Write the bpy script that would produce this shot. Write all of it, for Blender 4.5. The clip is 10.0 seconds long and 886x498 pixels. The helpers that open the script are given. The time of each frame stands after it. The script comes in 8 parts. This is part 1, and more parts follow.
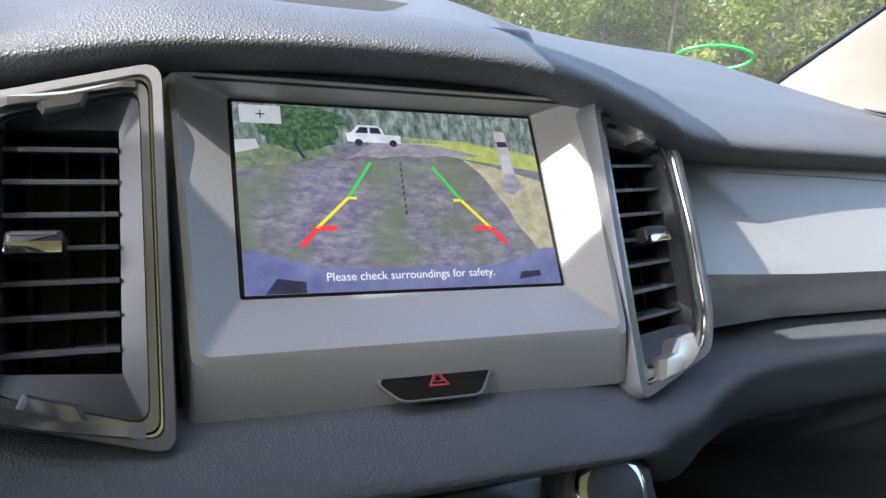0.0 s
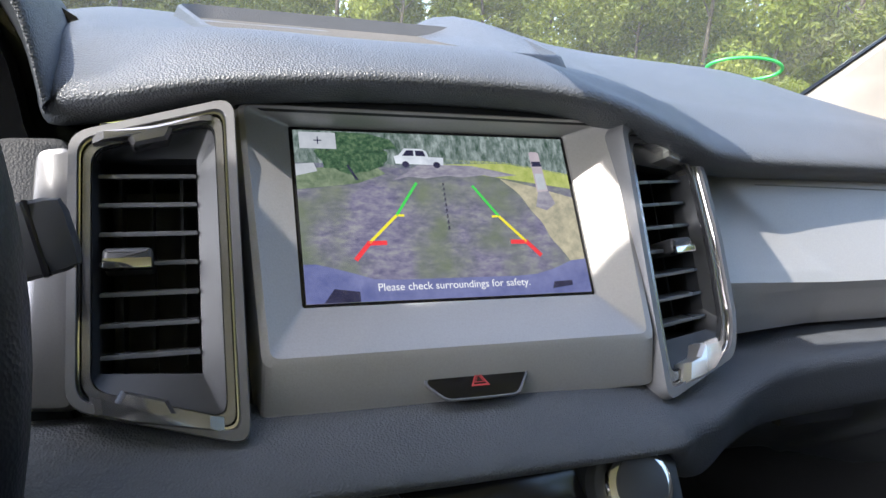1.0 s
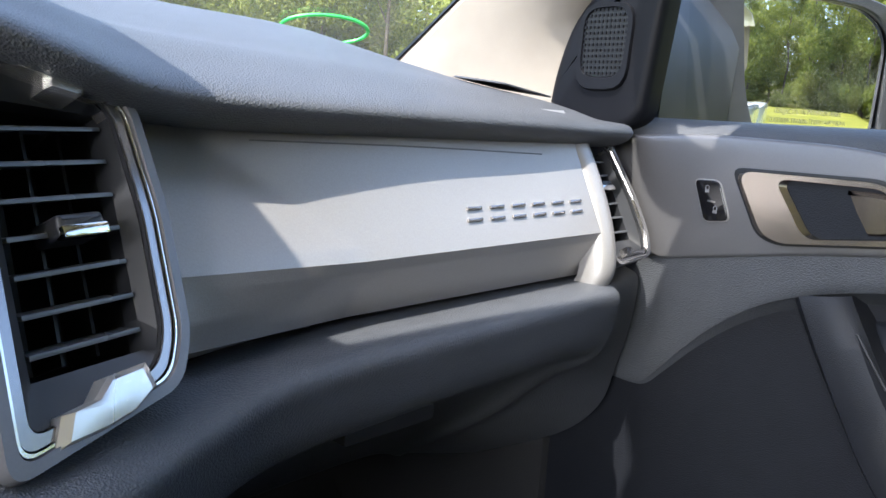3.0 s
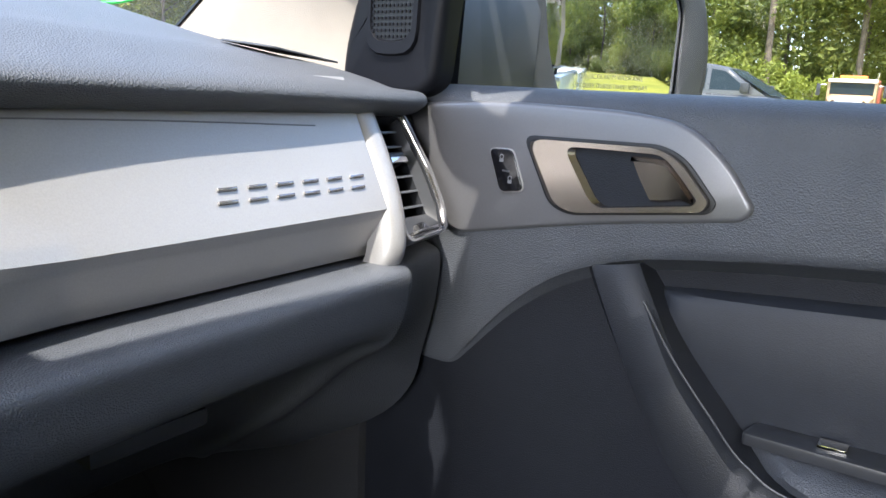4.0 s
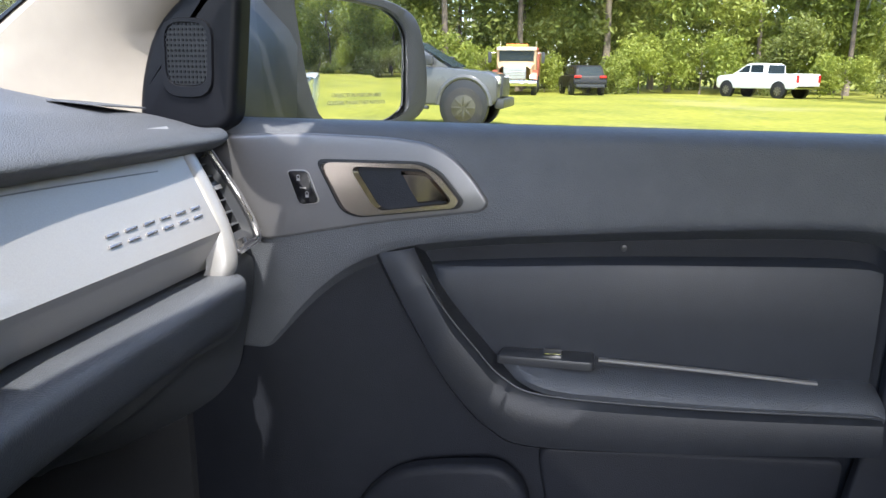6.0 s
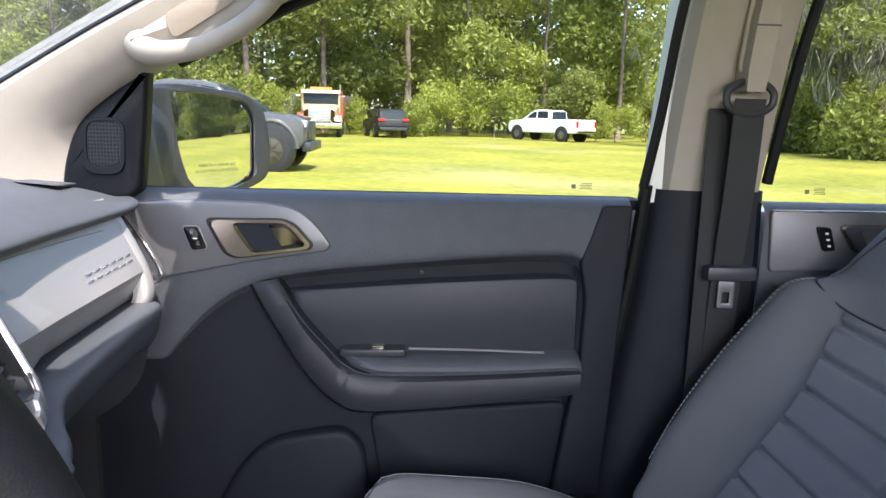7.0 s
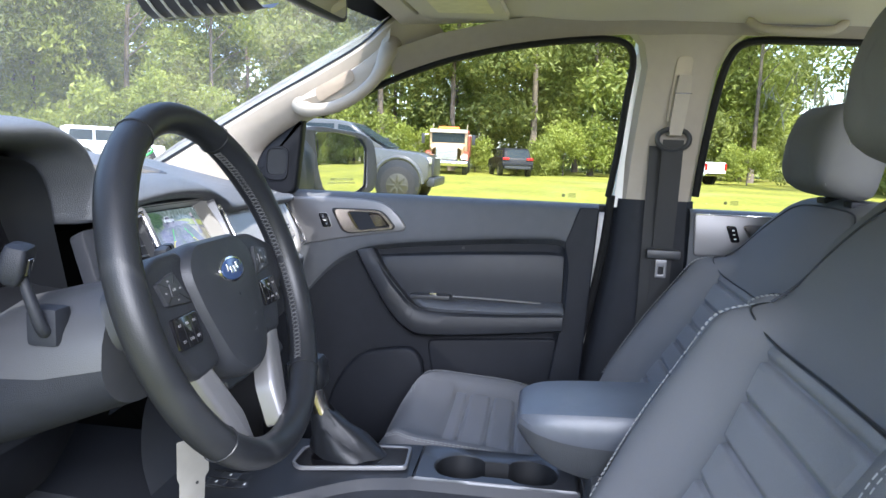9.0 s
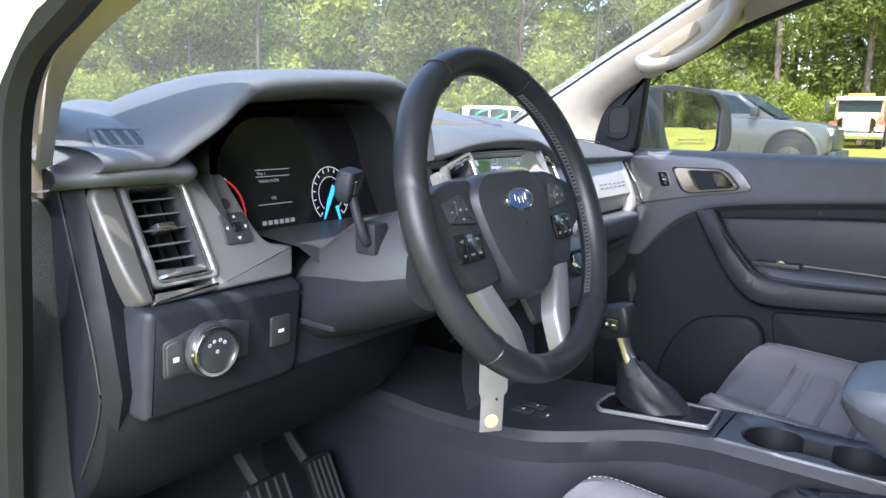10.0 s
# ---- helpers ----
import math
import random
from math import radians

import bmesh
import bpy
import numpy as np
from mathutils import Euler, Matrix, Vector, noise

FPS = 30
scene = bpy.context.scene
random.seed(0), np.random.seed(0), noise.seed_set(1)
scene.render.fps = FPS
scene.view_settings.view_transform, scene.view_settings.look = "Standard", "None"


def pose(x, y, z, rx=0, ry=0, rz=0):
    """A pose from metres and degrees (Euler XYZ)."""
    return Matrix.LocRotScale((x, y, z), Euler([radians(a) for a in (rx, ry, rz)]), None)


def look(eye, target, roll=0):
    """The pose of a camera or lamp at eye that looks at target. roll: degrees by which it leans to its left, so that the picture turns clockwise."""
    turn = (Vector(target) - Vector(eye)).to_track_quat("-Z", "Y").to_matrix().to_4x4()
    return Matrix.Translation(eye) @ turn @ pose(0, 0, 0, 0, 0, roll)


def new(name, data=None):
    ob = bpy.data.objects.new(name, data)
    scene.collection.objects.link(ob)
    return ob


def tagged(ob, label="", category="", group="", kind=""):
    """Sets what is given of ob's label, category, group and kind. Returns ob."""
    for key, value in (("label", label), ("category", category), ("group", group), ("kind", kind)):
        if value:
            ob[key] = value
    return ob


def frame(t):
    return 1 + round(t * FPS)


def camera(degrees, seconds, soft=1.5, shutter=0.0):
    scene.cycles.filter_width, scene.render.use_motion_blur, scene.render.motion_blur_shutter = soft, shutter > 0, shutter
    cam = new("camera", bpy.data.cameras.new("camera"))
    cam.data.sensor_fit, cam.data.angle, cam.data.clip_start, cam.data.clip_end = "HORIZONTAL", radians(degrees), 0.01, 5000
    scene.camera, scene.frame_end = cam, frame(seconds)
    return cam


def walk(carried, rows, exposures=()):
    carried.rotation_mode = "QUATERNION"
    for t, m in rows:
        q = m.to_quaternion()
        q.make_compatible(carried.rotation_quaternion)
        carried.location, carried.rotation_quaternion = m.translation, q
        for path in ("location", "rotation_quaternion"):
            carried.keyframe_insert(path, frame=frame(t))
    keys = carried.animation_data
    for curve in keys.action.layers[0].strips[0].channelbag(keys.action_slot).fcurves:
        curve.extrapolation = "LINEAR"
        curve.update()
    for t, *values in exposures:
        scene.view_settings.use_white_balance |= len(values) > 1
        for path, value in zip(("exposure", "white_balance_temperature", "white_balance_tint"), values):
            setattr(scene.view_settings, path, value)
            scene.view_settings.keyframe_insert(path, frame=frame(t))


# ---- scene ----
cam = camera(62.3, 10.0)
PATH = [
    (0, (-0.135, -0.336, 1.273), (0.651, 1.451, 0.839), 4.3),
    (0.5, (-0.153, -0.368, 1.29), (0.544, 1.455, 0.852), 3.5),
    (1, (-0.153, -0.367, 1.285), (0.549, 1.456, 0.858), 3.5),
    (1.5, (-0.137, -0.342, 1.278), (0.663, 1.447, 0.878), 3.6),
    (2, (-0.077, -0.314, 1.269), (0.894, 1.394, 0.893), 3.7),
    (2.5, (-0.003, -0.3, 1.252), (1.188, 1.272, 0.918), 3.2),
    (3, (0.059, -0.304, 1.25), (1.431, 1.103, 0.879), 3.4),
    (4.5, (0.158, -0.327, 1.255), (1.838, 0.661, 0.805), 2.1),
    (5, (0.161, -0.329, 1.261), (1.913, 0.514, 0.792), 1.4),
    (6.5, (-0.243, -0.315, 1.35), (1.703, -0.159, 0.919), 1.1),
    (7, (-0.424, -0.324, 1.378), (1.542, -0.416, 1.02), 1.6),
    (7.5, (-0.598, -0.367, 1.368), (1.36, -0.624, 1.056), 1.6),
    (8, (-0.82, -0.405, 1.361), (1.137, -0.719, 1.096), 2.1),
    (8.5, (-1.038, -0.445, 1.384), (0.94, -0.616, 1.137), 2.6),
    (9, (-1.089, -0.522, 1.369), (0.877, -0.276, 1.103), 2.4),
    (9.5, (-1.081, -0.611, 1.341), (0.687, 0.269, 1.024), 2.5),
    (10, (-1.085, -0.628, 1.33), (0.503, 0.534, 0.97), 1.0),
]
walk(cam, [(t, look(eye, target, roll)) for t, eye, target, roll in PATH], [(0.0, 2.42, 6400, 10), (1.2, 2.38, 6400, 10), (2.0, 2.28, 6400, 10), (3.0, 2.46, 6400, 10), (4.5, 2.56, 6400, 10), (5.0, 2.51, 6400, 10), (6.5, 2.30, 6300, 10), (7.0, 2.34, 6450, 14), (7.5, 2.44, 6450, 14), (8.0, 2.60, 6400, 16), (8.5, 2.56, 6150, 13), (9.0, 2.52, 6050, 11), (9.5, 2.68, 6300, 13), (10.0, 2.62, 6150, 10)])

# ---- light ----
world = bpy.data.worlds.new("sky")
scene.world = world
world.use_nodes = True
wn = world.node_tree
sky = wn.nodes.new("ShaderNodeTexSky")
sky.sky_type, sky.sun_disc = "NISHITA", False
SUN_UP, SUN_TURN = 61.0, -114.0
sky.sun_elevation, sky.sun_rotation = radians(SUN_UP), radians(SUN_TURN)
sky.air_density, sky.dust_density, sky.ozone_density = 1.0, 2.0, 1.0
wn.links.new(sky.outputs[0], wn.nodes["Background"].inputs[0])
wn.nodes["Background"].inputs[1].default_value = 0.15
sun_dir = Vector((math.sin(radians(SUN_TURN)) * math.cos(radians(SUN_UP)), math.cos(radians(SUN_TURN)) * math.cos(radians(SUN_UP)), math.sin(radians(SUN_UP))))
sun = new("sun", bpy.data.lights.new("sun", "SUN"))
sun.data.energy, sun.data.angle, sun.data.color = 2.1, radians(0.6), (1.0, 0.94, 0.84)
sun.matrix_world = look(sun_dir * 60, (0, 0, 0))
scene.view_settings.exposure = 2.35
# area lamp added outside the open driver doorway to brighten the cabin
door_fill = new("doorway_fill", bpy.data.lights.new("doorway_fill", "AREA"))
door_fill.data.shape, door_fill.data.size, door_fill.data.size_y = "RECTANGLE", 1.7, 1.0
door_fill.data.energy, door_fill.data.color = 36.0, (1.0, 0.98, 1.02)
door_fill.matrix_world = look((-2.6, -0.95, 2.02), (0.4, -0.05, 1.15))

# ---- materials ----
def material(name, color, rough=0.5, metal=0.0, vary=0.12, scale=40.0, grain=0.0, grain_scale=600.0, coat=0.0, second=None, second_scale=3.0, spec=0.5, wear=0.12):
    """A procedural surface: two scales of colour variation, roughness variation and fine relief, in metres."""
    m = bpy.data.materials.new(name)
    m.use_nodes = True
    n, l = m.node_tree.nodes, m.node_tree.links
    b = n["Principled BSDF"]
    geo = n.new("ShaderNodeTexCoord")
    big, fine = n.new("ShaderNodeTexNoise"), n.new("ShaderNodeTexNoise")
    for t, s, d in ((big, second_scale, 3), (fine, scale, 5)):
        t.inputs["Scale"].default_value, t.inputs["Detail"].default_value = s, d
        l.new(geo.outputs["Object"], t.inputs["Vector"])
    mix = n.new("ShaderNodeMix")
    mix.data_type = "RGBA"
    c = Vector(color)
    d = Vector(second) if second else c * (1 - vary)
    mix.inputs[6].default_value, mix.inputs[7].default_value = (*d, 1), (*(c * (1 + vary)), 1)
    add = n.new("ShaderNodeMath")
    add.operation = "MULTIPLY_ADD"
    add.inputs[1].default_value = 0.5
    half = n.new("ShaderNodeMath")
    half.operation = "MULTIPLY"
    half.inputs[1].default_value = 0.5
    l.new(fine.outputs[0], half.inputs[0])
    l.new(big.outputs[0], add.inputs[0])
    l.new(half.outputs[0], add.inputs[2])
    ramp = n.new("ShaderNodeMapRange")
    ramp.inputs[1].default_value, ramp.inputs[2].default_value = 0.35, 0.65
    l.new(add.outputs[0], ramp.inputs[0])
    l.new(ramp.outputs[0], mix.inputs[0])
    l.new(mix.outputs[2], b.inputs["Base Color"])
    rr = n.new("ShaderNodeMapRange")
    rr.inputs[1].default_value, rr.inputs[2].default_value = 0.3, 0.7
    rr.inputs[3].default_value, rr.inputs[4].default_value = max(0.02, rough * (1 - wear)), min(1, rough * (1 + wear))
    l.new(big.outputs[0], rr.inputs[0])
    l.new(rr.outputs[0], b.inputs["Roughness"])
    b.inputs["Metallic"].default_value = metal
    b.inputs["Specular IOR Level"].default_value = spec
    b.inputs["Coat Weight"].default_value = coat
    if grain:
        bump = n.new("ShaderNodeBump")
        bump.inputs["Strength"].default_value, bump.inputs["Distance"].default_value = min(1.0, grain), 0.0012
        tex = n.new("ShaderNodeTexVoronoi")
        tex.feature = "F1"
        tex.inputs["Scale"].default_value = grain_scale
        wob = n.new("ShaderNodeTexNoise")
        wob.inputs["Scale"].default_value = grain_scale * 0.6
        mp = n.new("ShaderNodeMix")
        mp.data_type = "RGBA"
        mp.inputs[0].default_value = 0.6 / grain_scale
        l.new(geo.outputs["Object"], mp.inputs[6])
        l.new(wob.outputs["Color"], mp.inputs[7])
        l.new(geo.outputs["Object"], wob.inputs["Vector"])
        l.new(mp.outputs[2], tex.inputs["Vector"])
        l.new(tex.outputs["Distance"], bump.inputs["Height"])
        l.new(bump.outputs[0], b.inputs["Normal"])
    return m


def glow(name, color, strength=1.0):
    """A lit display or lamp."""
    m = material(name, (0.01, 0.01, 0.012), 0.25)
    b = m.node_tree.nodes["Principled BSDF"]
    b.inputs["Emission Color"].default_value, b.inputs["Emission Strength"].default_value = (*color, 1), strength
    return m


def pane_glass(name, tint=(0.93, 0.95, 0.94), gloss=0.05, haze=0.0):
    m = bpy.data.materials.new(name)
    m.use_nodes = True
    n, l = m.node_tree.nodes, m.node_tree.links
    n.remove(n["Principled BSDF"])
    tr, gl, mx, fr = n.new("ShaderNodeBsdfTransparent"), n.new("ShaderNodeBsdfGlossy"), n.new("ShaderNodeMixShader"), n.new("ShaderNodeLayerWeight")
    pw, sm = n.new("ShaderNodeMath"), n.new("ShaderNodeMath")
    pw.operation, sm.operation = "POWER", "MULTIPLY_ADD"
    pw.inputs[1].default_value, sm.inputs[1].default_value, sm.inputs[2].default_value = 4.0, 0.5, 0.03
    tr.inputs[0].default_value = (*tint, 1)
    gl.inputs["Roughness"].default_value = gloss
    fr.inputs[0].default_value = 0.5
    l.new(fr.outputs["Facing"], pw.inputs[0])
    l.new(pw.outputs[0], sm.inputs[0])
    l.new(sm.outputs[0], mx.inputs[0])
    l.new(tr.outputs[0], mx.inputs[1])
    l.new(gl.outputs[0], mx.inputs[2])
    if haze:
        film, hx = n.new("ShaderNodeBsdfTranslucent"), n.new("ShaderNodeMixShader")
        film.inputs[0].default_value = (0.9, 0.9, 0.88, 1)
        hx.inputs[0].default_value = haze
        l.new(mx.outputs[0], hx.inputs[1])
        l.new(film.outputs[0], hx.inputs[2])
        l.new(hx.outputs[0], n["Material Output"].inputs[0])
    else:
        l.new(mx.outputs[0], n["Material Output"].inputs[0])
    return m


PAD = material("soft_black_leather_grain", (0.068, 0.074, 0.086), 0.44, grain=0.5, grain_scale=820, vary=0.1)
PLASTIC = material("charcoal_grained_plastic", (0.050, 0.054, 0.061), 0.48, grain=0.3, grain_scale=900, vary=0.1)
SMOOTH = material("smooth_black_plastic", (0.030, 0.032, 0.037), 0.42, vary=0.1)
SLAT = material("satin_black_slat", (0.080, 0.085, 0.096), 0.27, spec=0.7, vary=0.08)
# near-black for hollows, gaps and seams; the hollows' shade is put into it
DEEP = material("recess_black", (0.008, 0.009, 0.011), 0.5)
PIANO = material("gloss_black", (0.008, 0.008, 0.01), 0.12)
SILVER = material("satin_silver_paint", (0.345, 0.337, 0.332), 0.40, metal=0.5, vary=0.07, scale=900, grain=0.08, grain_scale=1500)
GUNMETAL = material("satin_grey_paint", (0.17, 0.17, 0.18), 0.36, metal=0.4, vary=0.05, scale=900, grain=0.05, grain_scale=1500)
# EDGE: grey darkened in place of the shade its strip lacks
EDGE = material("darkened_edge_paint", (0.085, 0.082, 0.080), 0.42, metal=0.3, vary=0.05, scale=900, grain=0.05, grain_scale=1500)
DARKGREY = material("satin_dark_grey", (0.050, 0.053, 0.060), 0.36, metal=0.35, vary=0.06, scale=700)
CHROME = material("bright_chrome", (0.72, 0.70, 0.67), 0.1, metal=1.0, vary=0.04)
DARKCHROME = material("smoked_chrome", (0.30, 0.295, 0.305), 0.16, metal=0.8, vary=0.06)
ACCENT = material("bright_satin_chrome", (0.74, 0.73, 0.70), 0.27, metal=0.85, vary=0.05)
BRUSHED = material("satin_champagne_metal", (0.40, 0.355, 0.315), 0.24, metal=1.0, vary=0.05)
COLUMN = material("satin_charcoal_plastic", (0.042, 0.044, 0.049), 0.42, vary=0.06, scale=700, grain=0.15, grain_scale=1000)
# CAP and LOWER: blacks darkened to hold the shade of the low parts
CAP = material("darkened_black_cover", (0.0055, 0.0062, 0.0090), 0.5, spec=0.2, vary=0.1)
LOWER = material("darkened_black_plastic", (0.0140, 0.0160, 0.0215), 0.55, spec=0.2, grain=0.25, grain_scale=900, vary=0.1)
# the sky's reflection on the armrest lid is put into this blue-black
LID = material("sky_sheen_vinyl", (0.088, 0.097, 0.118), 0.40, grain=0.1, grain_scale=900, vary=0.1)
VINYL = material("black_padded_vinyl", (0.021, 0.0240, 0.031), 0.5, spec=0.35, grain=0.10, grain_scale=900, vary=0.1)
BEIGE = material("beige_trim_plastic", (0.32, 0.287, 0.246), 0.55, vary=0.05, grain=0.12, grain_scale=900)
LINING = material("beige_headliner_fabric", (0.58, 0.54, 0.47), 0.9, vary=0.08, scale=900, grain=0.3, grain_scale=1400)
CLOTH = material("charcoal_seat_cloth", (0.132, 0.134, 0.143), 0.85, vary=0.16, scale=1500, grain=0.35, grain_scale=1600)
INSERT = material("grey_ribbed_cloth", (0.182, 0.182, 0.196), 0.85, vary=0.22, scale=1800, grain=0.45, grain_scale=1300)
STITCH = material("pale_grey_thread", (0.25, 0.255, 0.26), 0.8)
HUB = material("black_wheel_plastic", (0.020, 0.022, 0.027), 0.45, spec=0.35, grain=0.2, grain_scale=1000, vary=0.1)
WEBBING = material("black_belt_webbing", (0.012, 0.013, 0.015), 0.6, vary=0.2, scale=1500, grain=0.3, grain_scale=1800)
RUBBER = material("black_rubber_seal", (0.0085, 0.0092, 0.0105), 0.55, spec=0.2, vary=0.15)
WHITE = material("white_body_paint", (0.78, 0.79, 0.79), 0.25, coat=0.6, vary=0.02)
LEATHER = material("black_rim_leather", (0.012, 0.0132, 0.016), 0.40, spec=0.27, grain=0.12, grain_scale=900, vary=0.1)
CARPET = material("dark_carpet", (0.022, 0.023, 0.026), 0.95, vary=0.3, scale=700, grain=0.6, grain_scale=900)
PRINT = material("pale_print", (0.62, 0.63, 0.64), 0.6)
GLASS = pane_glass("window_glass")
HAZED = pane_glass("hazy_windscreen", haze=0.03)

# ---- building tools ----
def part(name, bm, mat, parent=None, label="", kind="", smooth=38):
    me = bpy.data.meshes.new(name)
    bmesh.ops.recalc_face_normals(bm, faces=bm.faces[:])
    bm.to_mesh(me)
    bm.free()
    me.materials.append(mat)
    if smooth:
        me.polygons.foreach_set("use_smooth", [True] * len(me.polygons))
        me.set_sharp_from_angle(angle=radians(smooth))
    ob = new(name, me)
    if parent:
        ob.parent = parent
    return tagged(ob, label, kind=kind)


def thing(name, label, category, group="", kind="", at=(0, 0, 0)):
    ob = new(name)
    ob.empty_display_size = 0.05
    ob.location = at
    return tagged(ob, label, category, group, kind)


def spline(points, n):
    """n + 1 points, evenly in the parameter, on a smooth curve through the given points."""
    p = [Vector(q) for q in points]
    k = len(p) - 1
    out = []
    for i in range(n + 1):
        s = min(i * k / n, k - 1e-9)
        j, f = int(s), s - int(s)
        a, b, c, d = p[max(j - 1, 0)], p[j], p[j + 1], p[min(j + 2, k)]
        out.append(0.5 * (2 * b + (c - a) * f + (2 * a - 5 * b + 4 * c - d) * f * f + (3 * b - a - 3 * c + d) * f ** 3))
    return out


def line(points, n):
    """n + 1 points along straight pieces."""
    p = [Vector(q) for q in points]
    k = len(p) - 1
    return [p[min(int(i * k / n), k - 1)].lerp(p[min(int(i * k / n), k - 1) + 1], i * k / n - min(int(i * k / n), k - 1)) for i in range(n + 1)]


def rounded(points, r, n=4):
    """A closed outline with its corners rounded; r is one radius or one for each corner."""
    p = [Vector(q) for q in points]
    rs = r if isinstance(r, (list, tuple)) else [r] * len(p)
    out = []
    for i, q in enumerate(p):
        a, b = p[i - 1] - q, p[(i + 1) % len(p)] - q
        d = min(rs[i], 0.48 * a.length, 0.48 * b.length)
        s, e = q + a.normalized() * d, q + b.normalized() * d
        for j in range(n + 1):
            f = j / n
            out.append(s * (1 - f) ** 2 + q * 2 * f * (1 - f) + e * f * f)
    return out


def loft(rows, around=False, ends=False, bm=None):
    """A skin over rows of points. around: each row is a closed ring. ends: closes the first and last ring."""
    bm = bm or bmesh.new()
    vs = [[bm.verts.new(q) for q in row] for row in rows]
    n = len(vs[0])
    for a, b in zip(vs, vs[1:]):
        for j in range(n if around else n - 1):
            bm.faces.new((a[j], a[(j + 1) % n], b[(j + 1) % n], b[j]))
    if ends:
        bm.faces.new(vs[0])
        bm.faces.new(vs[-1])
    return bm


def thick(bm, d):
    """Gives an open skin a thickness d behind it."""
    bmesh.ops.recalc_face_normals(bm, faces=bm.faces[:])
    bmesh.ops.solidify(bm, geom=bm.faces[:], thickness=d)
    return bm


def slab(outline, depth, bevel=0.0, m=None, seg=2, bm=None):
    """A plate from a flat outline (x, y), from z = 0 up to depth, its front edge bevelled, then moved by m."""
    made = bm or bmesh.new()
    out = [Vector((q[0], q[1], 0)) for q in outline]
    area = sum(a.x * b.y - b.x * a.y for a, b in zip(out, out[1:] + out[:1]))
    if area < 0:
        out.reverse()
    n = len(out)

    def inset(d):
        res = []
        for i in range(n):
            a, q, b = out[i - 1], out[i], out[(i + 1) % n]
            u, v = (q - a).normalized(), (b - q).normalized()
            nu, nv = Vector((-u.y, u.x, 0)), Vector((-v.y, v.x, 0))
            w = nu + nv
            w = w / max(w.length_squared, 0.3) * 2 if w.length > 1e-6 else nu
            res.append(q + w * d)
        return res
    rings = []
    rings.append(out)
    if bevel:
        for k in range(seg + 1):
            a = math.pi / 2 * k / seg
            rings.append([q + Vector((0, 0, depth - bevel + bevel * math.sin(a))) for q in inset(bevel * (1 - math.cos(a)))])
    else:
        rings.append([q + Vector((0, 0, depth)) for q in out])
    m = m or Matrix()
    return loft([[m @ q for q in r] for r in rings], True, True, made)


def box(x0, x1, y0, y1, z0, z1, bevel=0.004, m=None, bm=None):
    """A box with rounded edges all round."""
    made = bmesh.new()
    bmesh.ops.create_cube(made, size=1)
    for v in made.verts:
        v.co = Vector(((x0 + x1) / 2 + v.co.x * (x1 - x0), (y0 + y1) / 2 + v.co.y * (y1 - y0), (z0 + z1) / 2 + v.co.z * (z1 - z0)))
    if bevel:
        bmesh.ops.bevel(made, geom=made.edges[:], offset=min(bevel, 0.45 * min(x1 - x0, y1 - y0, z1 - z0)), segments=2, profile=0.6, affect="EDGES")
    if m:
        bmesh.ops.transform(made, matrix=m, verts=made.verts)
    if bm:
        me = bpy.data.meshes.new("tmp")
        made.to_mesh(me)
        made.free()
        bm.from_mesh(me)
        bpy.data.meshes.remove(me)
        return bm
    return made


def tube(path, radius, sides=10, flat=1.0, up=(0, 0, 1), closed=False, bm=None):
    """A round or flattened bar along a path; radius is a number or one for each point."""
    p = [Vector(q) for q in path]
    n = len(p)
    rows = []
    for i, q in enumerate(p):
        d = (p[(i + 1) % n] - p[i - 1]) if closed else (p[min(i + 1, n - 1)] - p[max(i - 1, 0)])
        d.normalize()
        s = d.cross(Vector(up))
        s = s.normalized() if s.length > 1e-6 else Vector((1, 0, 0))
        u = s.cross(d)
        r = radius[i] if isinstance(radius, (list, tuple)) else radius
        rows.append([q + s * r * math.cos(2 * math.pi * k / sides) + u * r * flat * math.sin(2 * math.pi * k / sides) for k in range(sides)])
    if closed:
        rows.append(rows[0])
    return loft(rows, True, not closed, bm)


def disc(r, depth, sides=28, bevel=0.0, m=None, bm=None, seg=2):
    return slab([(r * math.cos(2 * math.pi * k / sides), r * math.sin(2 * math.pi * k / sides)) for k in range(sides)], depth, bevel, m, seg, bm=bm)


def ring_plate(outer, inner, depth, m=None, bevel=0.0015, bm=None):
    """A frame between two outlines of the same number of points, with softened front edges."""
    m = m or Matrix()
    n = len(outer)
    o, i = [Vector((*q[:2], 0)) for q in outer], [Vector((*q[:2], 0)) for q in inner]
    rows = [[q for q in o], [q + Vector((0, 0, depth - bevel)) for q in o]]
    rows.append([q + (r - q) * 0.12 + Vector((0, 0, depth)) for q, r in zip(o, i)])
    rows.append([r + (q - r) * 0.12 + Vector((0, 0, depth)) for q, r in zip(o, i)])
    rows += [[q + Vector((0, 0, depth - bevel)) for q in i], [q for q in i], [q for q in o]]
    return loft([[m @ q for q in r] for r in rows], True, False, bm)


def words(name, text, size, m, mat, parent, depth=0.0002, align="CENTER"):
    cu = bpy.data.curves.new(name, "FONT")
    cu.body, cu.size, cu.extrude, cu.align_x, cu.align_y = text, size, depth, align, "CENTER"
    tmp = bpy.data.objects.new(name, cu)
    scene.collection.objects.link(tmp)
    me = bpy.data.meshes.new_from_object(tmp)
    bpy.data.objects.remove(tmp)
    me.transform(m)
    me.materials.clear()
    me.materials.append(mat)
    ob = new(name, me)
    ob.parent = parent
    return ob


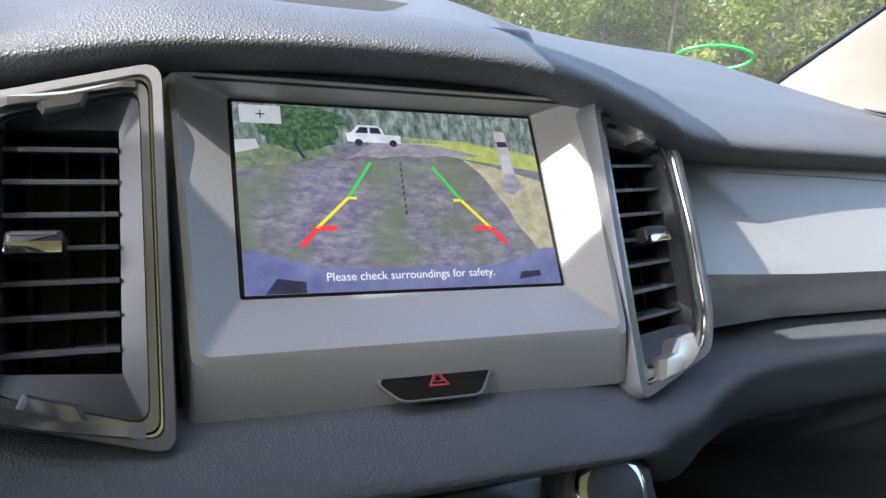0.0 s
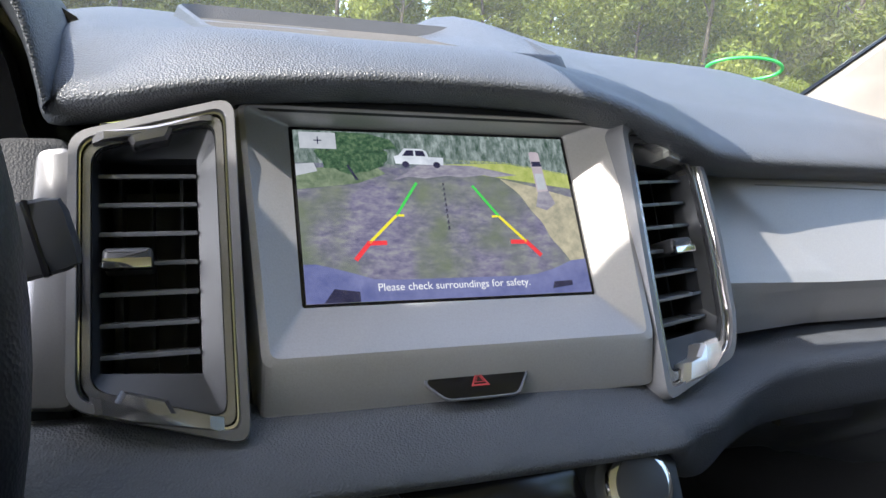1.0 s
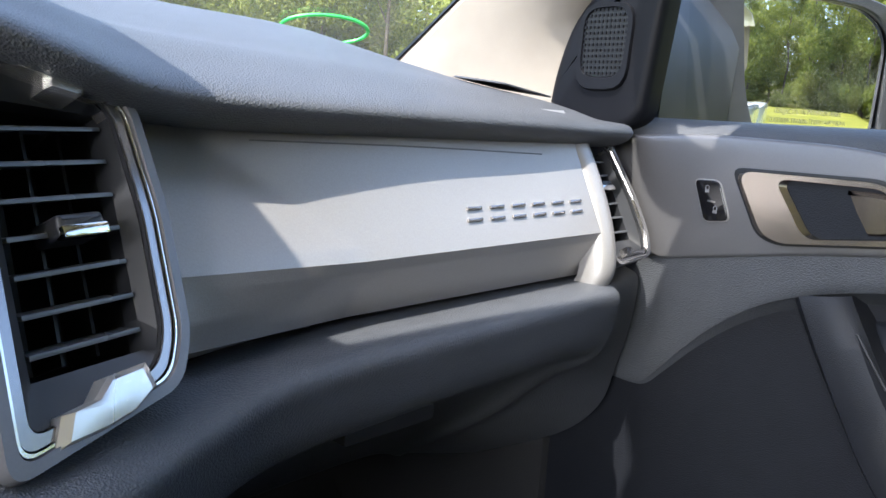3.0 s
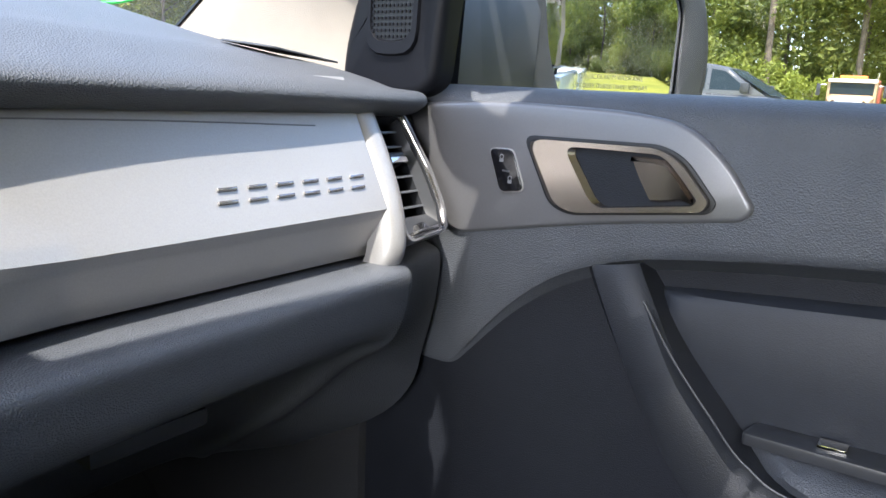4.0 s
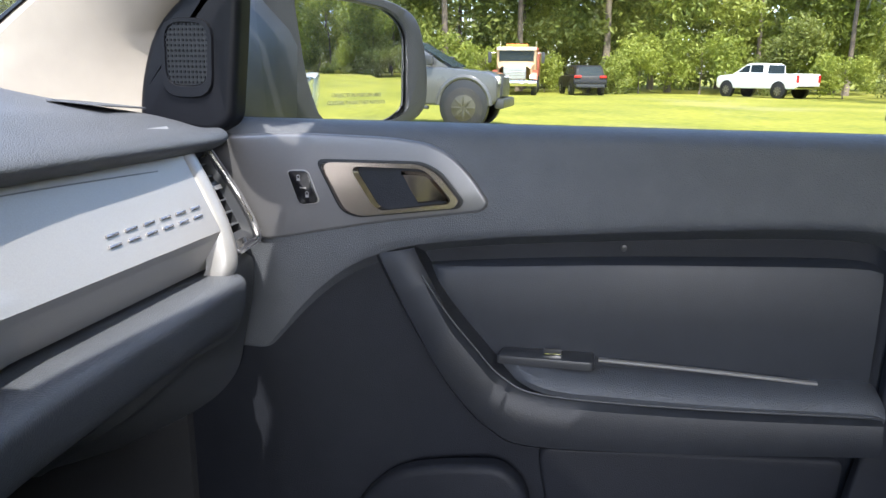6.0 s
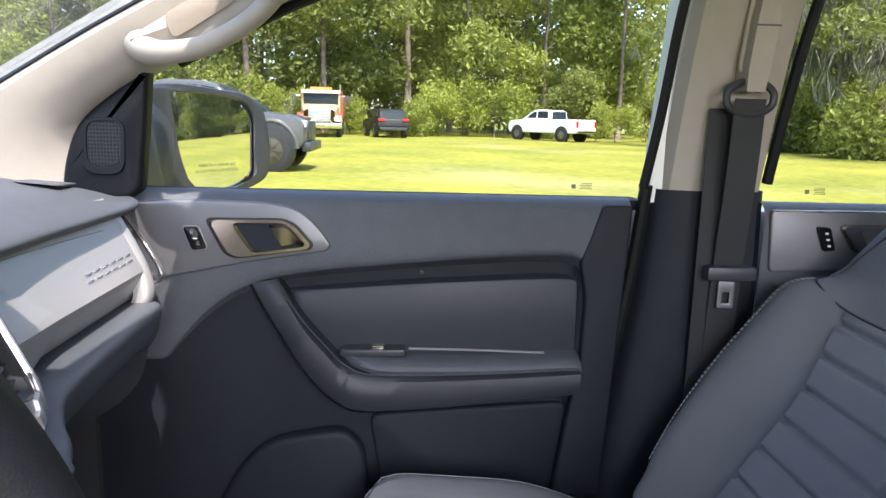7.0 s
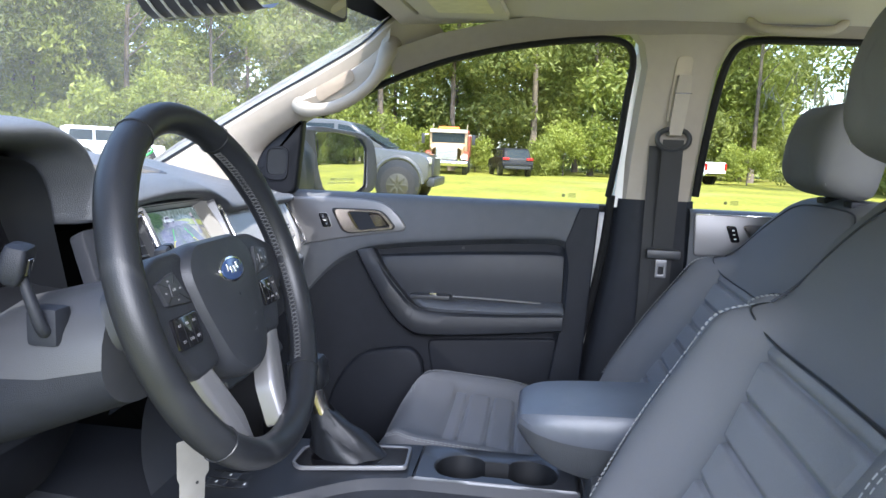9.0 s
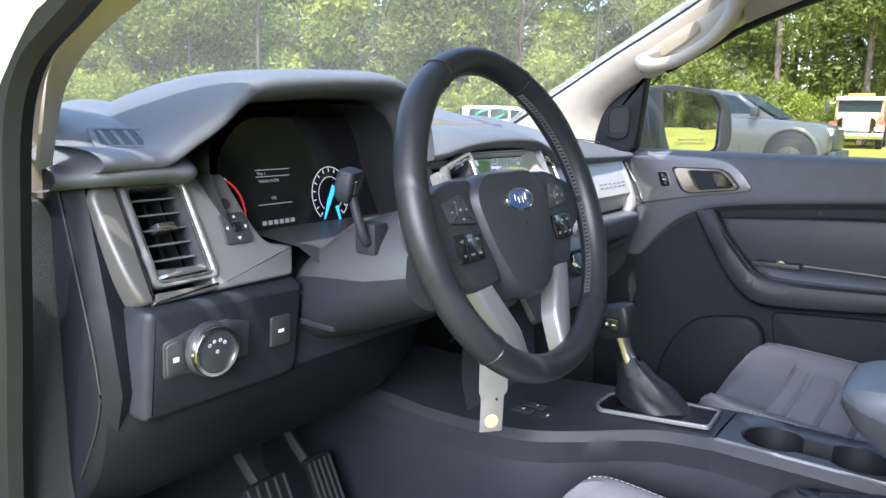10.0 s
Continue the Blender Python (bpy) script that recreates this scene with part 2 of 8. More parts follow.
def basis(o, u, v):
    """The pose whose x and y axes are u and v, about the origin o."""
    u, v = Vector(u).normalized(), Vector(v)
    w = u.cross(v).normalized()
    v = w.cross(u)
    return Matrix(((u.x, v.x, w.x, o[0]), (u.y, v.y, w.y, o[1]), (u.z, v.z, w.z, o[2]), (0, 0, 0, 1)))


def dashes(path, length, gap, r, off=0.0, side=(1, 0, 0)):
    """Thread stitches along a path."""
    bm = bmesh.new()
    p = [Vector(q) for q in path]
    run, seg = 0.0, 0
    total = sum((b - a).length for a, b in zip(p, p[1:]))
    cum = [0.0]
    for a, b in zip(p, p[1:]):
        cum.append(cum[-1] + (b - a).length)

    def at(s):
        for i in range(len(p) - 1):
            if s <= cum[i + 1]:
                return p[i].lerp(p[i + 1], (s - cum[i]) / max(cum[i + 1] - cum[i], 1e-9))
        return p[-1]
    while run + length < total:
        a, b = at(run), at(run + length)
        tube([a, a.lerp(b, 0.5) , b], r, 4, bm=bm)
        run += length + gap
    return bm

# ---- cabin shell ----
floor = part("floor", box(-0.72, 0.74, -1.75, 0.75, 0.50, 0.56, 0.01), CARPET, kind="structure", label="dark carpet of the truck cabin floor")
firewall = part("wall_front", loft([[Vector((x, y, z)) for y, z in ((0.40, 0.54), (0.62, 0.70), (0.66, 1.0), (0.62, 1.22))] for x in (-0.74, 0.74)]), CARPET, kind="structure", label="dark lining under the dashboard")
for sx in (-1, 1):
    part("kick_panel", box(min(sx * 0.70, sx * 0.80), max(sx * 0.70, sx * 0.80), 0.17, 0.72, 0.50, 1.235, 0.01), CARPET, kind="structure", label="dark side wall of the footwell")
    part("door_sill", box(min(sx * 0.70, sx * 0.84), max(sx * 0.70, sx * 0.84), -1.7, 0.25, 0.44, 0.575, 0.02), SMOOTH, kind="structure", label="dark door sill")
rear_wall = part("wall_rear", box(-0.70, 0.70, -1.82, -1.78, 0.5, 1.26, 0.01), CARPET, kind="structure", label="dark lower wall behind the rear seats")

# headliner: a shallow crowned sheet with a front edge at the windscreen
rows = []
for i in range(13):
    x = -0.64 + 1.28 * i / 12
    c = (x / 0.64) ** 2
    rows.append([Vector((x, y, z - 0.035 * c ** 2)) for y, z in ((-0.19 + 0.07 * (1 - c), 1.705), (-0.32, 1.715), (-0.75, 1.73), (-1.2, 1.725), (-1.72, 1.69))])
ceiling = part("ceiling", thick(loft(rows), 0.02), LINING, kind="structure", label="beige fabric headliner of the cabin")
# roof skin is widened sideways to keep sun off the driver's side
roof_skin = part("roof_skin", thick(loft([[p + Vector((p.x * 0.17, 0, 0.05 - 0.012 * abs(p.x))) for p in r] for r in rows]), 0.01), WHITE, kind="structure", label="white painted roof of the truck")


def side_rail(sx):
    """Trim above the doors, the two pillars beside them and the seals round the openings."""
    rail = part("roof_rail_trim", loft([[Vector((sx * x, y, z)) for x, z in ((0.60, zt + 0.045), (0.645, zt + 0.022), (0.668, zt - 0.002), (0.690, zt), (0.700, zt + 0.05))]
                for y, zt in ((-0.165, 1.545), (-0.28, 1.585), (-0.41, 1.615), (-0.55, 1.637), (-0.69, 1.650), (-0.90, 1.655), (-1.2, 1.65), (-1.46, 1.64), (-1.70, 1.62))]), BEIGE, kind="structure", label="beige trim along the roof above the doors")
    # front pillar, from the dashboard up to the roof
    base = [(0.64, 1.10, 0.19, 1.14), (0.49, 1.237, 0.183, 1.262), (0.335, 1.336, 0.177, 1.325), (0.20, 1.415, 0.145, 1.374), (0.085, 1.482, 0.05, 1.434), (-0.03, 1.545, -0.075, 1.50), (-0.14, 1.61, -0.155, 1.552), (-0.20, 1.665, -0.215, 1.585), (-0.27, 1.712, -0.30, 1.625)]
    rows = []
    for yf, zf, yb, zb in base:
        a, b = Vector((0.675, yf + 0.05, zf)), Vector((0.697, yb, zb))
        a.x -= max(0, zf - 1.30) * 0.10
        b.x -= max(0, zb - 1.30) * 0.06
        mid = a.lerp(b, 0.5)
        rows.append([Vector((sx * q.x, q.y, q.z)) for q in (a + Vector((0.05, 0.02, 0)), a, a.lerp(b, 0.18) - Vector((0.022, 0, 0)), mid - Vector((0.030, 0, -0.004)), a.lerp(b, 0.82) - Vector((0.022, 0, 0)), b, b + Vector((0.04, 0.0, 0)))])
    smooth_rows = [list(c) for c in zip(*[spline([r[k] for r in rows], 28) for k in range(7)])]
    pillar = part("a_pillar_trim", loft(smooth_rows), BEIGE, kind="structure", label="beige windscreen pillar trim")
    part("windscreen_seal", thick(loft([[q + Vector((-0.003 * sx, -0.002, 0.003)) for q in (r[0], r[1], r[1].lerp(r[2], 0.34))] for r in smooth_rows[3:]]), 0.001), RUBBER, kind="structure", label="black seal between windscreen and pillar trim")
    part("a_pillar_outer", loft([[Vector((sx * x, y + dy, z + dz)) for x, dy, dz in ((0.725, 0.060, 0.0), (0.750, 0.060, 0.0), (0.765, 0.0, -0.02), (0.735, -0.02, -0.02))] for y, z in ((0.62, 1.18), (0.35, 1.36), (0.15, 1.48), (-0.02, 1.58), (-0.22, 1.69), (-0.4, 1.73))]), WHITE, kind="structure", label="white painted outside of the windscreen pillar")
    # middle pillar
    up = [[Vector((sx * (x - (z - 1.27) * 0.11), y, z)) for x, y in ((0.745, yf), (0.722, yf - 0.012), (0.712, (yf + yb) / 2 + 0.02), (0.712, (yf + yb) / 2 - 0.03), (0.724, yb + 0.012), (0.75, yb))] for z, yf, yb in ((1.27, -0.722, -0.892), (1.36, -0.727, -0.898), (1.48, -0.736, -0.908), (1.58, -0.746, -0.920), (1.63, -0.735, -0.945), (1.665, -0.70, -0.985))]
    part("b_pillar_trim", loft(up), BEIGE, kind="structure", label="beige upper trim of the door pillar")
    low = [[Vector((sx * x, y, z)) for x, y in ((0.80, yf + 0.004), (0.738, yf), (0.722, yf - 0.014), (0.712, yf - 0.06), (0.715, yb + 0.02), (0.74, yb), (0.80, yb))] for z, yf, yb in ((1.272, -0.715, -0.895), (1.10, -0.700, -0.90), (0.90, -0.67, -0.90), (0.75, -0.64, -0.89), (0.56, -0.60, -0.88))]
    part("b_pillar_lower_trim", loft(low), LOWER, kind="structure", label="charcoal plastic lower trim of the door pillar")
    return rail


side_rail(1)
side_rail(-1)

# seals round the passenger openings and the pale door frames outside them
def seal(name, pts, r, mat, label):
    return part(name, tube(spline(pts, 40), r, 8, up=(1, 0, 0)), mat, kind="structure", label=label)


seal("door_seal_1", [(0.705, 0.02, 1.444), (0.695, -0.075, 1.492), (0.682, -0.165, 1.534), (0.672, -0.30, 1.582), (0.668, -0.45, 1.615), (0.666, -0.60, 1.633), (0.668, -0.685, 1.634), (0.678, -0.722, 1.60), (0.690, -0.715, 1.50), (0.705, -0.705, 1.38), (0.720, -0.692, 1.275)], 0.008, RUBBER, "black rubber seal round the passenger window")
seal("door_seal_2", [(0.728, -0.700, 1.278), (0.736, -0.690, 1.15), (0.74, -0.668, 1.0), (0.742, -0.635, 0.85), (0.742, -0.585, 0.60)], 0.010, RUBBER, "black rubber seal down the door opening")
seal("door_seal_3", [(0.735, -0.898, 1.285), (0.715, -0.905, 1.40), (0.695, -0.918, 1.52), (0.680, -0.935, 1.60), (0.672, -0.975, 1.638), (0.670, -1.10, 1.642), (0.672, -1.30, 1.638), (0.680, -1.45, 1.625)], 0.009, RUBBER, "black rubber seal round the rear window")
seal("door_seal_4", [(-0.765, 0.19, 0.70), (-0.765, 0.172, 0.93), (-0.765, 0.143, 1.10), (-0.771, 0.112, 1.22), (-0.777, 0.078, 1.322), (-0.777, 0.038, 1.378), (-0.773, -0.022, 1.4125), (-0.760, -0.13, 1.472), (-0.725, -0.34, 1.580), (-0.71, -0.55, 1.63)], 0.018, RUBBER, "black rubber seal round the open driver doorway")
# beige facing between that seal and the windscreen, white body outside it
edge_o = spline([(-0.748, 0.100, 1.270), (-0.746, 0.084, 1.326), (-0.745, 0.069, 1.367), (-0.745, 0.037, 1.394), (-0.744, -0.009, 1.420), (-0.735, -0.11, 1.472), (-0.714, -0.34, 1.575)], 30)
edge_i = spline([(-0.715, 0.140, 1.272), (-0.715, 0.112, 1.334), (-0.715, 0.076, 1.374), (-0.715, 0.005, 1.407), (-0.714, -0.036, 1.422), (-0.705, -0.13, 1.470), (-0.688, -0.35, 1.572)], 30)
part("pillar_facing", thick(loft([[a, a.lerp(b, 0.15) + Vector((-0.003, -0.003, 0)), a.lerp(b, 0.85) + Vector((-0.003, -0.003, 0)), b] for a, b in zip(edge_o, edge_i)]), 0.003), BEIGE, kind="structure", label="beige facing of the driver windscreen pillar")
edge_w = spline([(-0.792, 0.108, 1.22), (-0.797, 0.078, 1.323), (-0.797, 0.040, 1.372), (-0.795, -0.006, 1.407), (-0.791, -0.033, 1.421), (-0.774, -0.14, 1.484), (-0.740, -0.35, 1.590)], 30)
part("pillar_outside", thick(loft([[a + Vector((0.012, 0.004, -0.004)), a, a + Vector((-0.030, 0.012, 0.020)), a + Vector((-0.075, 0.050, 0.060))] for a in edge_w]), 0.004), WHITE, kind="structure", label="white painted doorway edge of the truck")
frame_out = part("door_frame_rear", loft([[Vector((x, y, z)) for x, y in ((0.765, yf - 0.002), (0.735, yf - 0.008), (0.735, yf - 0.030), (0.77, yf - 0.034))] for z, yf in ((1.25, -0.698), (1.40, -0.71), (1.55, -0.722), (1.66, -0.735))]), WHITE, kind="structure", label="white painted frame of the passenger door window")

# glass
def pane(name, rows, label, mat=GLASS):
    ob = part(name, loft(rows), mat, kind="structure", label=label)
    ob.visible_shadow = False
    return ob


pane("window_1", [[Vector((x, 0.62 + (z - 1.20) * -1.62 + 0.10 * (1 - (x / 0.7) ** 2) , z)) for z in (1.20, 1.36, 1.53, 1.72)] for x in [-0.70 + 0.1 * i for i in range(15)]], "clear windscreen, slightly hazy", HAZED)
pane("window_2", [[Vector((0.752 - (z - 1.26) * 0.16, y, z)) for z in (1.24, 1.44, 1.66)] for y in (0.07, -0.25, -0.72)], "clear passenger door window, closed")
pane("window_3", [[Vector((0.752 - (z - 1.26) * 0.16, y, z)) for z in (1.24, 1.44, 1.66)] for y in (-0.89, -1.2, -1.5)], "clear rear door window, closed")
pane("window_4", [[Vector((x, -1.74 - (z - 1.26) * -0.2, z)) for z in (1.26, 1.66)] for x in (-0.6, 0.6)], "rear cabin window")
# unseen band added high on the windscreen to block sun on the door
band = []
for i in range(45):
    x = -0.66 + 1.32 * i / 44
    k = max(0.0, min(1.0, (abs(x) - 0.30) / 0.06))
    lo = 1.705 - 0.039 * k * k * (3 - 2 * k)
    band.append([Vector((x, 0.612 + (z - 1.20) * -1.62 + 0.10 * (1 - (x / 0.7) ** 2), z)) for z in (lo, (lo + 1.725) / 2, 1.725)])
part("sun_block_band", thick(loft(band), 0.002), RUBBER, kind="structure", label="unseen black band added to keep sun off the passenger door")
part("cowl", box(-0.74, 0.74, 0.58, 0.78, 1.14, 1.185, 0.01), RUBBER, kind="structure", label="black plastic cowl under the windscreen")
for wx in (0.16, -0.52):
    wiper = thing("wiper", "black windscreen wiper resting on the cowl", "wiper", "windscreen wipers", at=(wx, 0.66, 1.2))
    part("arm", tube([(-0.06, 0.03, 0.0), (0.10, 0.015, 0.012), (0.26, 0.0, 0.010)], 0.006, 8), RUBBER, wiper)
    part("blade", tube([(0.0, -0.005, 0.004), (0.25, -0.012, 0.008), (0.50, -0.005, 0.002)], 0.004, 6), RUBBER, wiper)

# ---- the rest of the truck: bonnet, load bed and wheels outside the cabin ----
own = thing("own_truck", "white pickup truck whose cabin stands open", "pickup truck")
rows = []
for y, w, zt in ((0.74, 0.86, 1.13), (1.10, 0.88, 1.11), (1.50, 0.86, 1.06), (1.68, 0.80, 1.00), (1.74, 0.74, 0.92)):
    rows.append([Vector((s * w, y, z)) for s, z in ((-1, 0.55), (-1.02, 0.75), (-1.0, zt - 0.10), (-0.90, zt - 0.02), (-0.5, zt), (0, zt + 0.01), (0.5, zt), (0.90, zt - 0.02), (1.0, zt - 0.10), (1.02, 0.75), (1, 0.55))])
part("bonnet", loft(rows), WHITE, own)
part("front_panel", box(-0.74, 0.74, 1.70, 1.78, 0.50, 0.93, 0.03), RUBBER, own)
part("load_bed", box(-0.86, 0.86, -3.40, -1.90, 0.55, 1.22, 0.04), WHITE, own)
part("underbody", box(-0.70, 0.70, -3.3, 1.6, 0.40, 0.52, 0.03), RUBBER, own)
for wy in (1.15, -2.55):
    for sx in (-1, 1):
        wheel_own = part("wheel", disc(0.38, 0.24, 36, 0.05, basis((sx * 0.66, wy, 0.38), (0, sx, 0), (0, 0, 1))), RUBBER, own, "black tyre")
        part("rim", disc(0.24, 0.245, 30, 0.01, basis((sx * 0.66, wy, 0.38), (0, sx, 0), (0, 0, 1))), GUNMETAL, wheel_own)

# ---- dashboard ----
dash = thing("dashboard", "dark grained dashboard with satin silver panels and four air vents", "dashboard", at=(0, 0.1, 1.1))


def dpart(name, bm, mat, label="", smooth=38):
    bmesh.ops.translate(bm, verts=bm.verts, vec=(0, -0.1, -1.1))
    return part(name, bm, mat, dash, label, smooth=smooth)


TILT = radians(32.5)
STACK = basis((0, 0, 1.17), (1, 0, 0), (0, math.sin(TILT), math.cos(TILT)))

# padded upper part: stations across the cabin with the lip's place and the top's height
st = [(-0.72, 0.13, 1.254, 1.294), (-0.68, 0.085, 1.260, 1.310), (-0.62, 0.075, 1.260, 1.312), (-0.585, 0.085, 1.260, 1.312), (-0.555, 0.21, 1.275, 1.318), (-0.50, 0.22, 1.275, 1.310), (-0.30, 0.22, 1.270, 1.304), (-0.235, 0.20, 1.264, 1.306), (-0.212, 0.06, 1.264, 1.310), (-0.185, 0.035, 1.267, 1.313), (-0.125, 0.03, 1.278, 1.312), (-0.04, 0.03, 1.284, 1.312), (0.06, 0.03, 1.283, 1.312), (0.113, 0.03, 1.274, 1.310), (0.165, 0.03, 1.257, 1.302), (0.22, 0.044, 1.2445, 1.292), (0.36, 0.056, 1.2405, 1.286), (0.50, 0.060, 1.238, 1.279), (0.60, 0.065, 1.236, 1.271), (0.66, 0.076, 1.235, 1.263), (0.70, 0.10, 1.234, 1.256)]
rows = []
for x, yl, zl, zt in st:
    rise = 0.022 if x < 0.10 else 0.046 if x < 0.52 else 0.046 * max(0.0, (0.68 - x) / 0.16)
    mid, tail = (0.8, -0.025) if x < 0.10 else (0.80 if x < 0.3 else 0.6, 0.018 if x < 0.61 else -0.01)
    low, high = (0.80, 1.0) if -0.15 < x < 0.10 else (0.5, 0.8)
    rows.append([Vector((x, y, z)) for y, z in ((yl + 0.06, zl - 0.012), (yl + 0.022, zl - 0.010), (yl + 0.004, zl - 0.004), (yl - 0.004, zl + 0.004), (yl + 0.004, zl + 0.012), (yl + 0.03, zl + low * (zt - zl)), (yl + 0.065, zl + high * (zt - zl)), (yl + 0.11, zt), (0.29, zt + mid * rise), (0.40, zt + rise), (0.52, zt + tail), (0.60, zt - 0.07))])
cols = [spline([r[k] for r in rows], 90) for k in range(12)]
rows = [spline([c[i] for c in cols], 40) for i in range(91)]
dpart("upper_pad", loft(rows), PAD, "soft black grained pad")

# shallow tray on the top, its rim a raised frame
TRAY = basis((0, 0, 1.2975), (1, 0, 0), (0, 1, 0.115))
tray_o = rounded([(-0.128, 0.110), (0.118, 0.110), (0.160, 0.300), (-0.145, 0.300)], 0.028)
tray_i = rounded([(-0.120, 0.117), (0.110, 0.117), (0.150, 0.288), (-0.136, 0.288)], 0.024)
back = [0.001 + 0.007 * max(0.0, (q[1] - 0.12) / 0.18) for q in tray_o]
rows = [[TRAY @ Vector((q[0] + (q[0] - 0.005) * 0.05, q[1] + (0.012 if q[1] > 0.2 else -0.008), -0.012)) for q in tray_o], [TRAY @ Vector((*q[:2], h)) for q, h in zip(tray_o, back)], [TRAY @ Vector((*(q + (r - q) * 0.35)[:2], h + 0.0012)) for q, r, h in zip(tray_o, tray_i, back)]]
dpart("tray_rim", loft(rows, True), PAD)
dpart("tray_wall", loft([rows[2], [TRAY @ Vector((*r[:2], -0.004)) for r in tray_i]], True), PLASTIC)
TRAYMAT = material("gritty_brown_mat", (0.075, 0.068, 0.058), 0.9, vary=0.35, scale=500, grain=0.5, grain_scale=500)
dpart("tray_mat", slab(tray_i, 0.002, 0, TRAY @ Matrix.Translation((0, 0, -0.003))), TRAYMAT, "gritty brown rubber tray mat")

# hood over the instruments
arch = [(-0.700, 1.269), (-0.660, 1.269), (-0.626, 1.270), (-0.602, 1.290), (-0.579, 1.313), (-0.552, 1.335), (-0.523, 1.349), (-0.445, 1.357), (-0.37, 1.361), (-0.296, 1.361), (-0.245, 1.348), (-0.218, 1.308), (-0.208, 1.262)]
ar = [Vector((x, 0, z)) for x, z in arch]
rows = []
for y, k, up, sh in ((0.12, 0.90, -0.006, 0.012), (0.060, 0.96, -0.003, 0.004), (0.040, 0.985, 0.0, 0.0), (0.033, 1.0, 0.006, 0.0), (0.036, 1.01, 0.014, -0.003), (0.055, 1.02, 0.020, -0.005), (0.10, 1.03, 0.023, -0.006), (0.17, 1.0, 0.022, -0.006), (0.27, 0.80, 0.022, -0.006), (0.38, 0.48, 0.018, 0.0), (0.48, 0.1, 0.0, 0.0)):
    rows.append(spline([Vector((q.x + (sh if q.x < -0.38 else -sh), y + (0.035 * max(0.0, min(1.0, (1.314 - q.z) / 0.042)) if q.x < -0.5 and y < 0.12 else 0.0), 1.27 + (q.z - 1.27) * k + up * (1 if q.x < -0.25 else 0.5))) for q in ar], 52))
rows = [spline(c, 34) for c in zip(*rows)]
dpart("instrument_hood", loft(rows), PAD, "soft black hood over the instruments")
# inside of the hood: tunnel down to the dials, its shade painted near-black
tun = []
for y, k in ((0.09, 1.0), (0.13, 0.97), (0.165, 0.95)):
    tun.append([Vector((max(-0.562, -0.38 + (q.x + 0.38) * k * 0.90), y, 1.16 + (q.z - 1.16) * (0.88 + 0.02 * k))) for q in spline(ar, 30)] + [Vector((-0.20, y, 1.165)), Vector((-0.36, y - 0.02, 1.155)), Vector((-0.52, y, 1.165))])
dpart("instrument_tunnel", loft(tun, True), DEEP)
dpart("instrument_shelf", loft([[Vector((x, y, z)) for y, z in ((0.0, 1.135), (0.06, 1.162), (0.13, 1.168), (0.16, 1.175))] for x in (-0.455, -0.38, -0.20)]), SMOOTH)

# dark plate added behind the hood to close a gap
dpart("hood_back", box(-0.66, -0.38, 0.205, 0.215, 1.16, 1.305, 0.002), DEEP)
# demister grilles in the outer corners of the top
def demister(m):
    dpart("defroster_frame", ring_plate(rounded([(-0.05, -0.028), (0.055, -0.028), (0.04, 0.028), (-0.045, 0.028)], 0.008), rounded([(-0.043, -0.021), (0.045, -0.021), (0.033, 0.021), (-0.038, 0.021)], 0.006), 0.0016, m, 0.0006), PAD)
    # flat near-black sheet stands in for the shaded slits
    dpart("grille_dark", slab(rounded([(-0.045, -0.023), (0.047, -0.023), (0.035, 0.023), (-0.040, 0.023)], 0.006), 0.0006, 0, m), DEEP)
    for i in range(6):
        dpart("grille_slat", box(-0.036 + i * 0.0135, -0.031 + i * 0.0135, -0.02, 0.02, 0.0, 0.0014, 0.0005, m), PAD)


demister(basis((-0.628, 0.128, 1.2990), (1, -0.22, -0.01), (0.22, 1, 0.40)))
demister(basis((0.580, 0.165, 1.2745), (1, 0.22, -0.075), (-0.22, 1, 0.10)))

# ---- centre stack ----
# silver surround: sloping faces from an outer ridge down to the screen
ring0 = rounded([(-0.113, -0.058), (0.113, -0.058), (0.121, 0.112), (-0.121, 0.112)], 0.006)
ring1 = rounded([(-0.112, -0.034), (0.112, -0.034), (0.117, 0.110), (-0.117, 0.110)], 0.006)
ring2 = rounded([(-0.108, -0.030), (0.108, -0.030), (0.114, 0.109), (-0.114, 0.109)], 0.005)
ring3 = rounded([(-0.0885, -0.0015), (0.0885, -0.0015), (0.0885, 0.1055), (-0.0885, 0.1055)], 0.002)
rows = [[STACK @ Vector((*q[:2], w)) for q in [Vector((*p[:2], 0)) for p in r]] for r, w in ((ring0, -0.02), (ring0, 0.004), (ring1, 0.015), (ring2, 0.0155), (ring3, 0.0012), (ring3, -0.004))]
dpart("screen_surround", loft(rows, True), SILVER, "satin silver plastic screen surround", 18)
dpart("hood_underside", box(-0.118, 0.118, 0.108, 0.118, -0.01, 0.014, 0.002, STACK), DEEP)

# hazard button
hz = [(-0.030, 0.0), (-0.022, 0.010), (0.024, 0.010), (0.030, 0.004), (0.020, -0.010), (-0.020, -0.010)]
HM = STACK @ Matrix.Translation((0, -0.0475, 0.009)) @ Matrix.Rotation(radians(-18), 4, "X")
dpart("hazard_rim", ring_plate(rounded([(x * 1.05, y * 1.11) for x, y in hz], 0.004), rounded(hz, 0.004), 0.0016, HM, 0.0006), GUNMETAL)
hb = dpart("hazard_button", slab(rounded(hz, 0.004), 0.0015, 0.0005, HM), PIANO, "black hazard warning button")
tri_o = rounded([(-0.0055, -0.0042), (0.0055, -0.0042), (0, 0.0055)], 0.0006, 2)
tri_i = rounded([(-0.0038, -0.0032), (0.0038, -0.0032), (0, 0.0037)], 0.0005, 2)
RED = material("red_print", (0.35, 0.03, 0.03), 0.5)
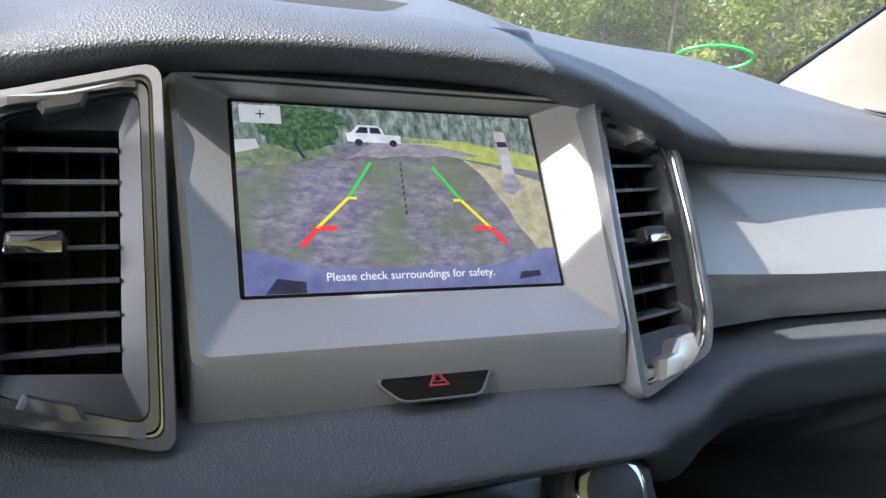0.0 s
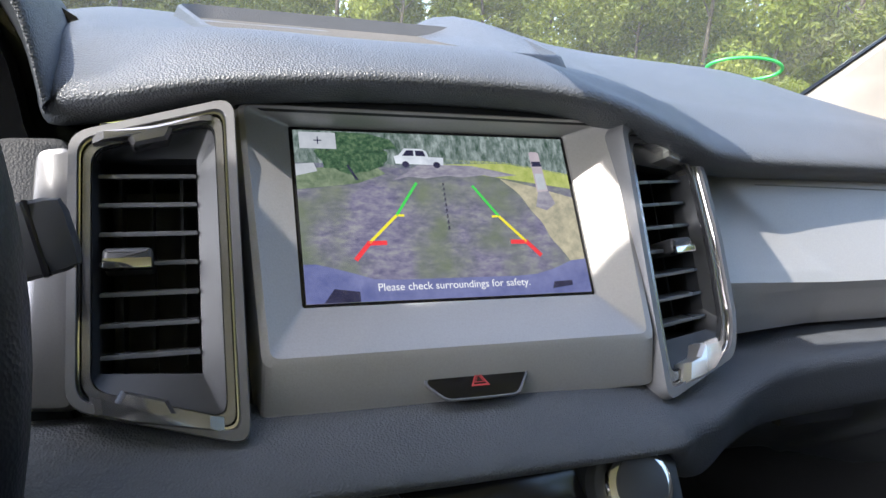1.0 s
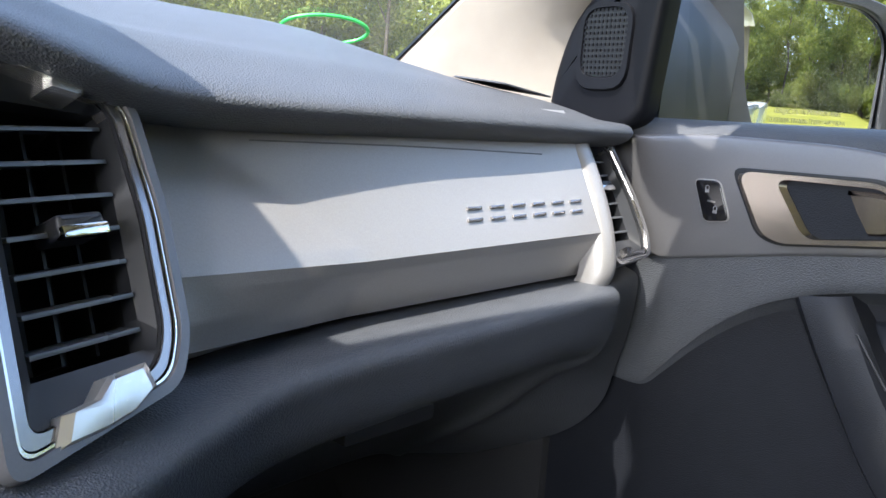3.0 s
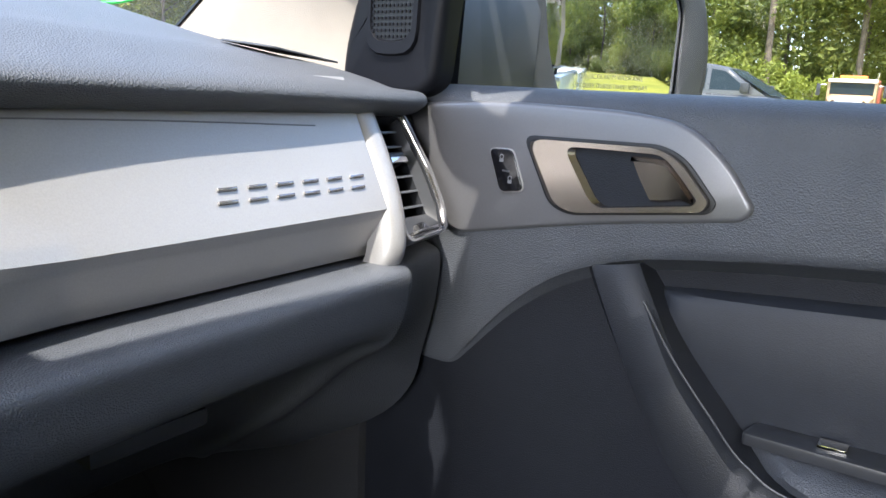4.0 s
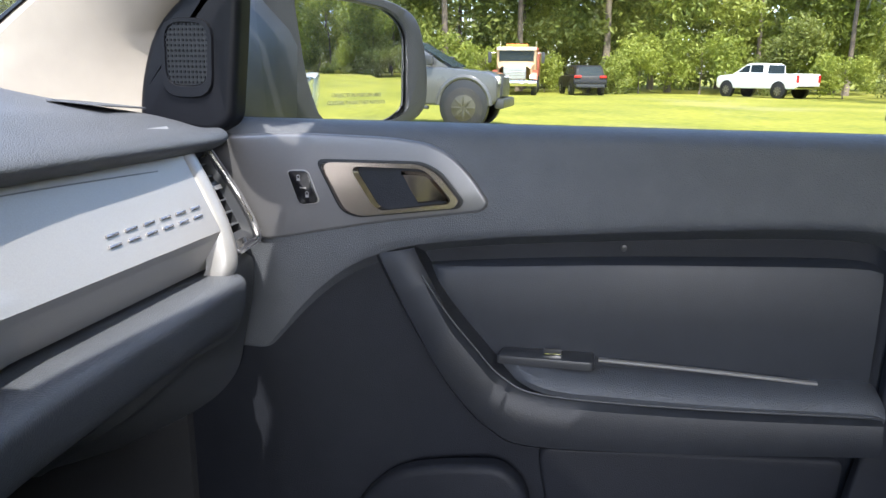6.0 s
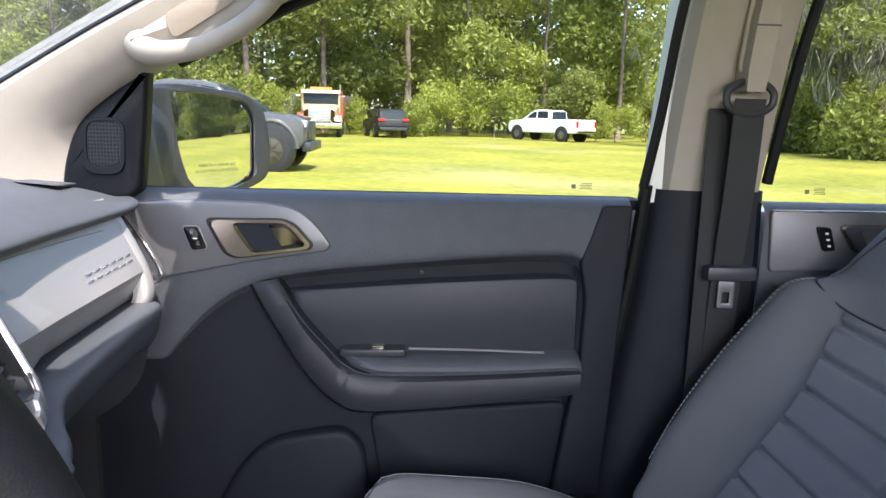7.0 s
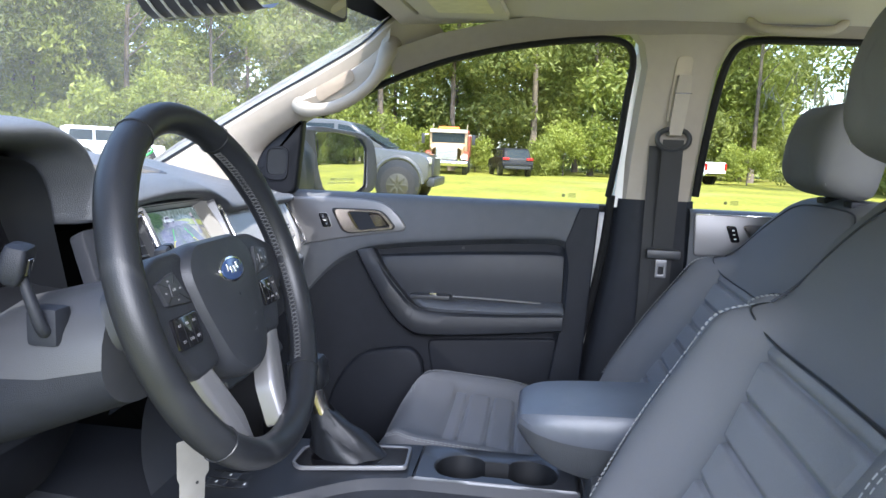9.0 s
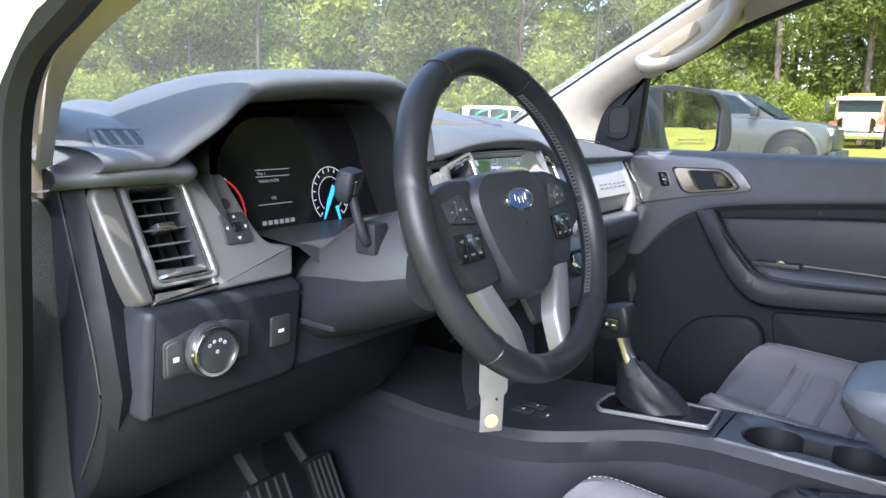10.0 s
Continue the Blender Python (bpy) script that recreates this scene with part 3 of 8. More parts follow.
for s in (1.0, 0.52):
    dpart("hazard_mark", ring_plate([q * s for q in tri_o], [q * s for q in tri_i], 0.0002, HM @ Matrix.Translation((0, 0, 0.0016)), 0.00005), RED)


# ---- air vents ----
def air_vent(name, m, outer, window, slats, knob_row, label, rim, accents=(), knob=0.36):
    """A vent in the plane of m: outer outline, window of the slats (four corners from the lower left), slats, vanes, knob and bright accents."""
    v = thing(name, label, "air vent", "dashboard vents")
    c = Vector((sum(p[0] for p in outer) / len(outer), sum(p[1] for p in outer) / len(outer)))
    q4 = [Vector(p) for p in outer]
    n = len(q4)

    def inset(d, rr=0.008):
        """The outline moved in by d."""
        ls = []
        for k in range(n):
            a, b = q4[k], q4[(k + 1) % n]
            w = Vector((-(b - a).y, (b - a).x)).normalized()
            w = w if w.dot(c - a) > 0 else -w
            ls.append((a + w * d, (b - a).normalized()))
        res = []
        for k in range(n):
            (a, d1), (b, e) = ls[k - 1], ls[k]
            den = d1.x * e.y - d1.y * e.x
            res.append(a + d1 * (((b - a).x * e.y - (b - a).y * e.x) / den))
        return rounded(res, rr, 5)
    o1, o2, o3, o4 = inset(0, 0.010), inset(rim * 0.48), inset(rim * 0.58), inset(rim)
    part("outer_ring", ring_plate(o1, o2, 0.014, m @ Matrix.Translation((0, 0, -0.014)), 0.004), GUNMETAL, v, "satin grey surround")
    part("bright_line", ring_plate(o2, o3, 0.0125, m @ Matrix.Translation((0, 0, -0.014)), 0.0008), CHROME, v, "thin chrome line")
    part("chrome_ring", ring_plate(o3, o4, 0.011, m @ Matrix.Translation((0, 0, -0.014)), 0.003), DARKCHROME, v, "smoked chrome ring")
    m = m @ Matrix.Translation((0, 0, -0.006))
    win = [Vector(p) for p in window]
    wc = sum(win, Vector((0, 0))) / 4

    def onto(p):
        """The place on the window's edge in the direction of p."""
        d = Vector((p[0], p[1])) - wc
        best = 9.0
        for a, b in zip(win, win[1:] + win[:1]):
            e = b - a
            den = d.x * e.y - d.y * e.x
            if abs(den) > 1e-9:
                t = ((a - wc).x * e.y - (a - wc).y * e.x) / den
                u = ((a - wc).x * d.y - (a - wc).y * d.x) / den
                if t > 0 and -0.001 <= u <= 1.001:
                    best = min(best, t)
        return wc + d * best
    ring = line([(p[0], p[1], 0) for p in o4 + o4[:1]], len(o4) * 3)[:-1]
    edge = [onto(p) for p in ring]
    part("slat_carrier", loft([[m @ Vector((p[0], p[1], 0.002)) for p in ring], [m @ Vector((p[0], p[1], -0.001)) for p in ring], [m @ Vector((p.x, p.y, -0.007)) for p in edge], [m @ Vector((p.x, p.y, -0.016)) for p in edge]], True), SMOOTH, v, "satin black inner frame")
    part("throat", loft([[m @ Vector((wc.x + (p.x - wc.x) * k, wc.y + (p.y - wc.y) * k, w)) for p in edge] for w, k in ((-0.016, 1.0), (-0.05, 0.92), (-0.051, 0.02))], True), DEEP, v)
    lo, hi = (win[0].y + win[1].y) / 2, (win[2].y + win[3].y) / 2

    def span(y):
        f = (y - lo) / (hi - lo)
        return win[0].x + (win[3].x - win[0].x) * f, win[1].x + (win[2].x - win[1].x) * f
    ys = [lo + (hi - lo) * (i + 0.62) / (slats + 0.25) for i in range(slats)]
    for f in (0.18, 0.5, 0.82):
        a, b = span(lo)[0] * (1 - f) + span(lo)[1] * f, span(hi)[0] * (1 - f) + span(hi)[1] * f
        part("vane", loft([[m @ Vector((x + dx, y, w)) for dx, w in ((-0.0008, -0.045), (-0.0008, -0.024), (0.0008, -0.024), (0.0008, -0.045))] for x, y in ((a, lo + 0.004), (b, hi - 0.004))], True, True), DEEP, v)
    for y in ys:
        x0, x1 = span(y)
        part("slat", slab([(x0 + 0.0006, -0.0065), (x1 - 0.0006, -0.0065), (x1 - 0.0006, 0.0065), (x0 + 0.0006, 0.0065)], 0.0022, 0.0008, m @ Matrix.Translation((0, y, -0.012)) @ Matrix.Rotation(radians(-76), 4, "X"), 2), SLAT, v)
    y = ys[knob_row]
    x0, x1 = span(y)
    kx = x0 + (x1 - x0) * knob
    part("knob", slab(rounded([(kx - 0.0115, y - 0.004), (kx + 0.0115, y - 0.004), (kx + 0.0108, y + 0.006), (kx - 0.0108, y + 0.006)], 0.0025), 0.018, 0.003, m @ Matrix.Translation((0, 0, -0.015)), 3), SMOOTH, v)
    part("knob_strip", box(kx - 0.0108, kx + 0.0108, y - 0.0046, y + 0.0006, -0.002, 0.0040, 0.0010, m), CHROME, v, "chrome edge of the knob")
    for pts, bright in accents:
        k = len(pts)
        cx, cy = sum(p[0] for p in pts) / k, sum(p[1] for p in pts) / k
        rows = [[m @ Vector((cx + (p[0] - cx) * f, cy + (p[1] - cy) * f, w)) for p in pts] for w, f in ((-0.006, 1.0), (0.0050, 1.0), (0.0080, 0.80), (0.0085, 0.30))]
        part("bright_accent", loft(rows, True, True), ACCENT if bright else DARKCHROME, v, "faceted bright accent", smooth=12)
    return v


# the two middle vents turn away from the screen, the outer two stand by the doors
RV = basis((0.110, -0.045, 1.114), (0.0835, 0.029, -0.001), (-0.004, 0.078, 0.156))
LV = basis((-0.118, -0.051, 1.120), (0.0835, -0.004, 0.002), (0.0, 0.079, 0.156))
air_vent("air_vent", LV, [(-0.079, 0.024), (-0.0005, 0.0), (-0.002, 0.174), (-0.079, 0.153)], [(-0.0665, 0.0395), (-0.0215, 0.036), (-0.0212, 0.1445), (-0.0675, 0.1445)], 7, 3, "tall air vent with black slats and smoked chrome ring", 0.0105,
         (([(-0.0690, 0.0290), (-0.0590, 0.0250), (-0.0560, 0.0305), (-0.0365, 0.0245), (-0.0325, 0.0165), (-0.0125, 0.0145), (-0.0125, 0.0075), (-0.0330, 0.0115), (-0.0532, 0.0158), (-0.0680, 0.0205)], False), ([(-0.068, 0.1475), (-0.0525, 0.1500), (-0.050, 0.1463), (-0.0344, 0.150), (-0.0317, 0.1560), (-0.0135, 0.1605), (-0.0135, 0.1635), (-0.040, 0.1565), (-0.068, 0.1525)], False)), 0.30)
air_vent("air_vent", RV @ Matrix.Translation((0, 0, 0.004)), [(0.004, 0.0), (0.086, 0.0135), (0.0995, 0.035), (0.109, 0.092), (0.1105, 0.146), (0.094, 0.164), (0.028, 0.175)], [(0.0300, 0.0340), (0.0820, 0.0340), (0.0975, 0.1430), (0.0440, 0.1500)], 7, 3, "tall air vent with black slats and bright lower accent", 0.0125,
         (([(0.0235, 0.0070), (0.0300, 0.0190), (0.0440, 0.0205), (0.0530, 0.0275), (0.0715, 0.0285), (0.0735, 0.0175), (0.0600, 0.0105), (0.0431, 0.0078)], True), ([(0.0500, 0.1590), (0.0672, 0.1540), (0.0660, 0.1490), (0.0800, 0.1455), (0.0860, 0.1490), (0.0960, 0.1450), (0.0950, 0.1490), (0.0860, 0.1555), (0.0700, 0.1590)], True)), 0.55)
air_vent("air_vent", basis((0, 0.068, 1.12), (1, 0, 0), (0, 0.42, 1)) @ Matrix.Translation((0, 0, 0.006)), [(-0.648, 0.0205), (-0.567, 0.0215), (-0.5775, 0.142), (-0.658, 0.1425)], [(-0.6425, 0.0425), (-0.5805, 0.0405), (-0.5880, 0.1335), (-0.6495, 0.1340)], 5, 2, "driver-side air vent with black slats and chrome ring", 0.0085,
         (([(-0.640, 0.0335), (-0.622, 0.0345), (-0.617, 0.0385), (-0.596, 0.0385), (-0.591, 0.0345), (-0.577, 0.0345), (-0.577, 0.0310), (-0.640, 0.0300)], False),), 0.52)
air_vent("air_vent", basis((0, 0.034, 1.127), (1, 0, 0), (0, 0.58, 1)), [(0.6005, 0.0), (0.6590, 0.004), (0.6680, 0.028), (0.6695, 0.062), (0.6610, 0.1205), (0.6125, 0.1225)], [(0.6120, 0.0250), (0.6530, 0.0250), (0.6560, 0.1130), (0.6200, 0.1130)], 6, 3, "passenger-side air vent with black slats beside the door", 0.0055,
         (([(0.612, 0.009), (0.622, 0.0095), (0.626, 0.016), (0.632, 0.010), (0.648, 0.011), (0.648, 0.0075), (0.612, 0.0065)], False),), 0.42)

dpart("centre_fascia", slab(rounded([(-0.100, 0.026), (-0.076, 0.024), (-0.078, 0.150), (-0.094, 0.148)], 0.006), 0.02, 0.004, LV @ Matrix.Translation((0, 0, -0.028))), GUNMETAL, "satin grey panel beside the instruments")
dpart("instrument_side", slab(rounded([(-0.150, 0.010), (-0.078, 0.010), (-0.080, 0.160), (-0.118, 0.160)], 0.010), 0.02, 0.004, LV @ Matrix.Translation((0, 0, -0.042))), LOWER)

# ---- passenger side panel with raised badge bars ----
main = [(0.090, 1.256), (0.083, 1.245), (0.074, 1.225), (0.059, 1.195), (0.0455, 1.168), (0.040, 1.157), (0.042, 1.150), (0.052, 1.132), (0.060, 1.117), (0.08, 1.112)]
# left facet meets the vent and puts the cast shadow's edge into shape
near = [(0.080, 1.256), (0.072, 1.245), (0.060, 1.226), (0.043, 1.200), (0.028, 1.176), (0.022, 1.166), (0.020, 1.158), (0.014, 1.144), (0.012, 1.130), (0.022, 1.122)]
main = [(q.x, q.y) for q in line([(a, b, 0) for a, b in main], 72)]
near = [(q.x, q.y) for q in line([(a, b, 0) for a, b in near], 72)]
rows = []
for i in range(67):
    x = 0.186 + 0.00595 * i
    row = []
    for (ym, zm), (yn, zn) in zip(main, near):
        turn = 0.205 + 0.125 * min(1.0, max(0.0, (1.250 - zm) / 0.085))
        f = min(1.0, max(0.0, (x - 0.186) / (turn - 0.186)))
        row.append(Vector((x, yn + (ym - yn) * f, zn + (zm - zn) * f)))
    rows.append(row)
dpart("glovebox_panel", loft(rows), SILVER, "satin silver panel with a crease", 16)
dpart("panel_groove", tube(spline([(0.27, 0.0752, 1.227), (0.40, 0.0738, 1.2245), (0.53, 0.0715, 1.220)], 12), 0.0006, 6), GUNMETAL)
strip = []
for z, y, x in ((1.252, 0.092, 0.588), (1.238, 0.084, 0.589), (1.20, 0.062, 0.588), (1.165, 0.044, 0.585), (1.135, 0.034, 0.581), (1.118, 0.034, 0.579), (1.108, 0.040, 0.578)):
    strip.append([Vector((x - 0.010, y + 0.02, z)), Vector((x - 0.008, y + 0.002, z)), Vector((x + 0.002, y - 0.004, z)), Vector((x + 0.012, y - 0.002, z)), Vector((x + 0.019, y + 0.006, z)), Vector((x + 0.022, y + 0.02, z))])
dpart("panel_end_strip", loft([spline(c, 18) for c in zip(*[spline([r[k] for r in strip], 24) for k in range(6)])]), SILVER, "bright silver end strip", 70)
for i in range(6):
    x = 0.425 + i * 0.0240
    gm2 = basis((x, 0.0482, 1.1740), (1, 0, 0), (0, 0.49, 1))
    b = slab(rounded([(0.0, 0.0), (0.0150, 0.0), (0.0156, 0.0026), (0.0006, 0.0026)], 0.0008), 0.0026, 0.0007, gm2 @ Matrix.Translation((0, 0, -0.001)))
    slab(rounded([(0.0022, 0.0085), (0.0172, 0.0085), (0.0178, 0.0111), (0.0028, 0.0111)], 0.0008), 0.0026, 0.0007, gm2 @ Matrix.Translation((0, 0, -0.001)), bm=b)
    dpart("badge_bar", b, DARKCHROME, "raised bright bar")

# ---- lower pad: a ledge under the panels that rolls down to the knees ----
rows = []
for x, yi, zi, yl, zl, full in ((-0.27, -0.02, 1.128, -0.060, 1.108, 0), (-0.20, -0.03, 1.128, -0.068, 1.108, 0), (-0.06, -0.03, 1.126, -0.074, 1.110, 0), (0.04, -0.03, 1.126, -0.074, 1.110, 0), (0.105, -0.02, 1.124, -0.070, 1.108, 0), (0.128, 0.0, 1.118, -0.060, 1.108, 0.5), (0.16, -0.005, 1.120, -0.046, 1.108, 1), (0.20, 0.02, 1.116, -0.022, 1.108, 1), (0.26, 0.05, 1.113, 0.002, 1.110, 1), (0.36, 0.062, 1.112, 0.012, 1.110, 1), (0.50, 0.062, 1.113, 0.016, 1.111, 1), (0.570, 0.062, 1.113, 0.019, 1.112, 1), (0.592, 0.064, 1.112, 0.024, 1.110, 1), (0.610, 0.075, 1.112, 0.042, 1.109, 1), (0.65, 0.085, 1.110, 0.056, 1.108, 1), (0.686, 0.09, 1.11, 0.064, 1.107, 1)):
    wide = ((yi + 0.02, zi - 0.004), (yi, zi), (yl + 0.012, zl + 0.001), (yl, zl - 0.006), (yl + 0.002, zl - 0.022), (yl + 0.008, zl - 0.042), (yl + 0.026, zl - 0.060), (yl + 0.085, zl - 0.085), (yl + 0.17, zl - 0.16), (yl + 0.30, zl - 0.26))
    roll = ((yi + 0.02, zi - 0.004), (yi, zi), (yl + 0.012, zl + 0.004), (yl, zl - 0.004), (yl - 0.001, zl - 0.008), (yl + 0.003, zl - 0.012), (yl + 0.009, zl - 0.014), (yl + 0.018, zl - 0.014), (yl + 0.03, zl - 0.013), (yl + 0.06, zl - 0.010))
    cap = ((yi + 0.02, zi - 0.004), (yi, zi), (yl + 0.012, zl + 0.001), (yl, zl - 0.006), (yl, zl - 0.03), (yl + 0.004, zl - 0.06), (yl + 0.014, zl - 0.10), (yl + 0.03, zl - 0.15), (yl + 0.08, zl - 0.20), (yl + 0.20, zl - 0.27))
    end = min(1.0, max(0.0, (x - 0.56) / 0.12))
    wide = [(a[0] + (b[0] - a[0]) * end, a[1] + (b[1] - a[1]) * end) for a, b in zip(wide, cap)]
    rows.append([Vector((x, a[0] + (b[0] - a[0]) * full, a[1] + (b[1] - a[1]) * full)) for a, b in zip(roll, wide)])
rows = [list(c) for c in zip(*[spline([r[k] for r in rows], 72) for k in range(10)])]
dpart("lower_pad", loft([spline(r, 36) for r in rows]), PAD, "soft black lower pad")
# glovebox latch low down
dpart("glovebox_latch", box(0.36, 0.45, 0.095, 0.125, 1.004, 1.018, 0.004), SMOOTH)

# climate panel under the centre pad
CL = STACK @ Matrix.Translation((0.006, -0.100, -0.012))
dpart("climate_panel", slab(rounded([(-0.115, -0.085), (0.115, -0.085), (0.115, 0.022), (-0.115, 0.012)], 0.012), 0.010, 0.003, CL), SMOOTH, "black climate control panel")
dpart("climate_inlay", slab(rounded([(-0.085, -0.02), (0.052, -0.02), (0.044, 0.014), (-0.085, 0.006)], 0.006), 0.0115, 0.001, CL), PIANO)
for sx in (-1, 1):
    dpart("climate_dial", disc(0.026, 0.014, 36, 0.003, CL @ Matrix.Translation((sx * 0.078, -0.012, 0.006))), SMOOTH)
    dpart("dial_ring", disc(0.021, 0.020, 36, 0.004, CL @ Matrix.Translation((sx * 0.078, -0.012, 0.006))), CHROME, "chrome ring of a climate dial")
    dpart("dial_cap", disc(0.0165, 0.0215, 36, 0.002, CL @ Matrix.Translation((sx * 0.078, -0.012, 0.006))), SMOOTH)
bp = words("panel_text", "PASSENGER AIRBAG", 0.0048, Matrix.Translation((0, -0.1, -1.1)) @ CL @ Matrix.Translation((0.0, 0.003, 0.0117)), PRINT, dash)

# ---- driver's side ----
DRV = basis((0, 0.068, 1.12), (1, 0, 0), (0, 0.42, 1))
# silver fascia round the driver vent and the mirror switch
F1 = rounded([(-0.575, 0.006), (-0.457, 0.0065), (-0.444, 0.0435), (-0.482, 0.0515), (-0.495, 0.070), (-0.508, 0.108), (-0.520, 0.146), (-0.5785, 0.143)], [0.004, 0.004, 0.004, 0.014, 0.020, 0.010, 0.006, 0.004])
dpart("driver_fascia", slab(F1, 0.040, 0.004, DRV @ Matrix.Translation((0, 0, -0.038)), 3), GUNMETAL, "satin grey panel beside the instruments")
FE = rounded([(-0.679, 0.149), (-0.691, 0.131), (-0.685, 0.079), (-0.677, 0.034), (-0.667, 0.006), (-0.650, 0.006), (-0.6585, 0.146)], [0.006, 0.008, 0.02, 0.02, 0.008, 0.002, 0.003])
dpart("fascia_edge", slab(FE, 0.034, 0.006, DRV @ Matrix.Translation((0, 0, -0.030)), 4), EDGE, "satin grey edge strip, darkened in place of shade")
dpart("fascia_lip", slab(rounded([(-0.655, 0.004), (-0.572, 0.007), (-0.567, 0.0150), (-0.650, 0.0160)], 0.002), 0.030, 0.003, DRV @ Matrix.Translation((0, 0, -0.027)), 3), EDGE)
MJ = DRV @ Matrix.Translation((-0.526, 0.0755, 0.002))
mj = dpart("mirror_switch", slab(rounded([(-0.019, -0.020), (0.019, -0.020), (0.019, 0.019), (-0.019, 0.019)], 0.007), 0.005, 0.002, MJ), SMOOTH, "square mirror adjuster")
dpart("mirror_knob", box(-0.006, 0.006, -0.006, 0.006, 0.004, 0.009, 0.002, MJ), PIANO)
for a in range(4):
    dpart("mirror_arrow", slab([(-0.0025, 0.012), (0.0025, 0.012), (0.0, 0.0155)], 0.0004, 0, MJ @ Matrix.Rotation(a * math.pi / 2, 4, "Z") @ Matrix.Translation((0, 0, 0.005))), PRINT)
dpart("dimmer_sensor", disc(0.0068, 0.003, 24, 0.001, DRV @ Matrix.Translation((-0.5305, 0.1065, 0.002))), SMOOTH)

# black lower panel with the light switch
L1 = basis((0, 0.062, 1.028), (1, 0, 0), (0, -0.05, 1))
dpart("switch_panel", slab(rounded([(-0.680, -0.03), (-0.462, -0.03), (-0.452, 0.091), (-0.672, 0.094)], [0.01, 0.02, 0.012, 0.01]), 0.05, 0.010, L1 @ Matrix.Translation((0, 0, -0.045)), 3), LOWER, "black switch panel")
dpart("panel_ledge", loft([[Vector((x, y, z)) for y, z in ((0.10, 1.126), (0.08, 1.122), (0.062, 1.112), (0.056, 1.10))] for x in (-0.668, -0.56, -0.452)]), LOWER)
LS = L1 @ Matrix.Translation((-0.008, -0.004, 0.005))
dpart("switch_inset", slab(rounded([(-0.648, 0.020), (-0.536, 0.020), (-0.534, 0.062), (-0.566, 0.071), (-0.616, 0.069), (-0.648, 0.061)], 0.005), 0.002, 0.0008, LS), SMOOTH)
dpart("light_dial_base", disc(0.031, 0.012, 40, 0.003, LS @ Matrix.Translation((-0.592, 0.043, 0))), SMOOTH)
dpart("light_dial_ring", ring_plate([(0.029 * math.cos(a / 6.4), 0.029 * math.sin(a / 6.4)) for a in range(40)], [(0.024 * math.cos(a / 6.4), 0.024 * math.sin(a / 6.4)) for a in range(40)], 0.020, LS @ Matrix.Translation((-0.592, 0.043, 0))), CHROME, "chrome ring of the light switch")
dpart("light_dial_face", disc(0.0245, 0.0185, 40, 0.002, LS @ Matrix.Translation((-0.592, 0.043, 0))), SMOOTH)
for k, (x, y) in enumerate(((-0.010, 0.009), (-0.004, 0.0125), (0.004, 0.0125), (0.010, 0.009), (0.0, 0.0))):
    dpart("dial_mark", ring_plate([(0.0022 * math.cos(a), 0.0022 * math.sin(a)) for a in range(6)], [(0.0014 * math.cos(a), 0.0014 * math.sin(a)) for a in range(6)], 0.0003, LS @ Matrix.Translation((-0.592 + x, 0.043 + y, 0.0187)), 0.0001), PRINT)
dpart("fog_button", slab(rounded([(-0.645, 0.023), (-0.622, 0.023), (-0.626, 0.062), (-0.645, 0.058)], 0.003), 0.004, 0.001, LS), SMOOTH)
dpart("button_mark", box(-0.638, -0.631, 0.038, 0.043, 0.004, 0.0044, 0, LS), PRINT)
dpart("bed_light_button", slab(rounded([(-0.501, 0.020), (-0.470, 0.020), (-0.470, 0.058), (-0.501, 0.058)], 0.003), 0.003, 0.001, LS), SMOOTH)
dpart("button_mark", box(-0.490, -0.481, 0.037, 0.041, 0.003, 0.0034, 0, LS), PRINT)
dpart("column_surround", loft([spline([(x, 0.14, 1.145), (x, 0.075, 1.10), (x, 0.068, 1.05), (x, 0.066, 1.005)], 10) for x in (-0.46, -0.38, -0.30, -0.20, -0.13)]), LOWER)
# knee panel below and the end cap of the dashboard by the door
dpart("knee_panel", loft([spline([(x, 0.068 + d, 1.01), (x, 0.072 + d, 0.97), (x, 0.11 + d, 0.90), (x, 0.20 + d, 0.84), (x, 0.34 + d, 0.79)], 16) for x, d in ((-0.70, 0.03), (-0.64, 0.0), (-0.52, 0.0), (-0.36, 0.0), (-0.22, 0.01), (-0.13, 0.05))]), CAP, "black knee panel")
dpart("end_cap", loft([[Vector((x, y, z)) for x, y in ((-0.706, yf + 0.30), (-0.706, yf + 0.050), (-0.702, yf + 0.026), (-0.690, yf + 0.014), (-0.660, yf + 0.018))] for yf, z in ((0.135, 1.285), (0.115, 1.25), (0.082, 1.12), (0.065, 1.03), (0.09, 0.95), (0.16, 0.86), (0.30, 0.72))]), CAP, "smooth dark side cover of the dashboard")
dpart("cap_joint", tube(spline([(-0.705, 0.160, 1.27), (-0.705, 0.136, 1.19), (-0.704, 0.102, 1.06), (-0.704, 0.106, 1.0), (-0.705, 0.150, 0.92)], 20), 0.0016, 6), DEEP)

# ---- instruments ----
cl_m = basis((-0.352, 0.160, 1.243), (1, 0, 0), (0, 0.12, 1))
dpart("instrument_glass", slab(rounded([(-0.155, -0.085), (0.165, -0.085), (0.155, 0.080), (-0.10, 0.080), (-0.15, 0.03)], 0.03), 0.003, 0, cl_m), PIANO, "dark gloss instrument panel")
WHITEGLOW, REDGLOW, BLUEGLOW, DIMGLOW = glow("white_dial_light", (0.7, 0.75, 0.8), 0.16), glow("red_dial_light", (0.8, 0.05, 0.05), 0.10), glow("blue_needle_light", (0.05, 0.45, 0.9), 0.32), glow("grey_display_light", (0.35, 0.37, 0.4), 0.12)


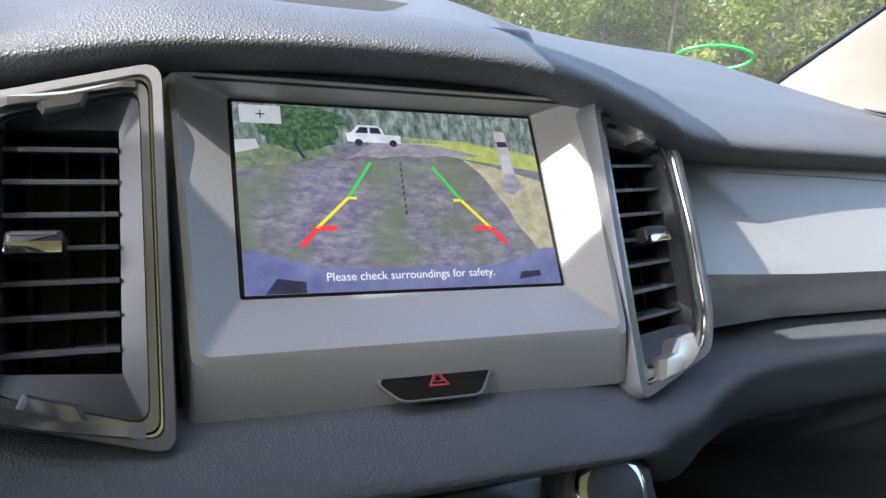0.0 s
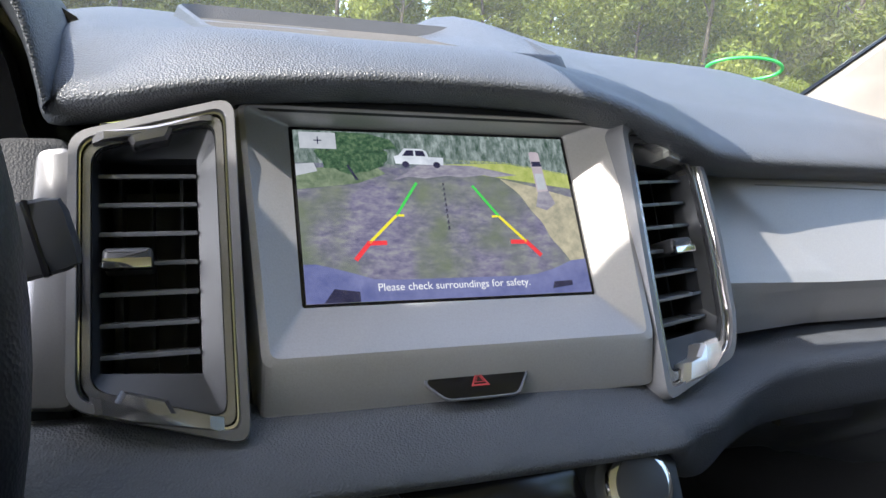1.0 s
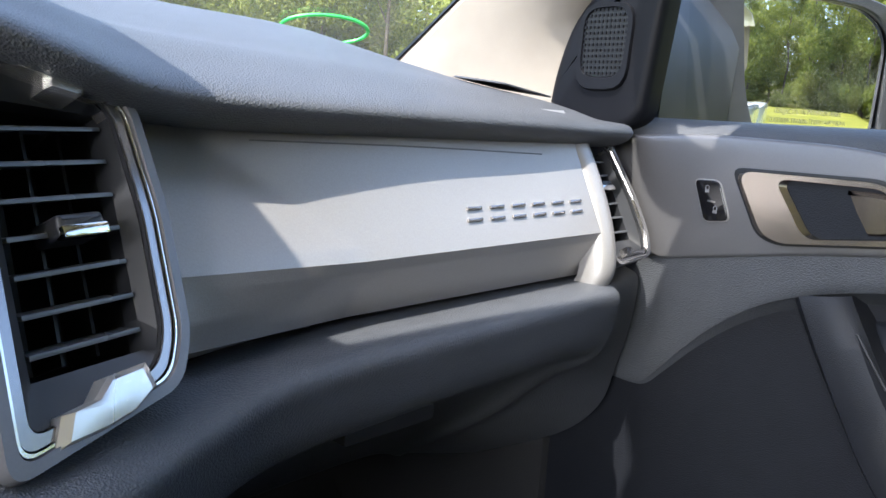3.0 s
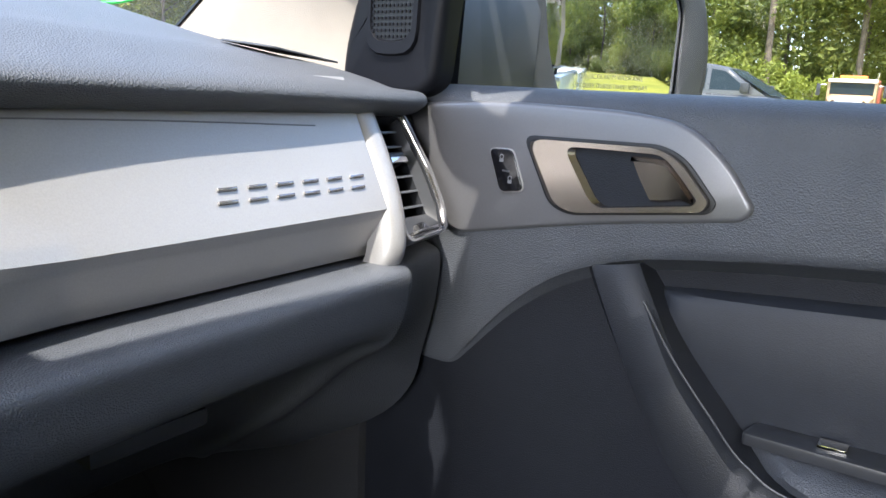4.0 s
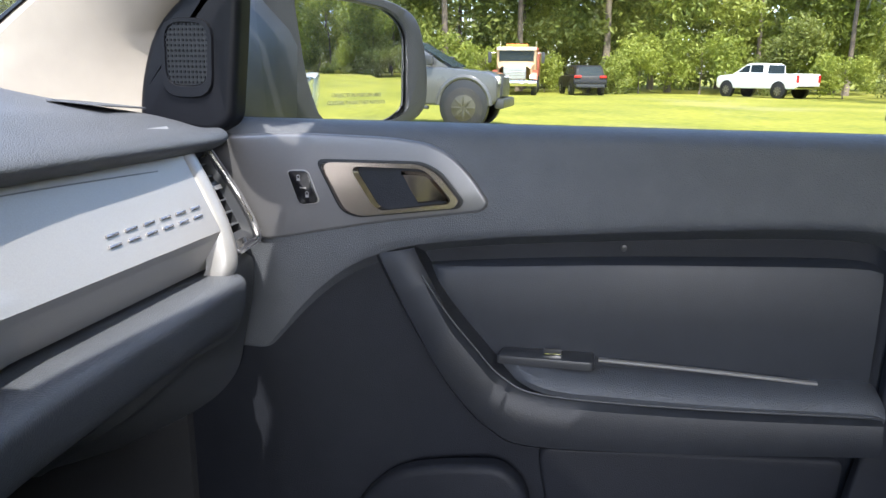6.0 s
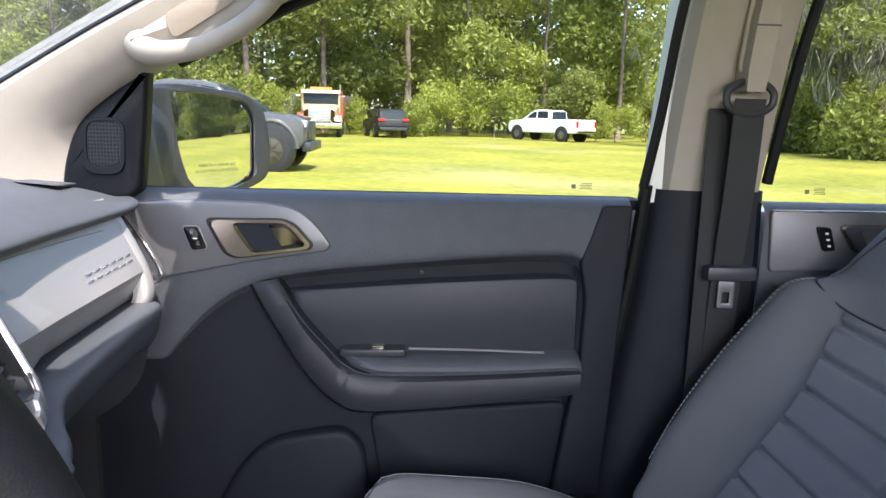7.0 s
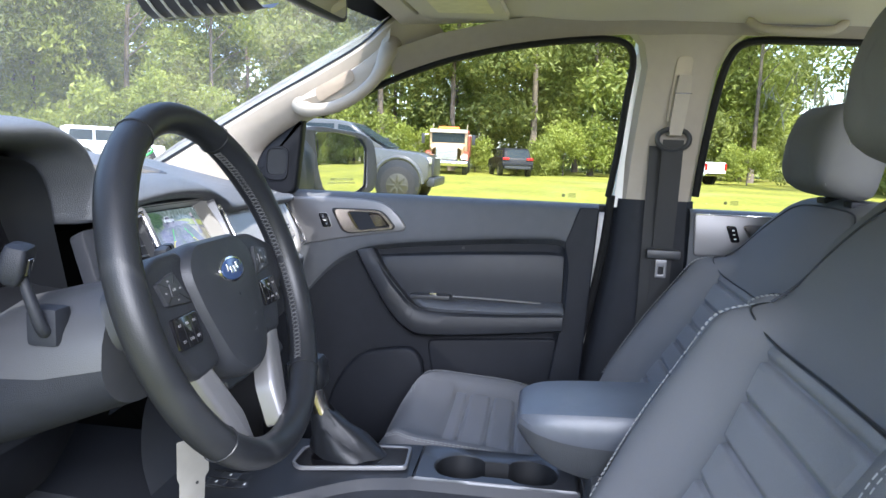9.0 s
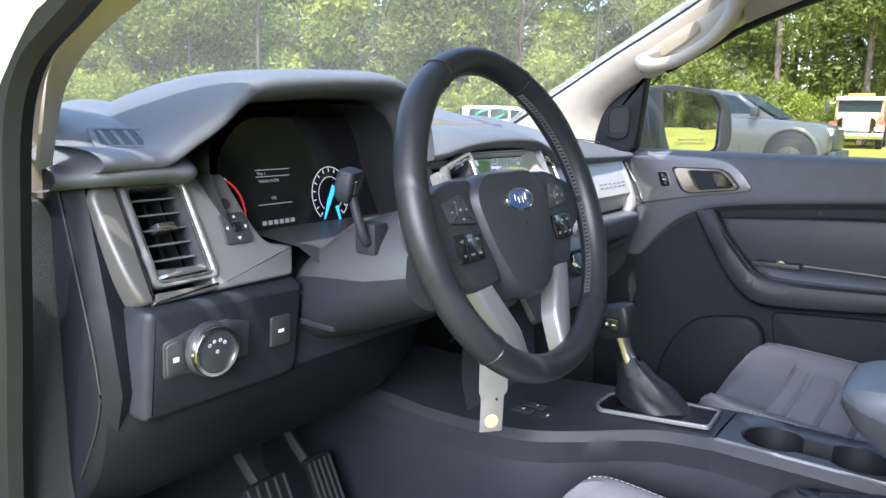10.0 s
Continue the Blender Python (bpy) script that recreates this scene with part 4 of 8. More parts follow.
def arc(r, a0, a1, w, n=24):
    out = [(r * math.cos(radians(a0 + (a1 - a0) * i / n)), r * math.sin(radians(a0 + (a1 - a0) * i / n))) for i in range(n + 1)]
    inn = [((r - w) * math.cos(radians(a0 + (a1 - a0) * i / n)), (r - w) * math.sin(radians(a0 + (a1 - a0) * i / n))) for i in range(n, -1, -1)]
    return out + inn


DM = cl_m @ Matrix.Translation((0.047, -0.033, 0.0035)) @ Matrix.Diagonal((0.84, 0.92, 1, 1))
for r, w in ((0.045, 0.0014), (0.029, 0.0010)):
    dpart("dial_circle", slab(arc(r, -50, 230, w), 0.0004, 0, DM), WHITEGLOW)
for i in range(15):
    a = radians(230 - 280 * i / 14)
    dpart("dial_tick", box(0.036, 0.042, -0.0008, 0.0008, 0, 0.0005, 0, DM @ Matrix.Rotation(a, 4, "Z")), WHITEGLOW)
dpart("dial_needle", slab([(-0.008, -0.0045), (0.020, -0.0052), (0.052, -0.0008), (0.052, 0.0008), (0.010, 0.0040), (-0.008, 0.0045)], 0.001, 0, DM @ Matrix.Translation((0.006, 0.006, 0)) @ Matrix.Rotation(radians(240), 4, "Z")), BLUEGLOW, "lit blue needle")
dpart("dial_needle", slab([(0.002, -0.0034), (0.036, -0.0008), (0.036, 0.0008), (0.002, 0.0034)], 0.001, 0, DM @ Matrix.Translation((0.012, -0.018, 0)) @ Matrix.Rotation(radians(285), 4, "Z")), BLUEGLOW, "lit blue needle")
RM = cl_m @ Matrix.Translation((-0.163, -0.045, 0.0035))
dpart("dial_circle", slab(arc(0.052, 60, 110, 0.0016), 0.0004, 0, RM), WHITEGLOW)
dpart("dial_circle", slab(arc(0.052, -10, 58, 0.003), 0.0004, 0, RM), REDGLOW, "red band of the engine dial")
IN = Matrix.Translation((0, -0.1, -1.1))
for txt, x, y, s in (("Trip 1", -0.079, 0.004, 0.0062), ("Vehicle is ON", -0.067, -0.006, 0.0062), ("OK", -0.061, -0.030, 0.0062)):
    words("display_text", txt, s, IN @ cl_m @ Matrix.Translation((x, y, 0.0036)), DIMGLOW, dash)
for y in (0.0085, -0.0005, -0.0385):
    dpart("display_line", box(-0.089, -0.029, y, y + 0.0012, 0.003, 0.0036, 0, cl_m), DIMGLOW)
for i in range(6):
    dpart("display_bar", box(-0.085 + i * 0.010, -0.078 + i * 0.010, -0.066, -0.060, 0.003, 0.0036, 0, cl_m), DIMGLOW)

# ---- touch screen with the reversing picture ----
touch = thing("touch_screen", "lit touch screen showing a rear camera view", "screen")
part("bezel", slab(rounded([(-0.0885, -0.0015), (0.0885, -0.0015), (0.0885, 0.1055), (-0.0885, 0.1055)], 0.002), 0.003, 0, STACK @ Matrix.Translation((0, 0, -0.0035))), PIANO, touch)


def picture(name, low, high, scale, strength=0.20, stretch=(1, 1), third=None):
    """A glowing patch of the display with a mottled picture in it."""
    m = bpy.data.materials.new(name)
    m.use_nodes = True
    n, l = m.node_tree.nodes, m.node_tree.links
    b = n["Principled BSDF"]
    co, mp, no, cr = n.new("ShaderNodeTexCoord"), n.new("ShaderNodeMapping"), n.new("ShaderNodeTexNoise"), n.new("ShaderNodeValToRGB")
    mp.inputs["Scale"].default_value = (stretch[0], stretch[1], stretch[1])
    no.inputs["Scale"].default_value, no.inputs["Detail"].default_value, no.inputs["Roughness"].default_value = scale, 9, 0.7
    cr.color_ramp.elements[0].position, cr.color_ramp.elements[1].position = 0.36, 0.64
    cr.color_ramp.elements[0].color, cr.color_ramp.elements[1].color = (*low, 1), (*high, 1)
    if third:
        e = cr.color_ramp.elements.new(0.5)
        e.color = (*third, 1)
    l.new(co.outputs["Object"], mp.inputs[0])
    l.new(mp.outputs[0], no.inputs["Vector"])
    l.new(no.outputs[0], cr.inputs[0])
    l.new(cr.outputs[0], b.inputs["Emission Color"])
    b.inputs["Base Color"].default_value, b.inputs["Roughness"].default_value, b.inputs["Emission Strength"].default_value = (0.01, 0.01, 0.01, 1), 0.12, strength
    return m


def lit(name, outline, mat, level):
    return part(name, slab([((x - 0.5) * 0.172, y * 0.1028 + 0.0006) for x, y in outline], 0.00012, 0, STACK @ Matrix.Translation((0, 0, level * 0.00012))), mat, touch)


P_DIRT = picture("display_dirt", (0.10, 0.095, 0.19), (0.30, 0.30, 0.33), 130, stretch=(1, 2.2), third=(0.19, 0.18, 0.28))
P_GRASS = picture("display_grass", (0.08, 0.13, 0.08), (0.24, 0.30, 0.20), 200)
P_SAND = picture("display_sand", (0.30, 0.29, 0.22), (0.55, 0.50, 0.36), 160)
P_LAWN = picture("display_lawn", (0.33, 0.40, 0.10), (0.52, 0.56, 0.20), 160)
P_TREE = picture("display_trees", (0.04, 0.08, 0.06), (0.34, 0.40, 0.40), 330, stretch=(1, 0.4), third=(0.16, 0.21, 0.20))
P_BUSH = picture("display_bush", (0.02, 0.05, 0.03), (0.14, 0.22, 0.12), 420, third=(0.05, 0.11, 0.06))
P_PALE = picture("display_pale", (0.42, 0.45, 0.50), (0.52, 0.55, 0.60), 90)
P_BUMP = picture("display_bumper", (0.10, 0.12, 0.30), (0.19, 0.21, 0.42), 60)
P_DARK = picture("display_dark", (0.01, 0.01, 0.04), (0.04, 0.04, 0.09), 90)
P_WHITE = picture("display_white", (0.75, 0.76, 0.80), (0.90, 0.90, 0.92), 60)
P_TRUCK = picture("display_pickup", (0.50, 0.54, 0.62), (0.75, 0.80, 0.88), 90)
P_GREEN, P_YELLOW, P_RED = (picture("display_" + n, c, c, 10) for n, c in (("green", (0.04, 0.62, 0.08)), ("yellow", (0.85, 0.75, 0.03)), ("red", (0.85, 0.03, 0.05))))
P_ROSE = picture("display_rose", (0.42, 0.37, 0.42), (0.52, 0.46, 0.50), 60)
# greener stretches mottled into the dirt
dn, dl = P_DIRT.node_tree.nodes, P_DIRT.node_tree.links
dm, dp, dr = dn.new("ShaderNodeMix"), dn.new("ShaderNodeTexNoise"), dn.new("ShaderNodeMapRange")
dm.data_type = "RGBA"
dm.blend_type = "MIX"
dm.inputs[7].default_value = (0.13, 0.17, 0.10, 1)
dp.inputs["Scale"].default_value, dp.inputs["Detail"].default_value = 22, 7
dr.inputs[1].default_value, dr.inputs[2].default_value, dr.inputs[4].default_value = 0.44, 0.62, 0.85
dl.new(dn["Texture Coordinate"].outputs["Object"], dp.inputs["Vector"])
dl.new(dp.outputs[0], dr.inputs[0])
dl.new(dr.outputs[0], dm.inputs[0])
dl.new(dn["Color Ramp"].outputs[0], dm.inputs[6])
dl.new(dm.outputs[2], dn["Principled BSDF"].inputs["Emission Color"])
lit("picture_ground", [(0, 0), (1, 0), (1, 0.80), (0, 0.80)], P_DIRT, 0)
lit("picture_sky", [(0, 0.78), (1, 0.78), (1, 1), (0, 1)], P_TREE, 0)
lit("picture_lawn", [(0.45, 0.79), (1, 0.66), (1, 0.76), (0.75, 0.83), (0.42, 0.845)], P_LAWN, 1)
wob = [0.995, 0.99, 0.995, 0.985, 0.99, 0.975, 0.985, 0.96, 0.975, 0.95, 0.97, 0.99]
lit("picture_treeline", [(0.40, 0.80), (0.75, 0.82), (1, 0.75)] + [(1 - 0.6 * i / 11, w) for i, w in enumerate(wob)], P_TREE, 1)
P_TRACK = picture("display_track", (0.20, 0.19, 0.27), (0.36, 0.35, 0.40), 150, stretch=(1, 2.5))
lit("picture_track", [(0.42, 0.80), (0.50, 0.805), (0.62, 0.80), (0.70, 0.775), (0.79, 0.745), (0.70, 0.73), (0.66, 0.742), (0.58, 0.725), (0.52, 0.735), (0.44, 0.715), (0.38, 0.725), (0.32, 0.70), (0.37, 0.745)], P_TRACK, 2)
lit("picture_sand", rounded([(0.72, 0.72), (0.85, 0.67), (1.0, 0.60), (1.0, 0.15), (0.95, 0.17), (0.915, 0.27), (0.88, 0.34), (0.86, 0.44), (0.82, 0.52), (0.79, 0.62)], [0, 0.02, 0, 0, 0.02, 0.04, 0.04, 0.04, 0.04, 0.04]), P_SAND, 2)
lit("picture_verge", [(0, 0.64), (0.20, 0.68), (0.30, 0.74), (0.26, 0.80), (0, 0.76)], P_GRASS, 2)
random.seed(4)
blob = [(0.20 + 0.13 * math.cos(2 * math.pi * i / 26) * random.uniform(0.8, 1.12), 0.850 + 0.115 * math.sin(2 * math.pi * i / 26) * random.uniform(0.75, 1.1)) for i in range(26)]
lit("picture_bush", blob, P_BUSH, 3)
lit("picture_bush", [(0.11, 0.88), (0.24, 0.88), (0.35, 0.90), (0.33, 0.955), (0.25, 0.99), (0.13, 0.995)], P_BUSH, 3)
lit("picture_bush_stem", [(0.195, 0.70), (0.205, 0.70), (0.175, 0.79), (0.168, 0.79)], P_DARK, 4)
lit("picture_field", [(0.0, 0.72), (0.07, 0.75), (0.06, 0.80), (0, 0.79)], P_PALE, 3)
# white pickup in the picture
PK = lambda pts: [(0.336 + 0.180 * x, 0.785 + 0.120 * y) for x, y in pts]
lit("picture_pickup", PK([(0.02, 0.16), (0.98, 0.12), (1.0, 0.52), (0.70, 0.54), (0.66, 0.86), (0.56, 0.97), (0.22, 0.97), (0.10, 0.62), (0.0, 0.54)]), P_TRUCK, 5)
lit("picture_glass", PK([(0.44, 0.58), (0.64, 0.58), (0.60, 0.86), (0.44, 0.87)]), P_DARK, 6)
lit("picture_glass", PK([(0.17, 0.58), (0.40, 0.58), (0.40, 0.87), (0.26, 0.87)]), P_DARK, 6)
for x in (0.375, 0.488):
    lit("picture_wheel", [(x + 0.013 * math.cos(a * 0.524), 0.800 + 0.020 * math.sin(a * 0.524)) for a in range(12)], P_DARK, 6)
# small truck drawn from above, with its pale shadow
lit("picture_shadow", [(0.845, 0.54), (0.885, 0.515), (0.925, 0.56), (0.905, 0.645), (0.865, 0.645)], P_TRACK, 5)
lit("icon_truck", [(0.853, 0.893), (0.862, 0.902), (0.884, 0.902), (0.892, 0.893), (0.904, 0.640), (0.860, 0.636)], P_ROSE, 6)
lit("icon_glass", [(0.857, 0.835), (0.892, 0.837), (0.896, 0.805), (0.858, 0.803)], P_DARK, 7)
lit("icon_bed", [(0.862, 0.755), (0.895, 0.757), (0.900, 0.652), (0.864, 0.648)], P_PALE, 7)
# guide lines
def stroke(name, a, b, w, mat):
    a, b = Vector((a[0] * 0.172, a[1] * 0.1028)), Vector((b[0] * 0.172, b[1] * 0.1028))
    d = (b - a).normalized()
    n2 = Vector((-d.y, d.x)) * w / 2
    lit(name, [((q.x) / 0.172, q.y / 0.1028) for q in (a + n2, b + n2, b - n2, a - n2)], mat, 8)


for pts in (((0.404, 0.684), (0.320, 0.486), (0.216, 0.323), (0.167, 0.230), 1), ((0.608, 0.670), (0.690, 0.478), (0.780, 0.317), (0.828, 0.231), -1)):
    a, b, c, d, s = pts
    stroke("guide_green", a, b, 0.0016, P_GREEN)
    stroke("guide_yellow", b, c, 0.0017, P_YELLOW)
    stroke("guide_yellow", b, (b[0] + s * 0.026, b[1] - 0.002), 0.0014, P_YELLOW)
    stroke("guide_red", c, d, 0.0026, P_RED)
    stroke("guide_red", (c[0] - s * 0.006, c[1]), (c[0] + s * 0.060, c[1] + 0.002), 0.0026, P_RED)
for i in range(9):
    y = 0.685 - 0.030 * i - 0.0004 * i * i
    stroke("guide_dash", (0.501 - 0.0001 * i, y), (0.501 - 0.0001 * i, y - 0.014 - 0.001 * i), 0.0010, P_DARK)
# bumper across the foot of the picture
lit("picture_bumper", [(0, 0), (1, 0), (1, 0.205), (0.94, 0.195), (0.87, 0.150), (0.80, 0.120), (0.72, 0.112), (0.30, 0.114), (0.22, 0.122), (0.16, 0.155), (0.10, 0.185), (0.04, 0.212), (0.0, 0.212)], P_BUMP, 6)
lit("picture_bumper_dark", [(0.055, 0.0), (0.17, 0.0), (0.17, 0.055), (0.09, 0.075)], P_DARK, 7)
lit("picture_bumper_dark", [(0.85, 0.03), (0.93, 0.045), (0.93, 0.075), (0.86, 0.07)], P_DARK, 7)
lit("zoom_button", [(0.018, 0.885), (0.140, 0.885), (0.140, 0.985), (0.018, 0.985)], P_PALE, 7)
stroke("zoom_mark", (0.066, 0.935), (0.092, 0.935), 0.0006, P_DARK)
stroke("zoom_mark", (0.079, 0.913), (0.079, 0.957), 0.0006, P_DARK)
words("display_warning", "Please check surroundings for safety.", 0.0062, STACK @ Matrix.Translation((-0.0005, 0.0080, 0.0012)), P_WHITE, touch, 0.00005)

# ---- passenger door ----
door = thing("passenger_door", "closed front door with black padded trim and silver panel", "car door", at=(0.72, -0.3, 0.9))


def oparts(owner):
    o = Vector(owner.location)

    def make(name, bm, mat, label="", parent=None):
        bmesh.ops.translate(bm, verts=bm.verts, vec=-o)
        return part(name, bm, mat, parent or owner, label)
    return make


pd = oparts(door)
SIDE = basis((0, 0, 0), (0, -1, 0), (0, 0, 1))


def flat(outline, x0, depth, bevel, r=0.01, seg=3, tilt=None):
    """A plate on the door: outline in (rearward, up), from x0 towards the cabin."""
    return slab(rounded(outline, r), depth, bevel, Matrix.Translation((x0, 0, 0)) @ SIDE, seg)


rows = []
for y, zl, rec in ((0.20, 1.0, 0.0), (0.15, 1.0, 0.0), (0.11, 0.999, 0.0), (0.080, 0.997, 0.001), (0.058, 1.0, 0.002), (0.040, 1.018, 0.004), (0.015, 1.046, 0.007), (-0.010, 1.070, 0.010), (-0.040, 1.092, 0.014), (-0.075, 1.109, 0.019), (-0.12, 1.122, 0.025), (-0.18, 1.131, 0.029), (-0.25, 1.1385, 0.030), (-0.40, 1.152, 0.030), (-0.52, 1.160, 0.030), (-0.585, 1.160, 0.026), (-0.606, 1.15, 0.012), (-0.630, 1.14, 0.004), (-0.655, 1.13, 0.002), (-0.672, 1.13, 0.014)):
    rows.append([Vector((x, y + (1.25 - z) * 0.055 * max(0, (-y - 0.5) / 0.17), z)) for x, z in ((0.768, 1.252), (0.740, 1.2555), (0.722, 1.253), (0.709, 1.243), (0.703, 1.225), (0.700, 1.19), (0.702, zl + 0.008), (0.705 + rec * 0.3, zl), (0.708 + rec, zl - 0.012), (0.711 + rec, 0.62 + 0.8 * (zl - 0.63)), (0.712 + rec, 0.60 + 0.5 * (zl - 0.62)), (0.715 + rec, 0.58 + 0.25 * (zl - 0.62)), (0.73, 0.56))])
rows = [list(c) for c in zip(*[spline([r[k] for r in rows], 90) for k in range(13)])]
pd("door_panel", loft([spline(r[:9], 30) for r in rows]), PAD, "black grained door trim")
pd("lower_trim", loft([spline(r[8:], 16) for r in rows]), LOWER, "black hard plastic lower trim")
pd("outer_skin", box(0.80, 0.86, -0.72, 0.25, 0.55, 1.235, 0.02), WHITE, "white painted outside")
pd("window_sill", box(0.742, 0.80, -0.70, 0.20, 1.235, 1.252, 0.004), RUBBER, "black window seal")
# rear edge of the trim carries a flush plate of darker plastic
pd("rear_facet", flat([(0.594, 1.156), (0.626, 1.2475), (0.672, 1.2475), (0.668, 1.15), (0.660, 1.0), (0.648, 0.76), (0.569, 0.76), (0.585, 0.88), (0.604, 1.0), (0.606, 1.10)], 0.712, 0.0140, 0.004, 0.008), LOWER)
# silver panel round the handle
trim = [(-0.118, 1.236), (-0.02, 1.243), (0.10, 1.241), (0.150, 1.234), (0.182, 1.208), (0.204, 1.176), (0.196, 1.166), (0.08, 1.148), (-0.055, 1.120), (-0.085, 1.14)]
pd("handle_panel", flat(trim, 0.704, 0.008, 0.004, [0.01, 0.03, 0.03, 0.03, 0.03, 0.012, 0.02, 0.03, 0.01, 0.02]), GUNMETAL, "satin grey panel round the handle")
hd = [(0.014, 1.214), (0.130, 1.2155), (0.149, 1.207), (0.174, 1.178), (0.169, 1.170), (0.060, 1.155), (0.042, 1.161)]
cup = [(0.057, 1.2095), (0.136, 1.2095), (0.163, 1.179), (0.160, 1.175), (0.091, 1.1645), (0.083, 1.170)]
pd("handle_gap", flat([(a * 1.0 + (a - 0.093) * 0.045, b + (b - 1.186) * 0.07) for a, b in hd], 0.6962, 0.002, 0.0005, 0.012), DEEP)
ho, hi2 = rounded(hd, 0.016, 6), rounded([cup[0], cup[1], ((cup[1][0] + cup[2][0]) / 2, (cup[1][1] + cup[2][1]) / 2), cup[2], cup[3], cup[4], cup[5]], 0.012, 6)
pd("handle_bezel", ring_plate(ho, hi2, 0.010, Matrix.Translation((0.6985, 0, 0)) @ SIDE, 0.004), BRUSHED, "satin champagne handle surround")
# flat plate; the shade of the handle's recess is put into its black
pd("handle_cup", flat(cup, 0.6955, 0.0015, 0, 0.012), LOWER, "dark recess behind the handle")
pd("handle_lever", loft([[Vector((x, -a, z)) for x, z in ((0.697, zt), (0.689, zt - 0.006), (0.690, zb + 0.004), (0.697, zb))] for a, zt, zb in ((0.110, 1.2092, 1.2030), (0.118, 1.2092, 1.1870), (0.128, 1.2092, 1.1710), (0.138, 1.2080, 1.1722), (0.150, 1.1950, 1.1745), (0.161, 1.1815, 1.1760))]), BRUSHED, "satin metal door pull")
lk = [(-0.0215, 1.2015), (0.002, 1.2025), (0.015, 1.168), (-0.008, 1.1645)]
pd("lock_rim", flat([(a + (a - -0.0035) * 0.075, b + (b - 1.184) * 0.045) for a, b in lk], 0.697, 0.0026, 0.0003, 0.0065), SILVER, "thin bright rim of the lock switch")
pd("lock_switch", flat(lk, 0.6955, 0.0024, 0.0008, 0.0058), PIANO, "black lock and unlock switch")
DIMPRINT = material("dim_print", (0.22, 0.22, 0.23), 0.6)
for k, (a, b) in enumerate(((-0.008, 1.193), (0.0015, 1.175))):
    pd("lock_mark", flat([(a - 0.002, b - 0.002), (a + 0.002, b - 0.002), (a + 0.002, b + 0.001), (a - 0.002, b + 0.001)], 0.6933, 0.0003, 0, 0.0005), DIMPRINT)
    pd("lock_mark", ring_plate([(a + 0.0021 * math.cos(i * 0.7), b + 0.0025 + 0.0024 * math.sin(i * 0.7)) for i in range(9)], [(a + 0.0014 * math.cos(i * 0.7), b + 0.0025 + 0.0016 * math.sin(i * 0.7)) for i in range(9)], 0.0003, Matrix.Translation((0.6933, 0, 0)) @ SIDE, 0.0001), DIMPRINT)
pd("lock_bar", flat([(-0.0065, 1.1845), (0.001, 1.184), (0.001, 1.1825), (-0.0065, 1.183)], 0.6932, 0.0004, 0, 0.0004), CHROME)
# padded insert
upper = spline([(0, 0.122, 1.098), (0, 0.20, 1.106), (0, 0.327, 1.117), (0, 0.45, 1.125), (0, 0.572, 1.131), (0, 0.600, 1.124)], 40)
lower = spline([(0, 0.128, 1.075), (0, 0.20, 0.990), (0, 0.30, 0.985), (0, 0.45, 0.985), (0, 0.570, 0.985), (0, 0.603, 0.990)], 40)
rows = []
for i, (a, b) in enumerate(zip(upper, lower)):
    e = min(1.0, i / 3, (40 - i) / 3)
    rows.append([Vector((0.742 - 0.022 * e * h, -a.lerp(b, k).y, a.lerp(b, k).z)) for k, h in ((0, 0), (0.015, 0.5), (0.05, 0.85), (0.12, 1.0), (0.5, 1.05), (0.88, 1.0), (1.0, 0.9))])
pd("door_insert", loft(rows), VINYL, "charcoal padded insert")
# grab strap that sweeps into the armrest
ja = spline([(0, 0.072, 1.111), (0, 0.100, 1.064), (0, 0.134, 1.012), (0, 0.172, 0.957), (0, 0.212, 0.919), (0, 0.262, 0.904), (0, 0.42, 0.917), (0, 0.600, 0.939)], 48)
jb = spline([(0.0, 0.119, 1.120), (0, 0.138, 1.092), (0, 0.163, 1.056), (0, 0.196, 1.018), (0, 0.226, 0.988), (0, 0.272, 0.972), (0, 0.42, 0.974), (0, 0.600, 0.985)], 48)
rows = []
for i, (a, b) in enumerate(zip(ja, jb)):
    f = min(1.0, i / 16)
    d = 0.030 + 0.030 * f
    m2 = a.lerp(b, 0.5)
    rows.append([Vector((x, -q.y, q.z)) for x, q in ((0.735, a), (0.735 - d * 0.75, a.lerp(b, 0.02)), (0.735 - d, a.lerp(b, 0.16)), (0.735 - d * 1.08, m2), (0.735 - d, a.lerp(b, 0.88)), (0.735 - d * 0.85, b), (0.735, b))])
pd("grab_strap", loft(rows, False), HUB, "satin black grab handle and armrest side")
pd("armrest_line", tube([Vector((0.735 - 0.054, -q.y, q.z + 0.001)) for q in jb[6:]], 0.0011, 6), DARKGREY)
# armrest top with its switch pod and bright strip
rows = [[Vector((x + (0.742 - x) * max(0, (0.245 - a) / 0.045), -a, z)) for x, z in ((0.683, z0 - 0.004), (0.679, z0 + 0.004), (0.684, z0 + 0.012), (0.700, z0 + 0.018), (0.722, z0 + 0.022), (0.74, z0 + 0.022))] for a, z0 in ((0.196, 1.000), (0.218, 0.990), (0.27, 0.978), (0.36, 0.976), (0.48, 0.979), (0.58, 0.985), (0.602, 0.981))]
pd("armrest_pad", loft([list(c) for c in zip(*[spline([r[k] for r in rows], 30) for k in range(6)])]), PAD, "soft black armrest top")
pod = basis((0.711, -0.277, 1.0000), (0, -1, 0.02), (1, 0, 0.12))
sp = pd("window_switch_pod", slab(rounded([(-0.062, -0.012), (0.045, -0.014), (0.045, 0.012), (-0.055, 0.012)], 0.006), 0.010, 0.003, pod), SMOOTH, "black window switch pod")
